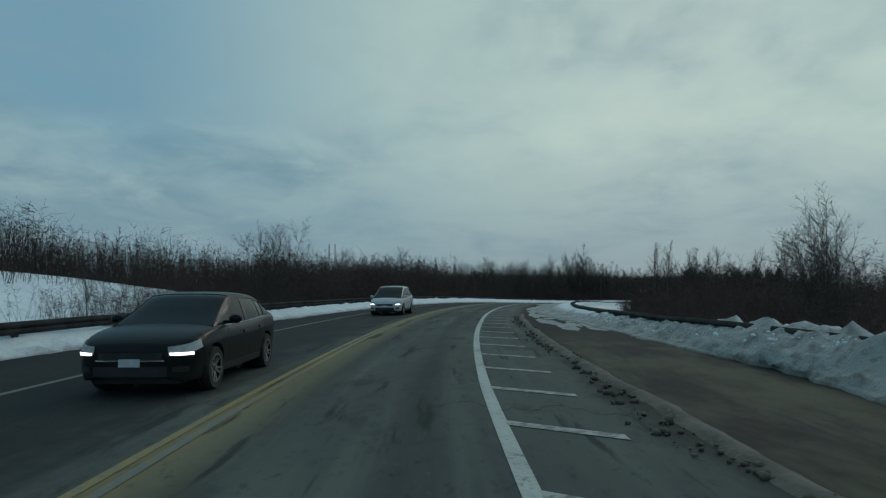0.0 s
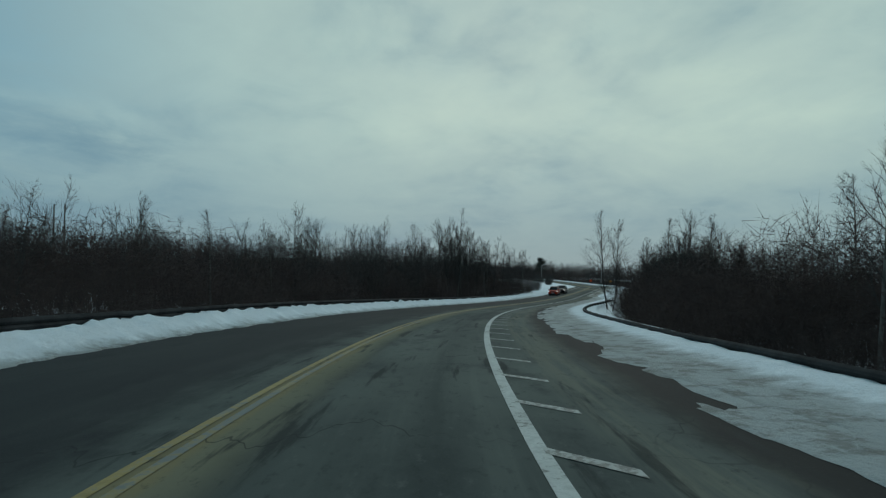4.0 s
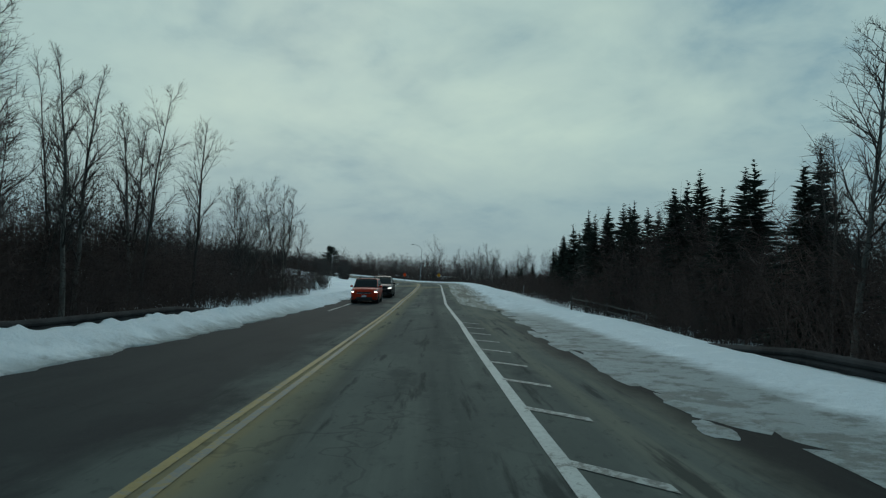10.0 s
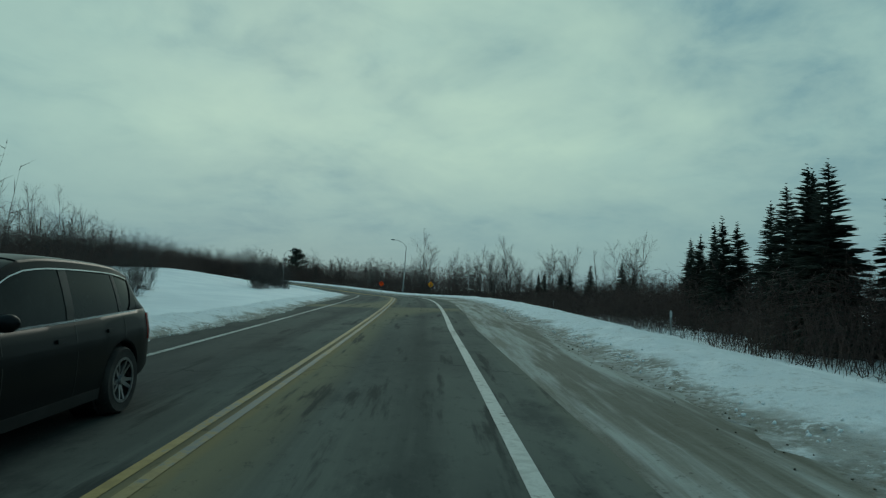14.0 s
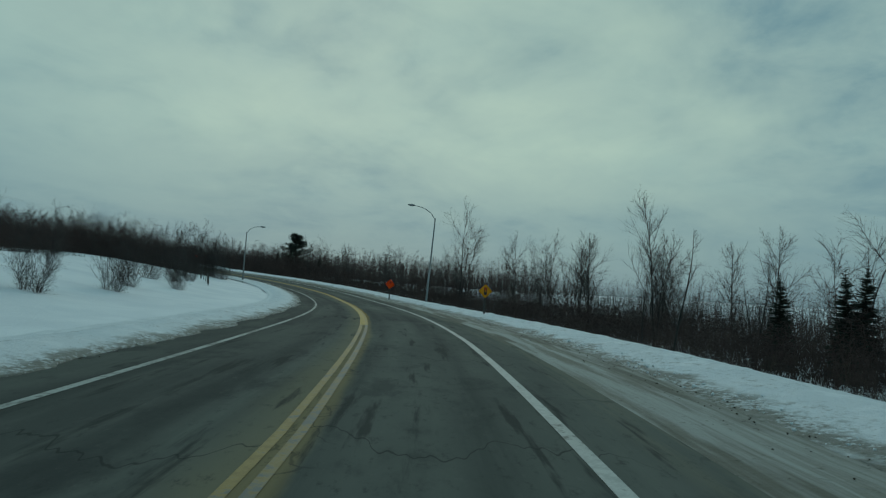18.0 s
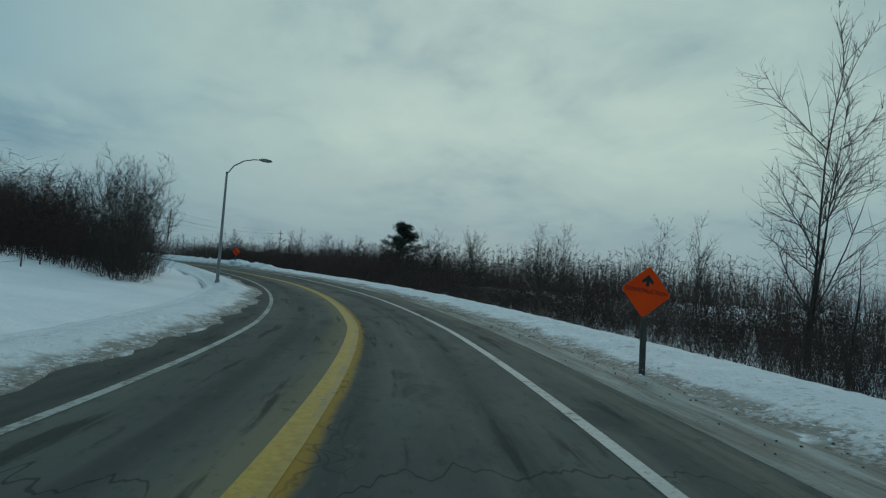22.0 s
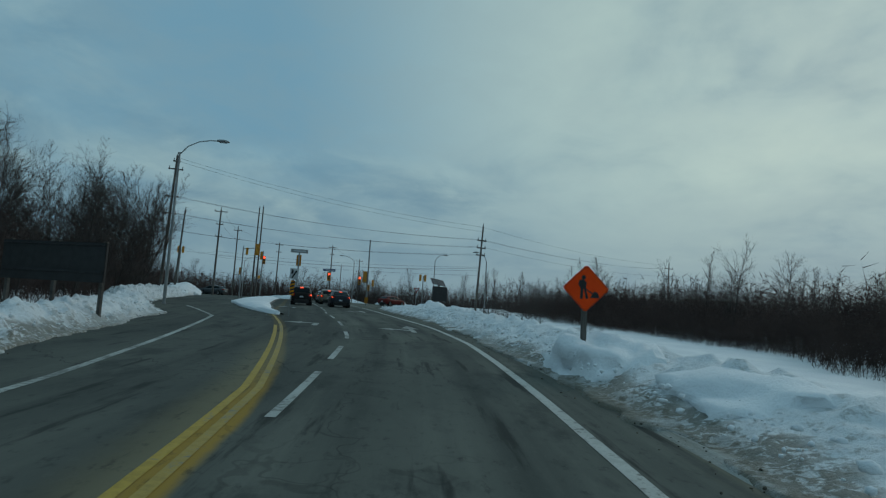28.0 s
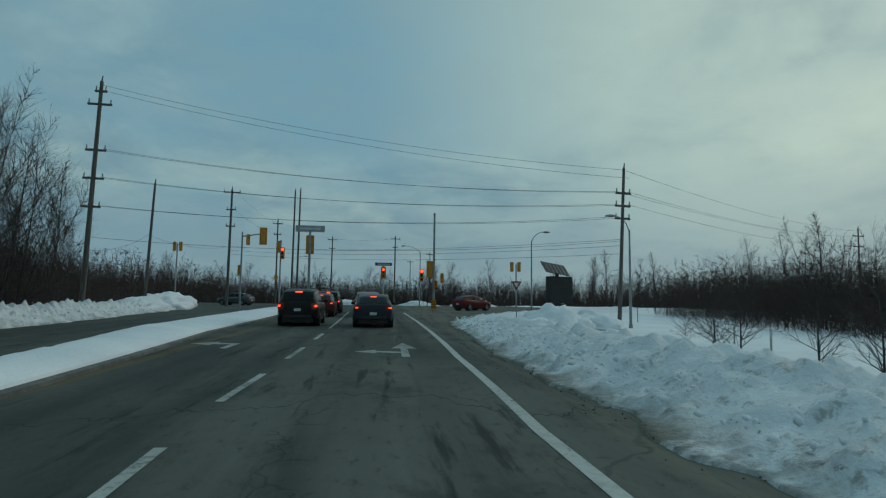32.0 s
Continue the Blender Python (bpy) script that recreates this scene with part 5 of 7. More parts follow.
def pine_tree():
    """A tall open pine with layered, flattened masses of needles."""
    rng = np.random.default_rng(51)
    trunk = [(0, 0, -0.9, 0.1, 0, 5.5, 0.22, 0.13), (0.1, 0, 5.5, 0.0, 0.1, 10.2, 0.13, 0.03)]
    verts, faces = [], []
    for k in range(64):
        z = 1.4 + 8.8 * k / 64
        reach = 3.8 * min(1.0, (11.6 - z) / 6.0) * rng.uniform(0.6, 1.1)
        a = rng.uniform(0, 2 * np.pi)
        tip = np.array([math.cos(a) * reach, math.sin(a) * reach, z + 0.35 * reach])
        trunk.append((0.05, 0, z - 0.2, *tip, 0.05, 0.015))
        for _ in range(125):
            t = rng.uniform(0.15, 1.05)
            c = np.array([0, 0, z]) * (1 - t) + tip * t + rng.normal(0, 0.32, 3) * np.array([1, 1, 0.45])
            w = unit(rng.normal(0, 1, 3) + np.array([0, 0, 0.5])) * rng.uniform(0.25, 0.5)
            u = unit(np.cross(w, rng.normal(0, 1, 3))) * 0.07
            v = unit(np.cross(w, u)) * 0.06
            b = len(verts)
            verts += [c + u, c - u, c + v, c + w]
            faces += [(b, b + 1, b + 3), (b + 1, b + 2, b + 3), (b + 2, b, b + 3)]
    top = new("pine_tree")
    top.matrix_world = Matrix.Translation(land(377.5, 40.8))
    for n, me in (("trunk", tube_mesh("trunk", trunk, 6, BARK)), ("crown", fast_mesh("crown", np.array(verts), np.array(faces), NEEDLE))):
        ob = new(n, me)
        ob.parent = top
    tagged(top, "tall dark pine tree with layered branches", "tree")


pine_tree()


# ---------------------------------------------------------------- guard rails
def part(name, bm, mat, parent=None, label=""):
    me = bpy.data.meshes.new(name)
    bm.normal_update()
    bm.to_mesh(me)
    bm.free()
    me.materials.append(mat)
    ob = new(name, me)
    if parent is not None:
        ob.parent = parent
    if label:
        ob["label"] = label
    return ob


def box(bm, x0, x1, y0, y1, z0, z1, bevel=0.0):
    r = bmesh.ops.create_cube(bm, size=1.0)
    bmesh.ops.scale(bm, vec=(x1 - x0, y1 - y0, z1 - z0), verts=r["verts"])
    bmesh.ops.translate(bm, vec=((x0 + x1) / 2, (y0 + y1) / 2, (z0 + z1) / 2), verts=r["verts"])
    if bevel:
        edges = list({e for v in r["verts"] for e in v.link_edges})
        bmesh.ops.bevel(bm, geom=edges, offset=bevel, segments=2, affect="EDGES")
    return bm


def rod(bm, a, b, r0, r1=None, sides=10):
    a, b = Vector(a), Vector(b)
    m = Matrix.Translation((a + b) / 2) @ (b - a).to_track_quat("Z", "Y").to_matrix().to_4x4()
    bmesh.ops.create_cone(bm, cap_ends=True, segments=sides, radius1=r0, radius2=r0 if r1 is None else r1, depth=(b - a).length, matrix=m)
    return bm


def guard_rail(s0, s1, offset, side, label, lower=lambda s: 0.0):
    top = new("guard_rail")
    along = np.arange(s0, s1 + 0.1, 1.0)
    # The folded steel beam, facing the road.
    prof = [(0.0, 0.44), (0.05, 0.48), (0.08, 0.53), (0.05, 0.58), (0.01, 0.60), (0.05, 0.62), (0.08, 0.67), (0.05, 0.72), (0.0, 0.76), (-0.02, 0.76), (-0.02, 0.44)]
    rows = []
    for s in along:
        d = float(offset(s))
        sag = 0.03 * wave(s, 2.0, 0.2)
        end = min(s - s0, s1 - s)
        dip = -0.35 * max(0.0, 1 - end / 5.0) - float(lower(s))
        p = spots(np.full(len(prof), s), np.array([d - side * o for o, _ in prof]))
        p[:, 2] += np.array([h for _, h in prof]) + sag + dip
        rows.append(p)
    m = len(prof)
    faces = []
    for i in range(len(along) - 1):
        for j in range(m):
            faces.append((i * m + j, i * m + (j + 1) % m, (i + 1) * m + (j + 1) % m, (i + 1) * m + j))
    ob = new("rail_beam", mesh_from("rail_beam", np.concatenate(rows), faces, RAIL_STEEL, smooth_shade=False))
    ob.parent = top
    bm = box(bmesh.new(), -0.08, 0.08, -0.09, 0.09, -1.2, 0.74, 0.01)
    first = None
    for s in np.arange(s0 + 2, s1, 3.8):
        d = float(offset(s)) + side * 0.13
        if first is None:
            first = part("rail_post", bm, RAIL_POST, top)
            post = first
        else:
            post = new("rail_post", first.data)
            post.parent = top
        end = min(s - s0, s1 - s)
        post.matrix_world = Matrix.Translation(spot(s, d, -0.35 * max(0.0, 1 - end / 5.0) - float(lower(s)))) @ pose(0, 0, 0, 0, 0, heading(s))
    tagged(top, label, "guard rail", kind="structure")


guard_rail(-30, 157, table((-30, 7.3), (16, 7.1), (34, 6.5), (100, 6.3), (125, 6.9), (140, 7.4), (157, 7.7)), 1, "weathered steel guard rail on timber posts, half buried in snow", table((15, 0.05), (30, 0.26), (54, 0.46), (105, 0.52), (122, 0.46), (137, 0.42), (157, 0.36)))
guard_rail(-40, 165, table((-40, -11.0), (20, -10.3), (60, -9.9), (100, -9.2), (140, -8.6), (165, -8.3)), -1, "weathered steel guard rail behind the far snow bank")


# ---------------------------------------------------------------- vehicles
def loft(bm, rings, close=False, caps=True):
    rows = [[bm.verts.new(p) for p in ring] for ring in rings]
    for a, b in zip(rows, rows[1:]):
        for k in range(len(a) - (0 if close else 1)):
            j = (k + 1) % len(a)
            bm.faces.new((a[k], a[j], b[j], b[k]))
    if caps:
        bm.faces.new(rows[0][::-1])
        bm.faces.new(rows[-1])
    bmesh.ops.remove_doubles(bm, verts=bm.verts, dist=0.0005)
    bmesh.ops.recalc_face_normals(bm, faces=bm.faces)
    return bm


def soft(ob, angle=40):
    me = ob.data
    me.polygons.foreach_set("use_smooth", np.ones(len(me.polygons), bool))
    me.set_sharp_from_angle(angle=radians(angle))
    return ob


def pchip(xs, ys, at):
    """Monotone cubic through (xs, ys)."""
    xs, ys, at = np.asarray(xs, float), np.asarray(ys, float), np.asarray(at, float)
    h, k = np.diff(xs), np.diff(ys) / np.diff(xs)
    m = np.zeros(len(xs))
    for i in range(1, len(xs) - 1):
        if k[i - 1] * k[i] > 0:
            w1, w2 = 2 * h[i] + h[i - 1], h[i] + 2 * h[i - 1]
            m[i] = (w1 + w2) / (w1 / k[i - 1] + w2 / k[i])
    m[0], m[-1] = k[0], k[-1]
    i = np.clip(np.searchsorted(xs, at) - 1, 0, len(xs) - 2)
    t = np.clip((at - xs[i]) / h[i], 0, 1)
    return ys[i] * (1 + 2 * t) * (1 - t) ** 2 + m[i] * h[i] * t * (1 - t) ** 2 + ys[i + 1] * t * t * (3 - 2 * t) + m[i + 1] * h[i] * t * t * (t - 1)


def curve(rows, n=1000):
    """A quick look-up of the smooth line through rows of station and value."""
    xs = [row[0] for row in rows]
    lo, hi = xs[0], xs[-1]
    vals = pchip(xs, [row[1] for row in rows], np.linspace(lo, hi, n + 1)).tolist()

    def look_up(f):
        q = min(max((f - lo) / (hi - lo), 0.0), 0.999999) * n
        i = int(q)
        return vals[i] + (vals[i + 1] - vals[i]) * (q - i)

    return look_up


SHAPES = {
    # length, width; by station from tail to nose: deck or bonnet height, belt height, sill height, plan width;
    # glass: station, height, half width; wheel stations and radius; stations where the side glass ends behind and before.
    "hatchback": dict(size=(4.45, 1.80),
                      deck=[(-0.5, 0.80), (-0.485, 0.96), (-0.45, 1.04), (-0.30, 1.02), (0.0, 0.97), (0.2, 0.97), (0.27, 0.955), (0.36, 0.90), (0.44, 0.81), (0.48, 0.73), (0.5, 0.62)],
                      sill=[(-0.5, 0.48), (-0.475, 0.34), (-0.38, 0.27), (0.0, 0.22), (0.38, 0.22), (0.47, 0.23), (0.5, 0.32)],
                      plan=[(-0.5, 0.62), (-0.492, 0.78), (-0.47, 0.90), (-0.40, 0.97), (-0.2, 1.0), (0.2, 1.0), (0.36, 0.985), (0.44, 0.93), (0.475, 0.82), (0.493, 0.64), (0.5, 0.42)],
                      glass=[(-0.462, 1.05, 0.60), (-0.40, 1.20, 0.60), (-0.33, 1.345, 0.60), (-0.2, 1.435, 0.62), (-0.04, 1.465, 0.63), (0.05, 1.43, 0.635), (0.12, 1.30, 0.66), (0.20, 1.12, 0.71), (0.275, 0.965, 0.76)],
                      wheels=(-0.31, 0.30, 0.325), panes=(-0.35, 0.20), roof=(-0.33, 0.045)),
    "suv": dict(size=(4.60, 1.86),
                deck=[(-0.5, 0.92), (-0.49, 1.04), (-0.46, 1.12), (-0.30, 1.10), (0.0, 1.06), (0.2, 1.05), (0.28, 1.04), (0.38, 1.0), (0.45, 0.94), (0.485, 0.85), (0.5, 0.70)],
                sill=[(-0.5, 0.52), (-0.48, 0.40), (-0.38, 0.33), (0.0, 0.29), (0.38, 0.29), (0.475, 0.30), (0.5, 0.40)],
                plan=[(-0.5, 0.66), (-0.493, 0.82), (-0.47, 0.92), (-0.40, 0.98), (-0.2, 1.0), (0.2, 1.0), (0.38, 0.985), (0.455, 0.93), (0.482, 0.84), (0.495, 0.68), (0.5, 0.5)],
                glass=[(-0.478, 1.12, 0.62), (-0.44, 1.34, 0.62), (-0.40, 1.53, 0.625), (-0.27, 1.63, 0.64), (-0.05, 1.665, 0.65), (0.04, 1.635, 0.655), (0.11, 1.50, 0.67), (0.19, 1.28, 0.71), (0.27, 1.05, 0.76)],
                wheels=(-0.30, 0.30, 0.36), panes=(-0.41, 0.20), roof=(-0.40, 0.04)),
    "boxy": dict(size=(4.10, 1.79),
                 deck=[(-0.5, 0.90), (-0.494, 1.0), (-0.475, 1.06), (-0.30, 1.06), (0.0, 1.03), (0.22, 1.02), (0.30, 1.01), (0.40, 0.98), (0.46, 0.92), (0.488, 0.83), (0.5, 0.68)],
                 sill=[(-0.5, 0.44), (-0.485, 0.33), (-0.40, 0.28), (0.0, 0.24), (0.40, 0.24), (0.48, 0.26), (0.5, 0.36)],
                 plan=[(-0.5, 0.72), (-0.495, 0.85), (-0.48, 0.93), (-0.42, 0.985), (-0.2, 1.0), (0.2, 1.0), (0.40, 0.985), (0.465, 0.93), (0.487, 0.84), (0.496, 0.70), (0.5, 0.55)],
                 glass=[(-0.488, 1.06, 0.67), (-0.47, 1.32, 0.665), (-0.45, 1.50, 0.66), (-0.34, 1.585, 0.67), (0.0, 1.61, 0.68), (0.09, 1.59, 0.685), (0.15, 1.46, 0.70), (0.21, 1.26, 0.73), (0.27, 1.03, 0.76)],
                 wheels=(-0.32, 0.31, 0.33), panes=(-0.45, 0.21), roof=(-0.45, 0.095)),
    "compact_van": dict(size=(4.41, 1.83),
                        deck=[(-0.5, 0.84), (-0.49, 0.99), (-0.465, 1.09), (-0.30, 1.08), (0.0, 1.0), (0.2, 0.97), (0.30, 0.95), (0.38, 0.90), (0.45, 0.80), (0.485, 0.71), (0.5, 0.60)],
                        sill=[(-0.5, 0.46), (-0.48, 0.34), (-0.40, 0.28), (0.0, 0.24), (0.40, 0.24), (0.475, 0.25), (0.5, 0.34)],
                        plan=[(-0.5, 0.64), (-0.493, 0.80), (-0.47, 0.91), (-0.40, 0.975), (-0.2, 1.0), (0.2, 1.0), (0.37, 0.98), (0.445, 0.92), (0.478, 0.81), (0.494, 0.64), (0.5, 0.44)],
                        glass=[(-0.475, 1.08, 0.60), (-0.44, 1.27, 0.60), (-0.39, 1.46, 0.61), (-0.26, 1.58, 0.64), (-0.05, 1.61, 0.65), (0.06, 1.56, 0.66), (0.15, 1.39, 0.68), (0.25, 1.15, 0.73), (0.34, 0.95, 0.77)],
                        wheels=(-0.30, 0.30, 0.32), panes=(-0.40, 0.26), roof=(-0.39, 0.055)),
}


def wheel(parent, x, y, r, side):
    bm = bmesh.new()
    prof = [(r * 0.66, -0.10), (r * 0.93, -0.105), (r, -0.075), (r, 0.075), (r * 0.93, 0.105), (r * 0.66, 0.10)]
    rings = [[(px, rr * math.cos(a), rr * math.sin(a)) for rr, px in prof] for a in np.linspace(0, 2 * math.pi, 29)]
    loft(bm, rings, close=True, caps=False)
    wheel_ob = soft(part("wheel", bm, RUBBER, parent, "salt-stained black tyre"))
    wheel_ob.location = (x, y, r)
    part("brake_disc", rod(bmesh.new(), (-0.06 * side, 0, 0), (0.03 * side, 0, 0), r * 0.66, r * 0.66, 24), BLACK, wheel_ob)
    bm = bmesh.new()
    for k in range(10):
        a = k * math.pi / 5 + (0.10 if k % 2 else -0.10)
        p = [(0.07 * side, r * 0.13 * math.cos(a - 0.5), r * 0.13 * math.sin(a - 0.5)), (0.097 * side, r * 0.62 * math.cos(a - 0.075), r * 0.62 * math.sin(a - 0.075)),
             (0.097 * side, r * 0.62 * math.cos(a + 0.075), r * 0.62 * math.sin(a + 0.075)), (0.07 * side, r * 0.13 * math.cos(a + 0.5), r * 0.13 * math.sin(a + 0.5))]
        loft(bm, [p, [(v[0] - 0.03 * side, v[1], v[2]) for v in p]], close=True)
    rod(bm, (0.03 * side, 0, 0), (0.1 * side, 0, 0), r * 0.17, r * 0.14, 12)
    rings = [[(px * side, rr * math.cos(a), rr * math.sin(a)) for rr, px in ((r * 0.60, 0.09), (r * 0.60, 0.105), (r * 0.68, 0.105), (r * 0.68, 0.09))] for a in np.linspace(0, 2 * math.pi, 25)]
    loft(bm, rings, close=True, caps=False)
    part("rim", bm, RIM, wheel_ob, "spoked alloy rim dulled by salt")


def sheet(fn, us, vs, lift, deep=0.015):
    """A thin solid skin over the surface fn(u, v), raised by lift; rows may be callables of u giving the v range."""
    bm = bmesh.new()
    top, low = [], []
    for u in us:
        ra, rb = [], []
        for v in (vs(u) if callable(vs) else vs):
            p = Vector(fn(u, v))
            n = (Vector(fn(u + 0.004, v)) - Vector(fn(u - 0.004, v))).cross(Vector(fn(u, v + 0.01)) - Vector(fn(u, v - 0.01)))
            n = n.normalized() if n.length > 1e-9 else Vector((0, 0, 1))
            if n.dot(Vector((p.x, p.y * 0.25, max(p.z - 0.8, 0.02)))) < 0:
                n = -n
            ra.append(bm.verts.new(p + n * lift))
            rb.append(bm.verts.new(p - n * deep))
        top.append(ra)
        low.append(rb)
    n, m = len(top), len(top[0])
    for i in range(n - 1):
        for j in range(m - 1):
            bm.faces.new((top[i][j], top[i + 1][j], top[i + 1][j + 1], top[i][j + 1]))
        bm.faces.new((top[i][0], low[i][0], low[i + 1][0], top[i + 1][0]))
        bm.faces.new((top[i][-1], top[i + 1][-1], low[i + 1][-1], low[i][-1]))
    for j in range(m - 1):
        bm.faces.new((top[0][j], top[0][j + 1], low[0][j + 1], low[0][j]))
        bm.faces.new((top[-1][j], low[-1][j], low[-1][j + 1], top[-1][j + 1]))
    bmesh.ops.recalc_face_normals(bm, faces=bm.faces)
    return bm


def car(kind, paint, label, s, d, oncoming=False, turn=0.0, lit=True, roof_rack=False, group="", h=0.0, bright_trim=None):
    shape = SHAPES[kind]
    length, width = shape["size"]
    w = width / 2
    rear_axle, front_axle, r = shape["wheels"]
    deck, plan, sill_z = (curve(shape[key]) for key in ("deck", "plan", "sill"))
    roof_z, roof_w = (curve([(row[0], row[k]) for row in shape["glass"]]) for k in (1, 2))

    def low(f):
        z = sill_z(f)
        for axle in (rear_axle, front_axle):
            o = abs(f - axle) * length
            if o < r * 1.17:
                z = max(z, r + math.sqrt((r * 1.17) ** 2 - o * o))
        return z

    def flank(f, z):
        """The half width of the body at a station and height: tucked in low down, a crease under the windows."""
        top = deck(f)
        q = max(0.0, min(1.0, (z - 0.2) / max(0.1, top - 0.2)))
        k = 0.935 + 0.065 * math.sin(min(1.0, q / 0.62) * math.pi / 2) - 0.055 * max(0.0, (q - 0.62) / 0.38) ** 1.6
        k += 0.006 * math.exp(-((q - 0.72) / 0.05) ** 2)
        return w * plan(f) * k

    top = new("car")
    stations = sorted(set([round(v, 4) for v in np.concatenate([np.linspace(-0.5, 0.5, 45), [-0.497, -0.49, -0.48, 0.48, 0.49, 0.497], *[np.linspace(a - r * 1.17 / length, a + r * 1.17 / length, 17) for a in (rear_axle, front_axle)]])]))
    bm = bmesh.new()
    rings = []
    for f in stations:
        y, zb, zt = f * length, low(f), deck(f)
        edge = flank(f, zt)
        half = [(flank(f, zb) - 0.16, zb + 0.01), (flank(f, zb) - 0.015, zb)]
        for q in (0.06, 0.2, 0.36, 0.52, 0.64, 0.70, 0.76, 0.86, 0.95):
            z = zb + (zt - 0.03 - zb) * q
            half.append((flank(f, z), z))
        half += [(edge * 0.97, zt - 0.012), (edge * 0.90, zt + 0.004), (edge * 0.72, zt + 0.018), (edge * 0.40, zt + 0.030), (0, zt + 0.035)]
        rings.append([(x, y, z) for x, z in half] + [(-x, y, z) for x, z in half[-2::-1]])
    loft(bm, rings)
    soft(part("body", bm, paint, top), 38)

    g0, g1 = shape["glass"][0][0], shape["glass"][-1][0]

    def cabin(f, q):
        """The cabin's skin: q runs from the belt (0) up the side to the roof's edge (1) and over to the middle (2)."""
        f = max(g0, min(g1, f))
        zt, base = roof_z(f), deck(f) - 0.03
        v = width * roof_w(f) * 0.5 * 1.16
        b = min(flank(f, deck(f)) * 0.965, w * 0.94)
        v = min(v, b)
        tall = max(0.0, zt - base)
        if q <= 1:
            x = b + (v - b) * q ** 1.35
            z = base + (tall - 0.05 * min(1.0, tall / 0.3)) * q
        else:
            a = (q - 1) * math.pi / 2
            x = v * math.cos(a) ** 0.72 if a < 1.57 else 0.0
            z = base + (tall - 0.05 * min(1.0, tall / 0.3)) + (0.05 * min(1.0, tall / 0.3) + 0.012) * math.sin(a) ** 0.8
        return (x, f * length, z)

    fs = np.linspace(g0, g1, 34)
    qs = [0, 0.25, 0.5, 0.75, 0.9, 1.0, 1.1, 1.22, 1.38, 1.55, 1.75, 2.0]
    bm = bmesh.new()
    rings = []
    for f in fs:
        half = [cabin(f, q) for q in qs]
        rings.append(half + [(-x, y, z) for x, y, z in half[-2::-1]])
    loft(bm, rings)
    soft(part("glasshouse", bm, GLASS_DARK, top, "dark tinted windows"), 45)
    r0, r1 = shape["roof"]
    p0, p1 = shape["panes"]
    over = [1.0, 1.1, 1.22, 1.38, 1.55, 1.75, 2.0]
    over = over + [4 - q for q in over[-2::-1]]

    def both(f, q):
        x, y, z = cabin(f, q if q <= 2 else 4 - q)
        return (x if q <= 2 else -x, y, z)

    soft(part("roof", sheet(both, np.linspace(r0, r1, 14), over, 0.010), paint, top), 50)
    if bright_trim is None:
        bright_trim = kind in ("hatchback", "suv", "compact_van")
    for side in (1, -1):
        def skin(f, q, side=side):
            x, y, z = cabin(f, q)
            return (x * side, y, z)

        def low_skin(f, z, side=side):
            return (flank(f, z) * side, f * length, z)

        # Windscreen pillar, roof rail and rear quarter, all of a piece with the paint.
        soft(part("pillar", sheet(skin, np.linspace(r1, g1 - 0.004, 9), lambda f: np.linspace(0.84, 1.14, 4), 0.012), paint, top), 50)
        soft(part("roof_edge", sheet(skin, np.linspace(p0, r1, 10), lambda f: (0.91, 0.97, 1.03), 0.011), paint, top), 50)
        soft(part("rear_quarter", sheet(skin, np.linspace(g0 + 0.004, r0, 7), lambda f: np.linspace(0.0, 1.16, 9), 0.011), paint, top), 50)
        soft(part("rear_quarter", sheet(skin, np.linspace(r0, p0 + 0.055, 5), lambda f: np.linspace(0.0, max(0.08, 0.97 * (1 - ((f - r0) / (p0 + 0.0551 - r0)) ** 0.7)), 6), 0.010), paint, top), 50)
        mid = (p0 + p1) / 2 + 0.01
        part("pillar", sheet(skin, np.linspace(mid - 0.014, mid + 0.014, 3), np.linspace(0.02, 0.93, 6), 0.006), BLACK, top)
        rear_post = p0 + 0.10
        part("pillar", sheet(skin, np.linspace(rear_post - 0.007, rear_post + 0.007, 3), np.linspace(0.02, 0.93, 6), 0.005), BLACK, top)
        part("window_trim", sheet(skin, np.linspace(p0 + 0.02, p1 + 0.02, 14), lambda f: (0.015, 0.05), 0.014), CHROME if bright_trim else BLACK, top, "thin bright strip under the windows" if bright_trim else "")
        if kind == "suv" and bright_trim:
            part("window_trim", sheet(skin, np.linspace(p0 + 0.02, p1 - 0.01, 16), lambda f: (0.875, 0.90), 0.014), CHROME, top, "thin bright strip over the windows")
        bm = bmesh.new()
        bmesh.ops.create_icosphere(bm, subdivisions=2, radius=0.5, matrix=Matrix.Translation((side * (w + 0.08), (p1 - 0.035) * length, deck(p1) + 0.075)) @ Matrix.Diagonal((0.22, 0.13, 0.15, 1)))
        box(bm, *sorted((side * (w - 0.10), side * (w + 0.04))), (p1 - 0.035) * length - 0.03, (p1 - 0.035) * length + 0.03, deck(p1) + 0.0, deck(p1) + 0.05)
        soft(part("door_mirror", bm, paint, top), 60)
        for f in (mid - 0.145, mid + 0.055):
            z = deck(f) - 0.17
            part("door_handle", sheet(low_skin, np.linspace(f - 0.02, f + 0.02, 4), (z - 0.018, z + 0.018), 0.022), paint, top)
        for f in (mid - 0.215, mid + 0.0, mid + 0.235):
            part("door_gap", sheet(low_skin, (f - 0.0012, f + 0.0012), np.linspace(max(0.30, low(f) + 0.04), deck(f) - 0.05, 6), 0.0025), BLACK, top)
        for axle in (rear_axle, front_axle):
            wheel(top, side * (w - 0.10), axle * length, r, side)
            part("wheel_housing", rod(bmesh.new(), (side * (w - 0.42), axle * length, r + 0.02), (side * (w - 0.14), axle * length, r + 0.02), r * 1.14, r * 1.14, 22), BLACK, top)
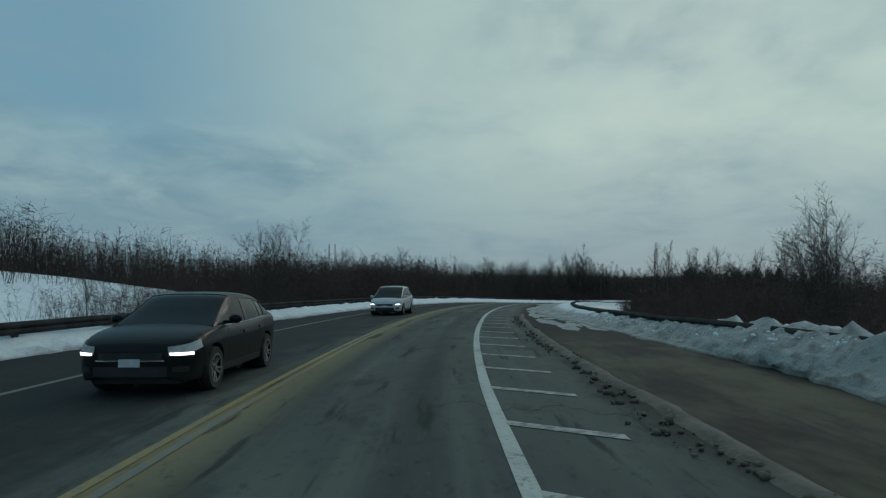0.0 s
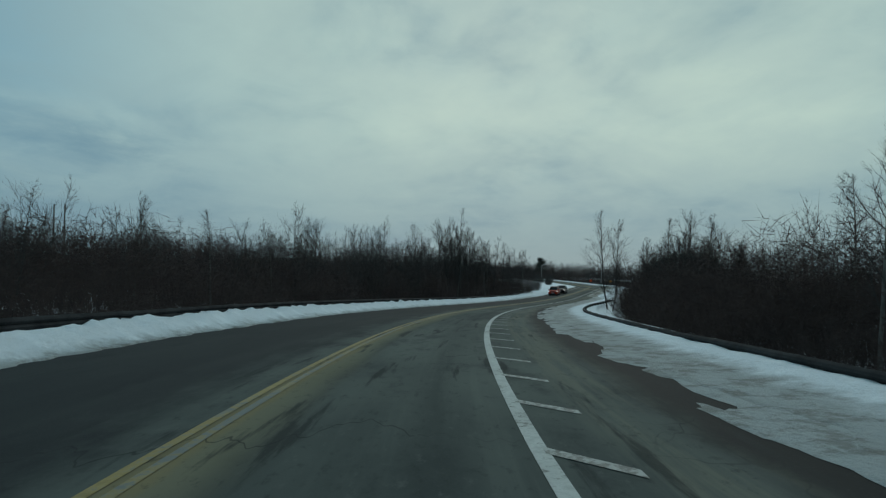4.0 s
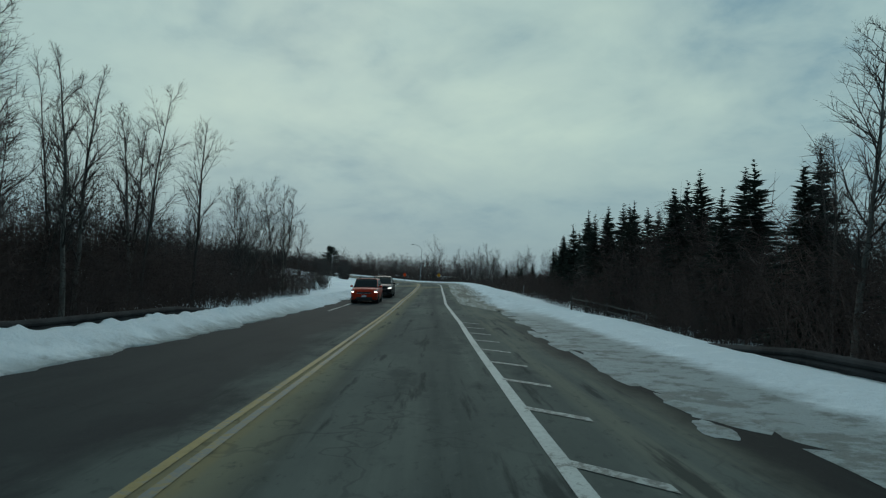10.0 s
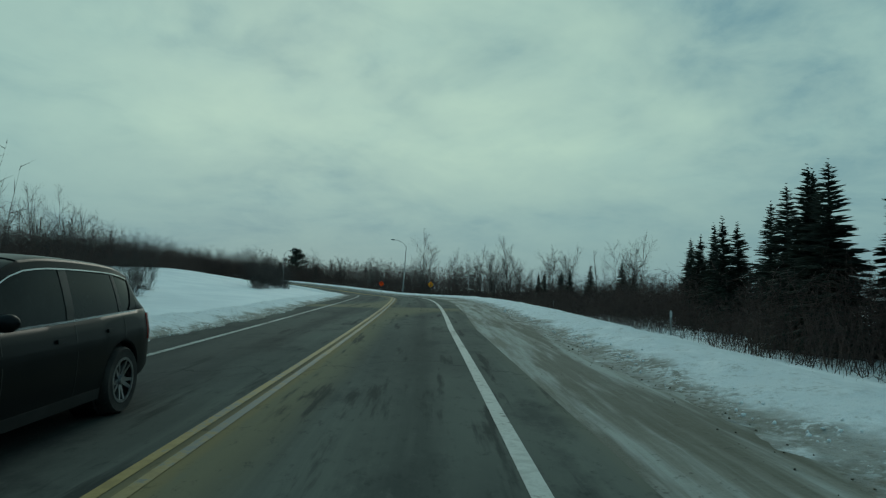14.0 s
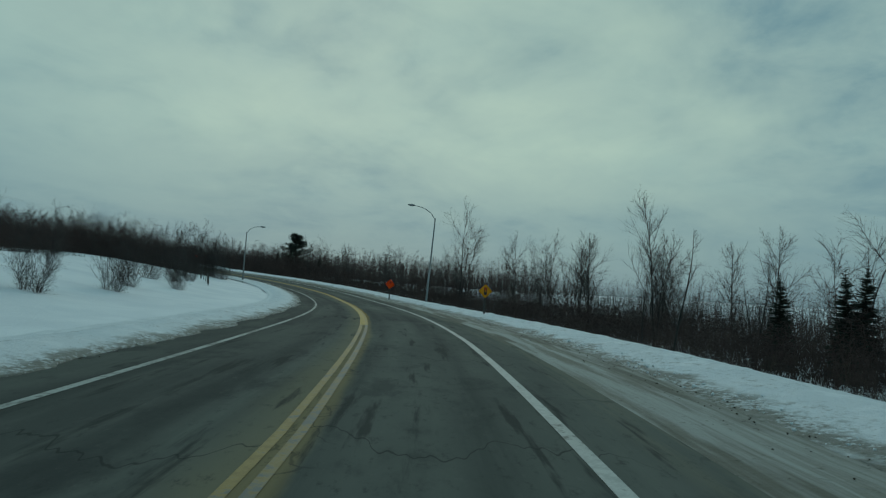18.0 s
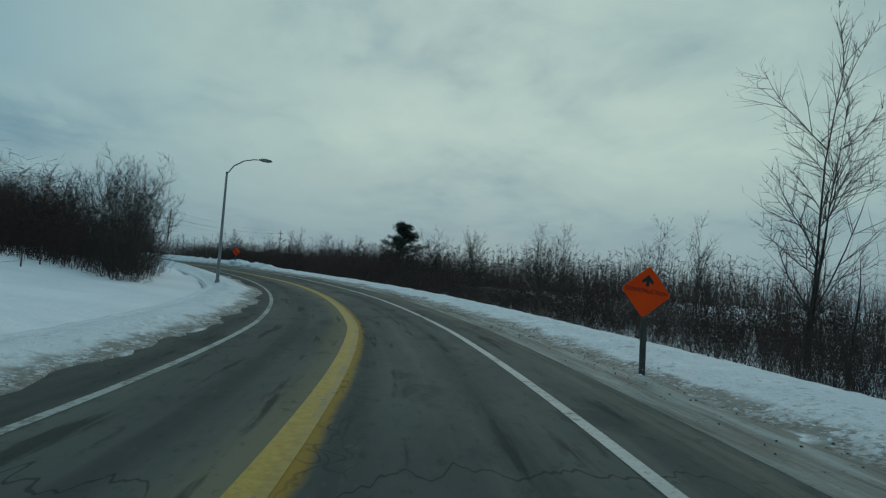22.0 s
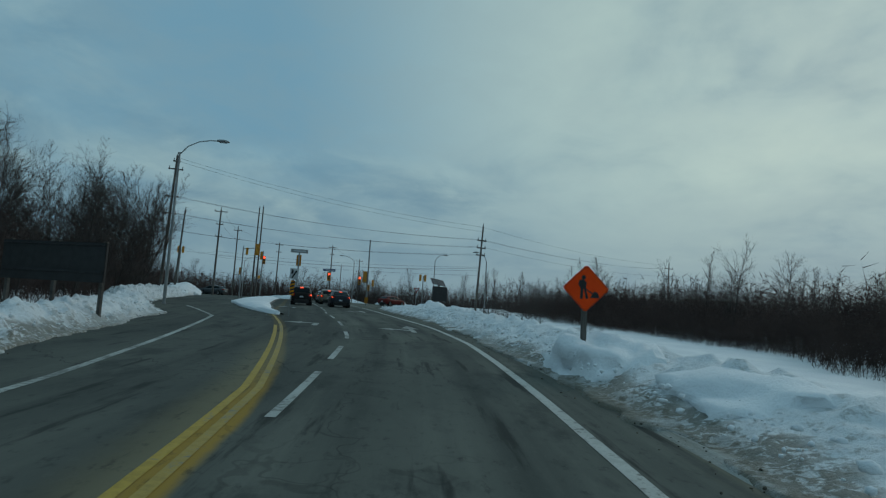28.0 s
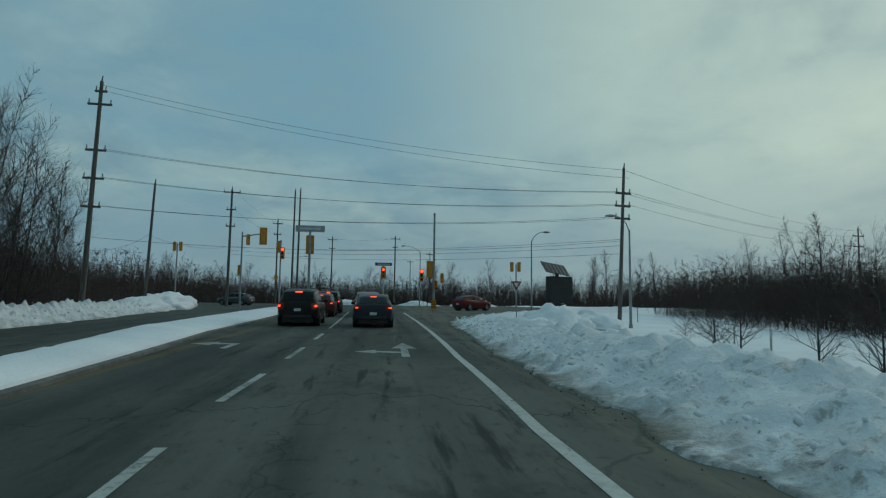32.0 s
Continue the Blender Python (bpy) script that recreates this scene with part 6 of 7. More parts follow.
        fa, fb = rear_axle + r * 1.2 / length, front_axle - r * 1.2 / length
        part("sill", sheet(low_skin, np.linspace(fa, fb, 8), (0.235, 0.30, 0.345), 0.006), BLACK, top)
        # Lamps follow the body's corners.
        z1 = deck(-0.47) - 0.06
        tall = 0.30 if kind in ("boxy", "suv", "compact_van") else 0.17
        on = lit and not oncoming
        tail = part("tail_lamp", sheet(low_skin, np.linspace(-0.4995, -0.445, 8), np.linspace(z1 - tall, z1, 4), 0.008), LENS_OFF, top, "red tail lamp")
        if on:
            part("lit_strip", sheet(low_skin, np.linspace(-0.493, -0.472, 6), (z1 - tall * 0.62, z1 - tall * 0.32), 0.012), LENS_RED, tail, "lit red lamp")
        zf = deck(0.465) - 0.055
        head = part("head_lamp", sheet(low_skin, np.linspace(0.405, 0.494, 12), lambda f, zf=zf: np.linspace(zf - 0.02 - 0.10 * (f - 0.40) / 0.095, zf + 0.10 - 0.09 * (f - 0.40) / 0.095, 4), 0.006), HEAD_OFF, top, "slanted clear head lamp")
        if oncoming and lit:
            part("running_light", sheet(low_skin, np.linspace(0.452, 0.493, 8), lambda f, zf=zf: (zf - 0.115, zf - 0.08), 0.012), HEAD_ON, head, "lit white running light")
        part("fog_recess", sheet(low_skin, np.linspace(0.462, 0.492, 5), (0.36, 0.44), 0.005), BLACK, top)

    def nose(x, z, end):
        """The front or rear face at half width x: the station where the flank is that wide."""
        lo, hi = (0.40, 0.5) if end > 0 else (-0.40, -0.5)
        for _ in range(22):
            m = (lo + hi) / 2
            if flank(m, z) > abs(x):
                lo = m
            else:
                hi = m
        return (x, (lo + hi) / 2 * length + end * 0.003, z)

    def front(x, z):
        return nose(x, z, 1)

    def rear(x, z):
        return nose(x, z, -1)

    zn = deck(0.49)
    part("grille", sheet(front, np.linspace(-w * 0.50, w * 0.50, 13), (zn - 0.15, zn - 0.10, zn - 0.05), 0.006), BLACK, top, "black upper grille")
    part("grille_bar", sheet(front, np.linspace(-w * 0.54, w * 0.54, 13), (zn - 0.165, zn - 0.145), 0.016), CHROME, top, "bright grille bar")
    part("lower_grille", sheet(front, np.linspace(-w * 0.58, w * 0.58, 13), (0.30, 0.36, 0.44), 0.006), BLACK, top, "black lower grille")
    part("number_plate", sheet(front, np.linspace(-0.15, 0.15, 3), (0.44, 0.55), 0.020), PLATE, top, "plain pale plate")
    zr = deck(-0.49)
    part("number_plate", sheet(rear, np.linspace(-0.15, 0.15, 3), (zr - 0.36, zr - 0.24), 0.014), PLATE, top, "plain pale plate")
    part("bumper_insert", sheet(rear, np.linspace(-w * 0.66, w * 0.66, 13), (0.40, 0.46, 0.52), 0.008), BLACK, top)
    part("tailgate_gap", sheet(rear, np.linspace(-w * 0.62, w * 0.62, 13), (zr - 0.415, zr - 0.405), 0.004), BLACK, top)
    part("brake_lamp", sheet(both, np.linspace(r0 - 0.012, r0 + 0.002, 3), np.linspace(1.92, 2.08, 5), 0.018), LENS_RED if (lit and not oncoming) else LENS_OFF, top)
    part("underbody", box(bmesh.new(), -w * 0.74, w * 0.74, -length * 0.455, length * 0.45, 0.17, 0.42, 0.03), BLACK, top)
    zroof = roof_z(-0.1)
    if roof_rack:
        for side in (1, -1):
            part("roof_rail", rod(bmesh.new(), (side * 0.55, r0 * length + 0.1, roof_z(r0 + 0.03) + 0.05), (side * 0.55, r1 * length - 0.1, zroof + 0.05), 0.02, 0.02, 8), BLACK, top)
        for y in (-0.9, 0.0):
            part("cross_bar", box(bmesh.new(), -0.62, 0.62, y - 0.05, y + 0.05, zroof + 0.07, zroof + 0.12, 0.015), CHROME, top, "bright roof rack bar")
            for x in (-0.55, 0.55):
                part("rack_foot", box(bmesh.new(), x - 0.05, x + 0.05, y - 0.06, y + 0.06, zroof - 0.03, zroof + 0.075, 0.01), BLACK, top)
    a, b = spot(s - 1.5, d), spot(s + 1.5, d)
    tilt = math.degrees(math.atan2(b.z - a.z, 3.0)) * (-1 if oncoming else 1)
    top.matrix_world = Matrix.Translation(spot(s, d, 0.006 + h)) @ pose(0, 0, 0, tilt if not turn else 0, 0, heading(s) + (180 if oncoming else 0) + turn)
    return tagged(top, label, "car", group)


car("hatchback", car_paint("charcoal_paint", (0.012, 0.013, 0.0145)), "charcoal hatchback with lit running lights in the oncoming lane", 11.1, -4.25, oncoming=True)
car("compact_van", car_paint("white_paint", (0.50, 0.52, 0.53), 0.0), "salt-stained white compact car in the oncoming lane", 36.4, -4.5, oncoming=True)
car("boxy", car_paint("orange_paint", (0.42, 0.03, 0.010), 0.0), "orange-red boxy car with roof rack in the oncoming lane", 181.9, -4.45, oncoming=True, roof_rack=True)
car("suv", car_paint("black_paint", (0.007, 0.0075, 0.009)), "black sport utility car in the oncoming lane", 190.9, -4.15, oncoming=True)
QUEUE = "cars waiting at the signals"
car("hatchback", car_paint("slate_paint", (0.03, 0.033, 0.042)), "dark slate hatchback waiting in the through lane", 406.8, -0.95, group=QUEUE)
car("suv", car_paint("brown_black_paint", (0.018, 0.015, 0.014)), "dark sport utility car braking in the turn lane", 407.6, -4.3, group=QUEUE)
car("hatchback", car_paint("red_brown_paint", (0.10, 0.025, 0.02)), "reddish hatchback braking in the turn lane", 419.2, -4.3, group=QUEUE)
car("suv", car_paint("black_paint", (0.007, 0.0075, 0.009)), "black sport utility car waiting in the turn lane", 426.6, -4.3, group=QUEUE)
car("compact_van", car_paint("beige_paint", (0.20, 0.18, 0.14), 0.2), "beige van waiting in the through lane", 419.5, -1.3, group=QUEUE)
car("hatchback", car_paint("silver_paint", (0.25, 0.26, 0.27), 0.4), "silver car waiting in the through lane", 429.0, -1.3, group=QUEUE)
car("hatchback", car_paint("dark_red_paint", (0.14, 0.02, 0.018)), "dark red car in the right-turn channel", 439.0, 8.9, turn=-48, lit=False)
car("hatchback", car_paint("charcoal_paint", (0.018, 0.019, 0.021)), "dark car on the side road", 452.0, -24.5, turn=70, lit=False)
car("hatchback", car_paint("grey_paint", (0.09, 0.095, 0.1), 0.3), "grey car on the side road", 456.0, -17.5, turn=68, lit=False)


# ---------------------------------------------------------------- signs
def plate_shape(bm, pts, thick, y=0.0):
    """A flat plate in the xz plane, facing -y."""
    f = bm.faces.new([bm.verts.new((x, y, z)) for x, z in pts])
    bm.normal_update()
    if f.normal.y > 0:
        f.normal_flip()
    r = bmesh.ops.extrude_face_region(bm, geom=[f])
    bmesh.ops.translate(bm, vec=(0, thick, 0), verts=[v for v in r["geom"] if isinstance(v, bmesh.types.BMVert)])
    bmesh.ops.recalc_face_normals(bm, faces=bm.faces)
    return bm


def diamond(k, z):
    c = 0.06 * k
    return [(-k + c, z - c), (-k + c, z + c), (-c, z + k - c), (c, z + k - c), (k - c, z + c), (k - c, z - c), (c, z - k + c), (-c, z - k + c)]


def sign_post(name, s, d, turn=0.0, lean=(0, 0), drop=0.0):
    top = new(name)
    top.matrix_world = Matrix.Translation(land(s, d) - Vector((0, 0, drop))) @ pose(0, 0, 0, lean[0], lean[1], heading(s) + turn)
    return top


def digger_symbol(top, k, z, y):
    """Road-works figure: a bent form with a shovel and a heap."""
    bm = bmesh.new()
    bmesh.ops.create_circle(bm, cap_ends=True, segments=14, radius=0.10 * k, matrix=Matrix.Translation((-0.12 * k, y, z + 0.52 * k)) @ pose(0, 0, 0, 90, 0, 0))
    polys = [[(-0.30, 0.40), (-0.12, 0.44), (0.02, 0.30), (-0.02, 0.0), (-0.24, 0.02), (-0.36, 0.22)],
             [(-0.24, 0.02), (-0.12, 0.02), (-0.14, -0.42), (-0.26, -0.42)], [(-0.10, 0.02), (0.0, 0.02), (0.12, -0.40), (0.0, -0.42)],
             [(-0.36, 0.20), (0.30, -0.22), (0.32, -0.17), (-0.34, 0.26)], [(0.20, -0.36), (0.62, -0.36), (0.52, -0.12), (0.36, -0.08)]]
    for p in polys:
        bm.faces.new([bm.verts.new((x * k, y, z + q * k)) for x, q in p])
    bmesh.ops.recalc_face_normals(bm, faces=bm.faces)
    part("symbol", bm, SIGN_BLACK, top, "black road-works symbol")


def works_sign(s, d, z, k, turn, label, post=WOOD_POLE):
    top = sign_post("road_works_sign", s, d, turn)
    part("post", box(bmesh.new(), -0.05, 0.05, 0.02, 0.12, -0.6, z + 0.25 * k, 0.006), post, top, "weathered timber post")
    panel = part("panel", plate_shape(bmesh.new(), diamond(k, z), 0.012), ORANGE, top, "bright orange diamond panel")
    bm = bmesh.new()
    edge, inner = diamond(k * 0.965, z), diamond(k * 0.945, z)
    a = [bm.verts.new((x, -0.004, q)) for x, q in edge]
    b = [bm.verts.new((x, -0.004, q)) for x, q in inner]
    for i in range(len(a)):
        j = (i + 1) % len(a)
        bm.faces.new((a[i], a[j], b[j], b[i]))
    part("border", bm, SIGN_BLACK, top)
    digger_symbol(top, k * 0.95, z - 0.02, -0.006)
    return tagged(top, label, "road sign", "road-works signs")


works_sign(361.2, 3.6, 1.74, 0.49, 0, "orange diamond road-works sign on a timber post in snow")


def construction_sign():
    """Orange diamond with a black arrow over one word, leaning on its post."""
    top = new("construction_sign")
    top.matrix_world = Matrix.Translation(spot(293.0, 4.65)) @ pose(0, 0, 0, 0, 0, heading(291))
    part("post", box(bmesh.new(), -0.045, 0.045, 0.02, 0.11, -0.6, 1.6, 0.006), RAIL_POST, top, "weathered timber post")
    panel = part("panel", plate_shape(bmesh.new(), diamond(0.48, 0.0), 0.012), ORANGE, top, "bright orange diamond panel")
    panel.matrix_local = pose(0, 0, 1.56, 0, 7, 0)
    bm = bmesh.new()
    bm.faces.new([bm.verts.new((x, -0.005, z)) for x, z in ((-0.03, 0.10), (0.03, 0.10), (0.03, 0.19), (0.10, 0.15), (0.12, 0.19), (0.0, 0.32), (-0.12, 0.19), (-0.10, 0.15), (-0.03, 0.19))])
    bm.normal_update()
    bmesh.ops.recalc_face_normals(bm, faces=bm.faces)
    part("symbol", bm, SIGN_BLACK, panel, "black upward arrow")
    text = bpy.data.curves.new("lettering", "FONT")
    text.body, text.size, text.align_x, text.extrude = "CONSTRUCTION", 0.105, "CENTER", 0.001
    text.materials.append(SIGN_BLACK)
    ob = new("lettering", text)
    ob.parent = panel
    ob.matrix_local = pose(0, -0.006, -0.02, 90, 0, 0)
    ob["label"] = "black word CONSTRUCTION"
    tagged(top, "orange diamond sign reading CONSTRUCTION beside the snowy verge", "road sign", "road-works signs")


construction_sign()


def signal_ahead_sign():
    top = sign_post("signal_ahead_sign", 268.5, 6.25, 0, drop=0.8)
    part("post", box(bmesh.new(), -0.05, 0.05, 0.02, 0.12, -0.6, 2.3, 0.006), RAIL_POST, top)
    part("panel", plate_shape(bmesh.new(), diamond(0.42, 2.35), 0.012), AMBER_SIGN, top, "amber yellow diamond panel")
    part("symbol", box(bmesh.new(), -0.09, 0.09, -0.008, -0.003, 2.13, 2.57), SIGN_BLACK, top, "black signal symbol")
    for z, mat in ((2.48, ORANGE), (2.35, AMBER_SIGN), (2.22, SIGNAL_OFF)):
        bm = bmesh.new()
        bmesh.ops.create_circle(bm, cap_ends=True, segments=14, radius=0.05, matrix=Matrix.Translation((0, -0.012, z)) @ pose(0, 0, 0, 90, 0, 0))
        part("symbol_light", bm, mat, top)
    tagged(top, "amber diamond traffic-signal warning sign beside brush", "road sign")


signal_ahead_sign()


def island_sign():
    top = sign_post("island_sign", 379.8, -4.45, 0, (0, 3))
    top.matrix_world = Matrix.Translation(spot(379.8, -4.45, 0.35)) @ pose(0, 0, 0, 0, 3, heading(380)) @ Matrix.Diagonal((0.68, 0.68, 0.68, 1))
    part("post", rod(bmesh.new(), (0, 0.03, -0.5), (0, 0.03, 2.75), 0.028, 0.028, 8), POLE_STEEL, top)
    part("panel", plate_shape(bmesh.new(), [(-0.3, 2.1), (0.3, 2.1), (0.3, 2.85), (-0.3, 2.85)], 0.01), SIGN_WHITE, top, "white rectangular panel")
    bm = bmesh.new()
    for poly in ([(-0.2, 2.45), (-0.06, 2.45), (-0.06, 2.75), (-0.13, 2.78), (-0.2, 2.75)], [(-0.16, 2.16), (-0.06, 2.16), (0.02, 2.35), (-0.07, 2.38)], [(-0.07, 2.36), (0.02, 2.33), (0.14, 2.56), (0.05, 2.6)], [(0.0, 2.58), (0.2, 2.54), (0.18, 2.76)]):
        bm.faces.new([bm.verts.new((x, -0.005, z)) for x, z in poly])
    part("symbol", bm, SIGN_BLACK, top, "black arrow passing an island")
    part("hazard_board", plate_shape(bmesh.new(), [(-0.15, 0.95), (0.15, 0.95), (0.15, 1.98), (-0.15, 1.98)], 0.01), AMBER_SIGN, top, "amber board with black slanted stripes")
    bm = bmesh.new()
    for k in range(4):
        z = 0.98 + 0.25 * k
        bm.faces.new([bm.verts.new((x, -0.005, q)) for x, q in ((-0.15, z + 0.12), (-0.15, z), (0.15, z + 0.12), (0.15, z + 0.24) if z + 0.24 < 1.98 else (0.15, 1.97))])
    part("stripes", bm, SIGN_BLACK, top)
    tagged(top, "white arrow sign with striped hazard board on the snowy island", "road sign")


island_sign()


def message_board():
    """The dark back of a wide roadside board on three posts."""
    top = new("roadside_board")
    a, b = land(368.8, -11.9), land(367.6, -8.5)
    m = (a + b) / 2
    yaw = math.degrees(math.atan2(b.y - a.y, b.x - a.x))
    half = (b - a).length / 2
    top.matrix_world = Matrix.Translation((m.x, m.y, float(np.interp(367, STEP, LINE[:, 2])))) @ pose(0, 0, 0, 0, 0, yaw)
    part("panel", box(bmesh.new(), -half, half, -0.05, 0.05, 1.2, 2.35, 0.015), SIGN_BLACK, top, "matt black board seen from the unlit side")
    for x in (-half + 0.15, 0.0, half - 0.15):
        part("post", box(bmesh.new(), x - 0.05, x + 0.05, 0.05, 0.15, -1.0, 2.4, 0.006), RAIL_POST, top)
    for z in (1.5, 2.3):
        part("brace", box(bmesh.new(), -half + 0.05, half - 0.05, -0.09, -0.05, z - 0.03, z + 0.03), BLACK, top)
    tagged(top, "wide black roadside board on timber posts in snow", "sign board")


message_board()


# ---------------------------------------------------------------- lamps, poles and wires
def bent_tube(pts, r0, r1, sides=10):
    bm = bmesh.new()
    n = len(pts)
    for k in range(n - 1):
        ra, rb = r0 + (r1 - r0) * k / (n - 1), r0 + (r1 - r0) * (k + 1) / (n - 1)
        rod(bm, pts[k], pts[k + 1], ra, rb, sides)
    return bm


def street_lamp(s, d, h, reach, side, label, lean=0.0, turn=0.0, steel=True):
    top = new("street_lamp")
    base = land(s, d)
    ground_z = float(np.interp(s, STEP, LINE[:, 2])) - base.z
    top.matrix_world = Matrix.Translation(base) @ pose(0, 0, 0, 0, lean, heading(s) + turn)
    hh = h + ground_z
    part("pole", rod(bmesh.new(), (0, 0, -0.8), (0, 0, hh), 0.10, 0.055, 12), POLE_STEEL, top, "tapered grey pole")
    part("base_collar", rod(bmesh.new(), (0, 0, -0.1), (0, 0, 0.25), 0.14, 0.12, 12), POLE_STEEL, top)
    pts = [(0, 0, hh - 0.15), (side * reach * 0.2, 0, hh + 0.38), (side * reach * 0.5, 0, hh + 0.72), (side * reach * 0.8, 0, hh + 0.86), (side * reach, 0, hh + 0.88)]
    part("arm", bent_tube(pts, 0.035, 0.03, 8), POLE_STEEL, top, "curved bracket arm")
    bm = bmesh.new()
    x = side * reach
    rings = []
    for f, wy, zt, zb in ((-0.05, 0.05, 0.05, -0.03), (0.1, 0.11, 0.09, -0.05), (0.35, 0.15, 0.10, -0.06), (0.6, 0.12, 0.06, -0.05), (0.68, 0.05, 0.0, -0.03)):
        rings.append([(x + side * f, y, hh + 0.88 + z) for y, z in ((-wy, 0), (-wy * 0.6, zt), (wy * 0.6, zt), (wy, 0), (wy * 0.6, zb), (-wy * 0.6, zb))])
    loft(bm, rings, close=True)
    head = part("lamp_head", bm, POLE_STEEL, top, "grey cobra-head lamp, unlit")
    part("lens", box(bmesh.new(), x + side * 0.15 - 0.02, x + side * 0.5 + 0.02, -0.09, 0.09, hh + 0.80, hh + 0.83, 0.01), SIGN_BACK, head)
    return tagged(top, label, "street lamp", "street lamps")


street_lamp(287.0, 6.6, 7.85, 2.0, -1, "grey street lamp with curved arm on the snowy verge", lean=3.0)
street_lamp(319.3, -5.85, 6.3, 1.7, 1, "grey street lamp with curved arm on the inside of the bend", lean=0.5)
street_lamp(386.5, -11.7, 8.7, 2.0, 1, "grey street lamp with curved arm beside the thicket")
street_lamp(416.7, 15.9, 6.0, 1.0, -1, "grey street lamp beside the utility pole")
street_lamp(437.5, 14.6, 7.0, 1.2, 1, "grey street lamp beyond the turn channel")
street_lamp(470.0, 6.0, 8.0, 2.2, -1, "grey street lamp beyond the crossing")
street_lamp(496.0, -16.0, 8.0, 2.2, 1, "grey street lamp beyond the crossing")


def utility_pole(s, d, h, arms, label, r=0.15, lean=(0, 0), turn=0.0):
    """A timber pole; arms: heights below the top that carry a crossarm with insulators."""
    top = new("utility_pole")
    base = land(s, d)
    hh = h + float(np.interp(s, STEP, LINE[:, 2])) - base.z
    top.matrix_world = Matrix.Translation(base) @ pose(0, 0, 0, lean[0], lean[1], heading(s) + turn)
    part("pole", rod(bmesh.new(), (0, 0, -0.8), (0, 0, hh), r, r * 0.6, 12), WOOD_POLE, top, "weathered timber pole")
    part("pole_cap", rod(bmesh.new(), (0, 0, hh), (0.03, 0, hh + 0.35), 0.05, 0.03, 8), STEEL, top)
    for down, half in arms:
        z = hh - down
        arm = part("crossarm", box(bmesh.new(), -half, half, -0.06, 0.06, z - 0.06, z + 0.06, 0.01), WOOD_POLE, top)
        for x in (-half + 0.08, half - 0.08):
            part("insulator", rod(bmesh.new(), (x, 0, z + 0.05), (x, 0, z + 0.32), 0.055, 0.035, 8), SIGN_BACK, arm)
    tagged(top, label, "utility pole", "utility poles")
    return top, hh, base


POLES = {
    "left": (415.5, -17.8, 14.0, ((0.6, 0.35), (1.4, 0.7), (4.2, 0.6), (5.9, 0.6), (7.6, 0.55)), (0, 1.5)),
    "right": (414.2, 14.1, 9.6, ((1.6, 0.5), (2.4, 0.5), (3.2, 0.5)), (0, 2.5)),
    "beyond_right": (452.0, 62.0, 11.0, ((1.0, 0.8), (2.4, 0.8)), (0, 1)),
    "short_left": (428.0, -18.6, 10.0, (), (0, 2)),
    "tee": (446.0, -16.4, 12.6, ((0.3, 0.9), (2.2, 0.5), (4.0, 0.5)), (0, 0.5)),
    "twin": (466.0, -12.2, 16.0, (), (0, 0.5)),
    "twin_mate": (467.0, -11.6, 16.4, (), (0, 0.5)),
    "far_a": (484.0, -17.0, 14.0, ((0.6, 0.8), (2.4, 0.6)), (0, 0)),
    "far_b": (500.0, -9.0, 13.0, ((0.5, 0.9), (2.2, 0.6)), (0, 0.5)),
    "far_c": (497.0, 3.2, 13.0, ((0.4, 0.9), (2.0, 0.5)), (0, 0)),
    "far_d": (520.0, 12.0, 12.0, ((0.4, 0.9),), (0, 0)),
    "far_e": (545.0, 9.0, 12.0, ((0.4, 0.9),), (0, 0)),
}
TOPS = {}
for key, (s, d, h, arms, lean) in POLES.items():
    ob, hh, base = utility_pole(s, d, h, arms, "tall weathered timber utility pole with wires near the crossing", 0.17 if h > 12 else 0.14, lean)
    TOPS[key] = (ob.matrix_world.copy(), hh)


def wire(name_a, down_a, name_b, down_b, x=0.0, sag=0.9, r=0.010):
    (ma, ha), (mb, hb) = TOPS[name_a], TOPS[name_b]
    a, b = ma @ Vector((x, 0, ha - down_a)), mb @ Vector((x, 0, hb - down_b))
    pts = []
    for k in range(17):
        t = k / 16
        p = a.lerp(b, t)
        p.z -= sag * 4 * t * (1 - t)
        pts.append(p)
    across = (b - a).cross(Vector((0, 0, 1))).normalized()
    rows = [[q + across * (r * math.cos(k * 1.2566)) + Vector((0, 0, r * math.sin(k * 1.2566))) for k in range(6)] for q in pts]
    ob = new("overhead_wire", mesh_from("overhead_wire", [tuple(v) for row in rows for v in row], grid_faces(len(pts), 6), WIRE))
    tagged(ob, "black overhead wire strung between timber poles", "wire", "overhead wires")


for down_a, down_b, x in ((0.2, 0.1, 0.0), (0.6, 0.6, 0.4), (4.1, 1.5, -0.4), (4.1, 1.5, 0.4), (5.8, 2.3, -0.4), (5.8, 2.3, 0.4), (7.5, 3.1, -0.4), (7.5, 3.1, 0.4), (9.4, 4.6, 0.0)):
    wire("left", down_a, "right", down_b, x, 0.7)
for down_a, down_b, x in ((0.1, 0.3, 0.0), (1.5, 1.0, -0.4), (1.5, 1.0, 0.4), (2.3, 2.3, 0.4)):
    wire("right", down_a, "beyond_right", down_b, x, 0.8)
for down_a, down_b in ((6.2, 4.5), (6.6, 4.9), (7.0, 5.4)):
    wire("tee", down_a, "right", down_b, 0.0, 0.5)
wire("short_left", 4.2, "tee", 6.2, 0.0, 0.5)
wire("left", 10.2, "short_left", 4.0, 0.0, 0.4)
for down_a, down_b in ((0.2, 0.5), (2.2, 2.3)):
    wire("tee", down_a, "far_a", down_b, 0.4, 0.6)
wire("far_a", 0.4, "far_b", 0.3, 0.4, 0.4)
wire("far_b", 0.3, "far_c", 0.2, 0.4, 0.4)
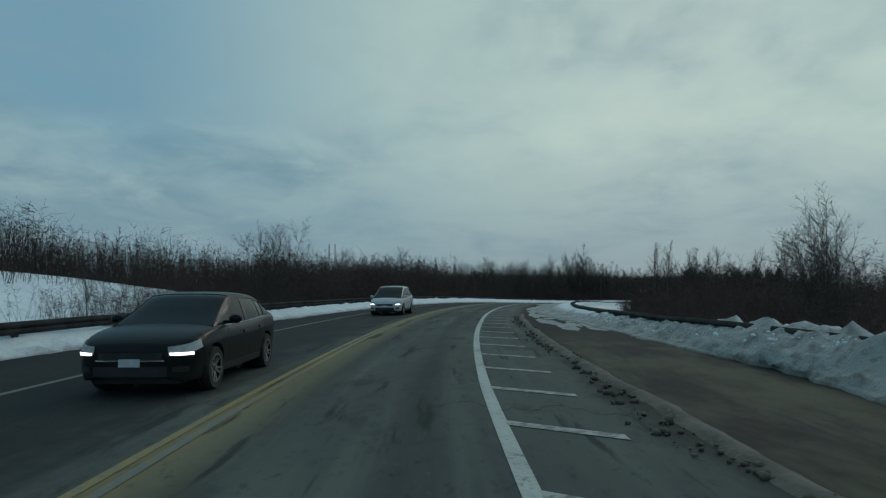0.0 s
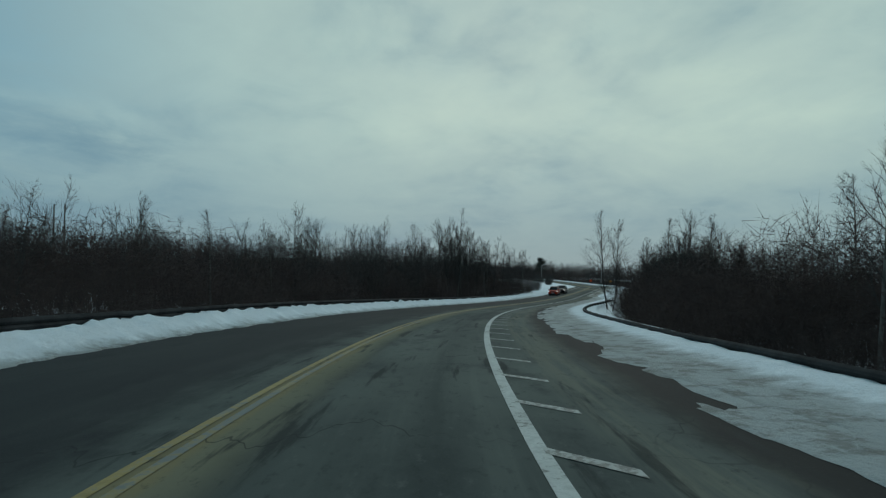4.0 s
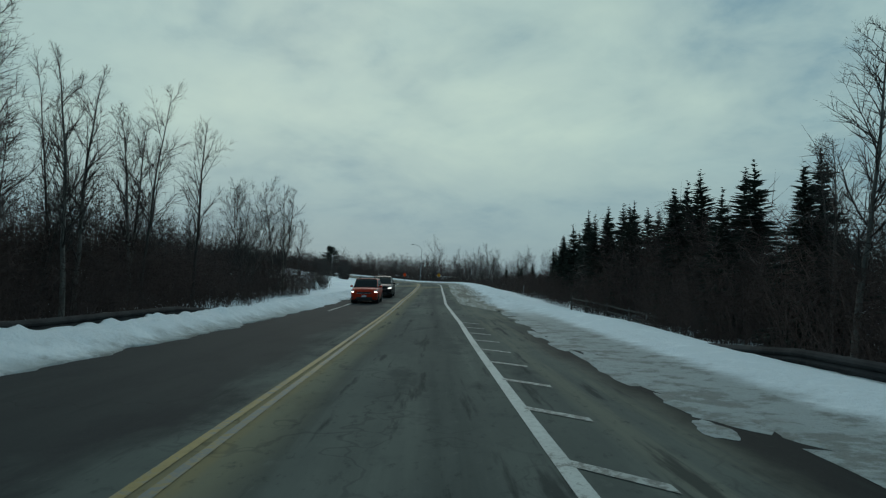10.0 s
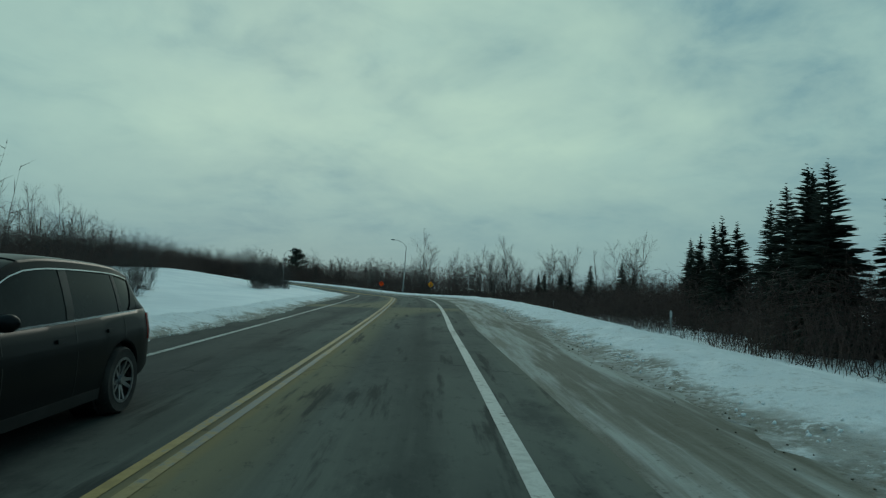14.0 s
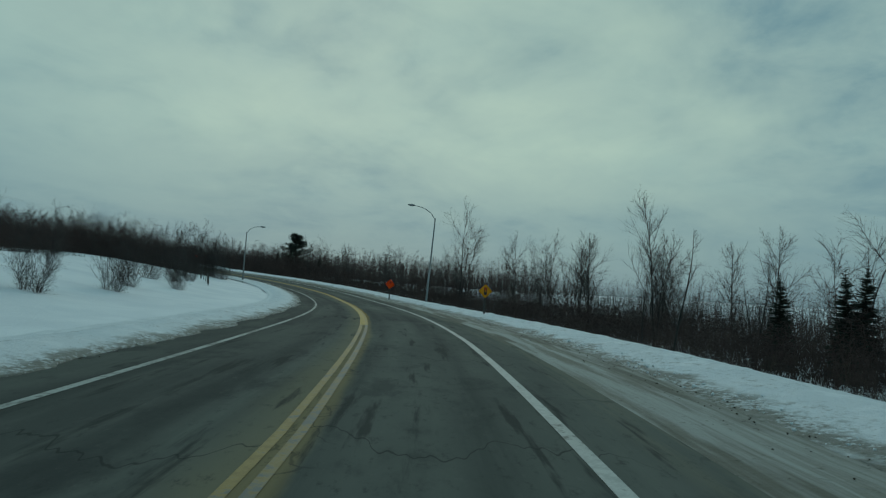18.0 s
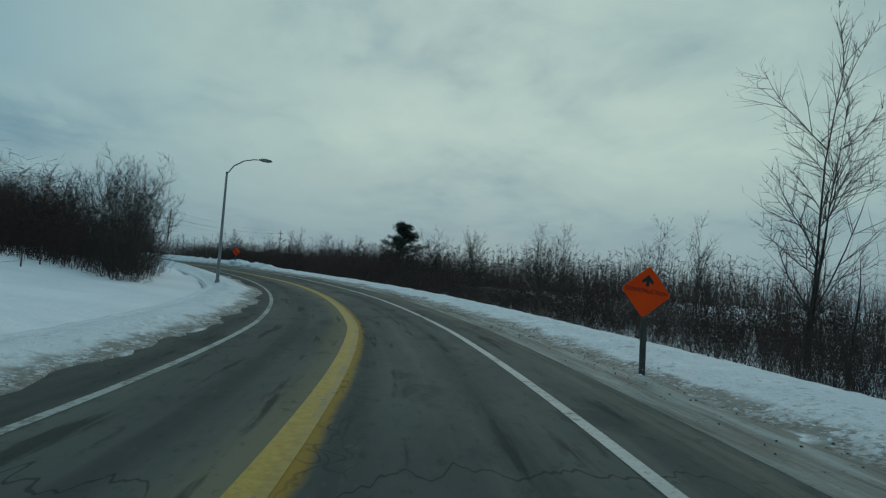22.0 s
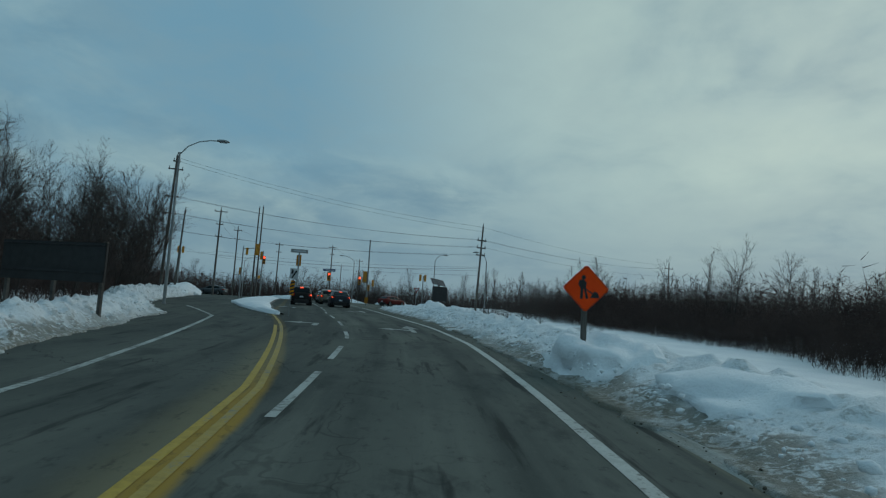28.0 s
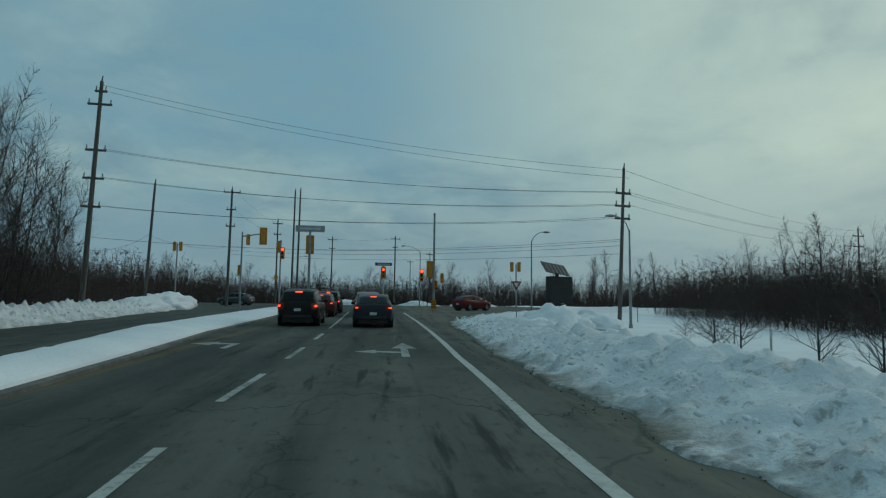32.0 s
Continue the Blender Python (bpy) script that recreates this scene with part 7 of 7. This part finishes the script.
wire("far_c", 0.3, "far_d", 0.3, 0.4, 0.4)
wire("far_d", 0.3, "far_e", 0.3, 0.4, 0.3)


# ---------------------------------------------------------------- traffic signals
def signal_head(parent, x, y, z, lit="red", board=True, back=False, k=1.0):
    """A three-light head; it faces -y, or +y where only its back shows."""
    f = 1 if back else -1
    head = part("signal_head", box(bmesh.new(), x - 0.17 * k, x + 0.17 * k, y - 0.12, y + 0.12, z - 0.52 * k, z + 0.52 * k, 0.03), SIGNAL_YELLOW, parent, "yellow three-light signal head")
    if board:
        part("backboard", box(bmesh.new(), x - 0.29 * k, x + 0.29 * k, y - 0.015, y + 0.015, z - 0.68 * k, z + 0.68 * k, 0.02), SIGNAL_YELLOW, head, "yellow backing board")
    for n, q in enumerate((0.34, 0.0, -0.34)):
        mat = SIGNAL_RED if (lit == "red" and n == 0) else SIGNAL_OFF
        part("signal_lens", rod(bmesh.new(), (x, y + f * 0.10, z + q * k), (x, y + f * 0.135, z + q * k), 0.115 * k, 0.11 * k, 16), mat, head, "lit red light" if mat is SIGNAL_RED else "")
        bm = bmesh.new()
        ring = [[(x + rr * math.cos(a), y + f * dy, z + q * k + rr * math.sin(a)) for a in np.linspace(-0.3, math.pi + 0.3, 11)] for rr, dy in ((0.125 * k, 0.12), (0.125 * k, 0.30))]
        loft(bm, ring, caps=False)
        part("visor", bm, SIGNAL_YELLOW, head)
    return head


def signal_post(s, d, h, label, turn=0.0, r=0.08):
    top = new("traffic_signal")
    base = spot(s, d)
    base.z = min(base.z, land(s, d).z + 0.3)
    top.matrix_world = Matrix.Translation(base) @ pose(0, 0, 0, 0, 0, heading(s) + turn)
    hh = h + float(np.interp(s, STEP, LINE[:, 2])) - base.z
    part("post", rod(bmesh.new(), (0, 0, -0.5), (0, 0, hh), r, r * 0.75, 12), POLE_STEEL, top)
    return tagged(top, label, "traffic signal", "traffic signals"), hh


t1, hh = signal_post(427.0, -11.2, 6.2, "grey signal mast with yellow signal heads on an arm")
part("arm", rod(bmesh.new(), (0, 0, hh - 0.35), (1.6, 0, hh - 0.1), 0.05, 0.04, 8), POLE_STEEL, t1)
signal_head(t1, 1.6, 0, hh - 0.3, "none", True, True)
signal_head(t1, 0.45, 0.05, hh - 0.6, "none", False, True, 0.8)
signal_head(t1, -0.15, 0.2, hh - 3.0, "none", False, True, 0.8)

t2, hh = signal_post(433.8, -9.2, 6.2, "grey signal post with a lit red signal")
signal_head(t2, 0.2, -0.2, 5.0, "red", False)
signal_head(t2, -0.2, 0.15, 5.6, "none", False, True)
part("pedestrian_head", box(bmesh.new(), -0.45, -0.15, -0.15, 0.1, 2.6, 3.0, 0.02), SIGNAL_YELLOW, t2)

t3, hh = signal_post(414.3, -4.75, 5.2, "grey median post with street-name board and yellow signal", r=0.09)
part("name_board", box(bmesh.new(), -0.85, 0.85, -0.02, 0.02, hh - 0.1, hh + 0.28, 0.01), SIGN_BACK, t3, "grey street-name board with plain bars")
part("name_bar", box(bmesh.new(), -0.6, 0.6, -0.028, -0.021, hh + 0.03, hh + 0.15), SIGN_WHITE, t3)
signal_head(t3, 0.0, 0.12, hh - 0.85, "none", True, True, 0.82)

t4, hh = signal_post(448.0, 0.2, 4.9, "grey far-side post with blue name board and lit red signal")
part("name_board", box(bmesh.new(), -0.95, 0.95, -0.03, 0.03, hh - 0.15, hh + 0.2, 0.01), BLUE_SIGN, t4, "blue street-name board with plain bars")
part("name_bar", box(bmesh.new(), -0.7, 0.7, -0.04, -0.031, hh - 0.03, hh + 0.08), SIGN_WHITE, t4)
signal_head(t4, 0.0, -0.15, hh - 0.95, "red", True)

t5, hh = signal_post(429.4, 4.1, 8.3, "tall dark signal pole with yellow signals on a small island", r=0.11)
signal_head(t5, -0.3, 0.1, 3.6, "none", True, True, 1.1)
part("bracket", rod(bmesh.new(), (0, 0, 2.95), (-1.05, -0.2, 2.95), 0.035, 0.035, 8), POLE_STEEL, t5)
signal_head(t5, -1.05, -0.2, 3.1, "red", False)
signal_head(t5, 0.7, 0.0, 2.9, "none", False, True, 0.8)
signal_head(t5, 0.15, -0.2, 2.3, "none", False, False, 0.75)
part("crown", rod(bmesh.new(), (0, 0, hh), (0, 0, hh + 0.12), 0.12, 0.05, 10), STEEL, t5)
part("hazard_board", plate_shape(bmesh.new(), [(-0.22, 0.3), (0.22, 0.3), (0.22, 1.05), (-0.22, 1.05)], 0.01, -0.14), AMBER_SIGN, t5, "amber and black striped board")
bm = bmesh.new()
for z in (0.34, 0.58, 0.82):
    bm.faces.new([bm.verts.new((x, -0.146, q)) for x, q in ((-0.22, z), (0.0, z + 0.14), (0.22, z), (0.22, z + 0.1), (0.0, z + 0.22), (-0.22, z + 0.1))])
part("stripes", bm, SIGN_BLACK, t5)

t6, hh = signal_post(436.0, 12.7, 4.6, "grey post with yellow signals beyond the turn channel")
for x in (-0.4, 0.3):
    signal_head(t6, x, 0.1, hh - 0.3, "none", False, True, 0.9)


def yield_sign():
    top = new("yield_sign")
    top.matrix_world = Matrix.Translation(spot(411.8, 7.1)) @ pose(0, 0, 0, 0, 0, heading(411) - 8)
    part("post", rod(bmesh.new(), (0, 0.03, -0.8), (0, 0.03, 2.3), 0.028, 0.028, 8), POLE_STEEL, top)
    part("panel", plate_shape(bmesh.new(), [(-0.30, 2.32), (0.30, 2.32), (0.0, 1.8)], 0.01), LENS_OFF, top, "red-bordered triangle")
    part("field", plate_shape(bmesh.new(), [(-0.16, 2.24), (0.16, 2.24), (0.0, 1.97)], 0.003, -0.005), SIGN_WHITE, top, "white inner field")
    tagged(top, "red and white yield sign on a grey post in snow", "road sign")


yield_sign()

t7, hh = signal_post(443.0, -20.8, 6.4, "grey post with yellow signals on the side road")
for x in (-0.3, 0.3):
    signal_head(t7, x, 0.1, hh - 0.3, "none", False, True, 0.9)


def solar_trailer():
    top = new("solar_sign_trailer")
    base = land(411.0, 9.35)
    top.matrix_world = Matrix.Translation((base.x, base.y, float(np.interp(411.0, STEP, LINE[:, 2])) + 0.1)) @ pose(0, 0, 0, 0, 0, heading(411) + 14)
    part("sign_panel", box(bmesh.new(), -0.78, 0.78, -0.16, 0.16, 1.1, 2.5, 0.03), SIGN_BLACK, top, "blank black message panel")
    part("frame", box(bmesh.new(), -0.82, 0.82, -0.1, 0.18, 1.04, 1.1), BLACK, top)
    part("mast", box(bmesh.new(), -0.08, 0.08, 0.17, 0.33, 0.1, 2.9), BLACK, top)
    bm = box(bmesh.new(), -0.75, 0.75, -0.5, 0.5, -0.025, 0.025)
    panel = part("solar_panel", bm, SOLAR, top, "tilted solar panel")
    panel.matrix_local = pose(-0.15, 0.2, 2.95, 38, 8, 0)
    for x in (-0.5, -0.25, 0.0, 0.25, 0.5):
        part("panel_rib", box(bmesh.new(), x - 0.012, x + 0.012, -0.5, 0.5, 0.026, 0.034), SIGN_BACK, panel)
    part("trailer_bed", box(bmesh.new(), -0.7, 0.7, -0.5, 0.9, -0.35, 0.12, 0.03), BLACK, top)
    for x in (-0.8, 0.8):
        part("wheel", rod(bmesh.new(), (x - 0.09, 0.2, -0.15), (x + 0.09, 0.2, -0.15), 0.3, 0.3, 18), RUBBER, top)
    tagged(top, "black message-sign trailer with tilted solar panel in snow", "sign trailer")


solar_trailer()


# ---------------------------------------------------------------- island, heaps, clods, patches
def build_island():
    right = table((380.4, -4.9), (384, -5.7), (390, -6.1), (400, -6.8), (420, -7.0), (444, -6.9))
    left = table((380.4, -5.2), (382, -5.8), (385, -6.8), (390, -8.0), (400, -9.6), (420, -10.2), (444, -9.6))
    along = np.arange(380.4, 444, 0.5)
    rows, prof = [], [(0.0, -0.02), (0.0, 0.15), (0.06, 0.16), (0.1, 0.24), (0.3, 0.36), (0.5, 0.42), (0.7, 0.36), (0.9, 0.24), (0.95, 0.16), (1.0, 0.15), (1.0, -0.02)]
    for s in along:
        a, b = float(right(s)), float(left(s))
        k = min(0.65, 0.1 + (s - 380.4) / 12.0)
        for u, h in prof:
            p = spots([s], [a + (b - a) * u])[0]
            low_end = min(1.0, 0.1 + (s - 380.4) / 5.0)
            hh = (h * low_end if h > 0 else h) if h < 0.2 else 0.16 + (h - 0.16) * k * (1 + 0.5 * wave(s, u * 3, 0.7)) + 0.04 * wave(s, u * 6, 2.0)
            rows.append((p[0], p[1], p[2] + hh))
    n, m = len(along), len(prof)
    faces = grid_faces(n, m) + [tuple(range(m))]
    tagged(new("median_island", mesh_from("median_island", rows, faces, SNOW)), "kerbed median island under smooth snow", "traffic island", kind="structure")
    kerb = []
    for s in along:
        a = float(right(s))
        p = spots([s] * 4, [a + 0.16, a + 0.15, a, a - 0.02])
        p[:, 2] += np.array([-0.03, 0.07, 0.09, -0.03])
        kerb.append(p)
    tagged(new("kerb", mesh_from("kerb", np.concatenate(kerb), [f[::-1] for f in grid_faces(n, 4)], CONCRETE, smooth_shade=False)), "grey concrete kerb of the median island", "kerb", kind="structure")


build_island()


def heap(s, d, rx, ry, h, seed, label="lumpy ploughed snow heap"):
    bm = bmesh.new()
    bmesh.ops.create_icosphere(bm, subdivisions=4, radius=1.0)
    for v in bm.verts:
        n = 1 + 0.28 * noise.noise(v.co * 1.6 + Vector((seed, 0, 0))) + 0.16 * noise.noise(v.co * 4.0 + Vector((0, seed, 0))) + 0.13 * noise.noise(v.co * 9.0) + 0.07 * noise.noise(v.co * 19.0)
        v.co = Vector((v.co.x * rx * n, v.co.y * ry * n, (v.co.z * n if v.co.z > 0 else v.co.z * 0.2) * h))
    ob = soft(part("snow_heap", bm, SNOW), 180)
    p = spot(s, d)
    ob.matrix_world = Matrix.Translation((p.x, p.y, max(p.z - 0.25, land(s, d).z - 0.1))) @ pose(0, 0, 0, 0, 0, heading(s))
    tagged(ob, label, "snow heap", "snow heaps")


for k, (s, d, rx, ry, h) in enumerate(((406.5, 7.6, 1.5, 1.7, 1.25), (409.5, 9.3, 1.3, 1.5, 0.85), (412, 11.5, 1.6, 1.8, 0.9), (414.5, 8.6, 1.3, 1.6, 0.6), (432, -18.5, 2.2, 3.0, 1.4), (425, -17.8, 1.6, 3.0, 1.1), (438, -19.5, 2.0, 2.5, 1.2),
                                       (470, 14, 3.0, 2.5, 1.2), (474, 6, 3.0, 1.6, 0.9), (476, -6, 4.0, 1.5, 0.9), (401.5, 5.6, 1.2, 1.8, 0.6), (361.6, 4.3, 1.3, 2.3, 0.95), (357.5, 5.2, 1.5, 2.4, 0.7))):
    heap(s, d, rx, ry, h, k * 3.7)


def scatter_stuff(name, label, category, rows, mat, flat=1.0, seed=0, spiky=0.5):
    """Many small lumps in one mesh; rows: s, d, h over the road, size."""
    rng = np.random.default_rng(seed)
    bm = bmesh.new()
    bmesh.ops.create_icosphere(bm, subdivisions=1, radius=1.0)
    base = np.array([v.co for v in bm.verts])
    tri = np.array([[v.index for v in f.verts] for f in bm.faces])
    bm.free()
    verts, faces = [], []
    for s, d, h, size in rows:
        p = np.array(spot(s, d, h))
        k = base * (1 + spiky * rng.normal(0, 0.4, (len(base), 1))) * size * rng.uniform(0.6, 1.3, 3) * np.array([1, 1, flat])
        faces.append(tri + len(base) * len(verts))
        verts.append(p + k)
    ob = new(name, fast_mesh(name, np.concatenate(verts), np.concatenate(faces), mat))
    return tagged(ob, label, category, kind="stuff")


_q = np.random.default_rng(23)
clods = [(s, 2.75 + 0.16 * math.sin(s * 0.6) + _q.normal(0, 0.13), 0.02, abs(_q.normal(0.022, 0.02)) + 0.008) for s in _q.uniform(-20, 34, 700)]
clods += [(s, float(SNOW_R(s)) + _q.normal(0.1, 0.35), 0.05, abs(_q.normal(0.006, 0.006)) + 0.005) for s in _q.uniform(180, 430, 3000)]
clods += [(s, float(SNOW_L(s)) - _q.normal(0.1, 0.25), 0.04, abs(_q.normal(0.006, 0.006)) + 0.005) for s in _q.uniform(220, 400, 900)]
scatter_stuff("frozen_clods", "dark frozen sand clods along the snow edge", "clods", clods, CLOD, 0.7, 5)
chunks = []
for s in _q.uniform(352, 432, 2600):
    chunks.append((s, float(SNOW_R(s)) + _q.uniform(0.25, 2.6), float(CREST_R(s)) * _q.uniform(0.35, 0.9), abs(_q.normal(0.012, 0.022)) + 0.008))
for s in _q.uniform(355, 430, 1100):
    chunks.append((s, float(SNOW_L(s)) - _q.uniform(0.2, 2.0), float(CREST_L(s)) * _q.uniform(0.3, 0.85), abs(_q.normal(0.012, 0.022)) + 0.008))
for s in _q.uniform(-20, 30, 900):
    chunks.append((s, float(SNOW_R(s)) + _q.uniform(0.2, 1.6), float(CREST_R(s)) * _q.uniform(0.4, 1.0), abs(_q.normal(0.012, 0.022)) + 0.008))
for s in _q.uniform(178, 352, 1500):
    chunks.append((s, float(SNOW_R(s)) + abs(_q.normal(0.1, 0.7)), float(CREST_R(s)) * _q.uniform(0.3, 0.7) + 0.03, abs(_q.normal(0.01, 0.012)) + 0.006))
scatter_stuff("snow_chunks", "broken chunks of ploughed snow on the banks", "snow chunks", chunks, SNOW, 0.8, 6)


def ice_patches():
    """Thin ragged sheets of packed snow on the shoulder."""
    rng = np.random.default_rng(31)
    verts, faces = [], []
    for _ in range(300):
        s = rng.uniform(24, 172)
        f = rng.beta(2.6, 1.2)
        d = 3.1 + f * (float(SNOW_R(s)) + 0.5 - 3.1)
        ls, ld = rng.uniform(0.4, 2.2), rng.uniform(0.10, 0.38) * (0.5 + f)
        n = 18
        b = len(verts)
        verts.append(tuple(spot(s, d, 0.025)))
        for k in range(n):
            a = 2 * math.pi * k / n
            q = 1 + 0.45 * noise.noise((math.cos(a) * 1.7 + s, math.sin(a) * 1.7, d * 3)) + 0.25 * noise.noise((math.cos(a) * 5 + s, math.sin(a) * 5, d))
            verts.append(tuple(spot(s + ls * q * math.cos(a) + 0.5 * ld * math.sin(a), d + ld * q * math.sin(a), 0.006)))
        faces += [(b, b + 1 + k, b + 1 + (k + 1) % n) for k in range(n)]
    ob = new("packed_snow_patches", mesh_from("packed_snow_patches", verts, faces, BANK_SNOW, np.full((len(verts), 2), 0.9)))
    tagged(ob, "thin ragged patches of packed snow on the shoulder", "snow patches", kind="stuff")


ice_patches()


def sand_ridge():
    along = np.arange(-20, 36, 0.25)
    prof = [(-0.16, 0.0), (-0.07, 0.04), (0.0, 0.06), (0.09, 0.035), (0.2, 0.0)]
    rows = []
    for s in along:
        c = 2.95 + 0.1 * wave(s, 3, 0.3) + 0.07 * wave(s, 8, 1.5)
        for o, h in prof:
            p = spots([s], [c + o])[0]
            rows.append((p[0], p[1], p[2] + h * (1 + 0.7 * wave(s, o * 9, 1.8)) - (0.004 if h == 0 else 0)))
    tagged(new("sand_ridge", mesh_from("sand_ridge", rows, [f[::-1] for f in grid_faces(len(along), len(prof))], DARK_SAND)), "low ridge of frozen sand left by the plough", "sand ridge", kind="stuff")


sand_ridge()


def rail_fence():
    top = new("timber_fence")
    pts = [(170.5, 11.2), (173.5, 10.8), (176.5, 10.4), (179.5, 9.9), (182.5, 9.6)]
    for k, (s, d) in enumerate(pts):
        p = land(s, d)
        part("fence_post", rod(bmesh.new(), p + Vector((0, 0, -0.5)), p + Vector((0, 0, 0.95)), 0.07, 0.06, 8), RAIL_POST, top)
        if k:
            a = land(*pts[k - 1])
            for z in (0.4, 0.75):
                part("fence_rail", rod(bmesh.new(), a + Vector((0, 0, z)), p + Vector((0, 0, z + 0.02)), 0.05, 0.045, 8), RAIL_POST, top)
    tagged(top, "dark timber rail fence in front of the spruces", "fence")


rail_fence()


def wire_fence():
    """A farm fence of thin timber posts, the first one braced, with three wires."""
    top = new("wire_fence")
    tops = []
    for k in range(11):
        s, d = 289.5 + 3.0 * k, -12.0 - 0.13 * k
        p = land(s, d)
        tops.append(p)
        r = 0.075 if k in (1, 5) else 0.035
        part("fence_post", rod(bmesh.new(), p + Vector((0, 0, -0.5)), p + Vector((0.02, 0, 1.05 if r > 0.05 else 0.9)), r, r * 0.9, 8), RAIL_POST, top)
    part("brace", rod(bmesh.new(), tops[1] + Vector((0, 0, 0.85)), land(294.6, -12.1) + Vector((0, 0, -0.1)), 0.05, 0.05, 8), RAIL_POST, top)
    for z in (0.3, 0.55, 0.8):
        for a, b in zip(tops, tops[1:]):
            part("fence_wire", rod(bmesh.new(), a + Vector((0, 0, z)), b + Vector((0, 0, z)), 0.006, 0.006, 5), WIRE, top)
    tagged(top, "thin post and wire fence in the snow slope", "fence")


wire_fence()


def delineator(s, d, z=1.1):
    top = sign_post("marker_post", s, d)
    part("stake", box(bmesh.new(), -0.03, 0.03, -0.02, 0.02, -0.4, z), SIGN_BACK, top)
    part("reflector", box(bmesh.new(), -0.05, 0.05, -0.035, -0.022, z - 0.28, z - 0.04), SIGN_WHITE, top, "white reflector")
    tagged(top, "slim marker post standing in snow", "marker post", "marker posts")


for s, d in ((211, 10.6), (236, 12.0), (392, 12.6), (399, 13.8), (405, 16.0), (425, 20.0)):
    delineator(s, d)


# ---------------------------------------------------------------- far off
for s, d in ((152, -96.0), (153, -94.5)):
    top = new("mast")
    top.matrix_world = Matrix.Translation(land(s, d))
    part("shaft", rod(bmesh.new(), (0, 0, -0.8), (0, 0, 17.0), 0.25, 0.12, 8), WOOD_POLE, top)
    part("cap", rod(bmesh.new(), (0, 0, 17.0), (0, 0, 17.3), 0.14, 0.06, 8), STEEL, top)
    tagged(top, "tall thin mast above the distant woods", "mast", "distant masts")
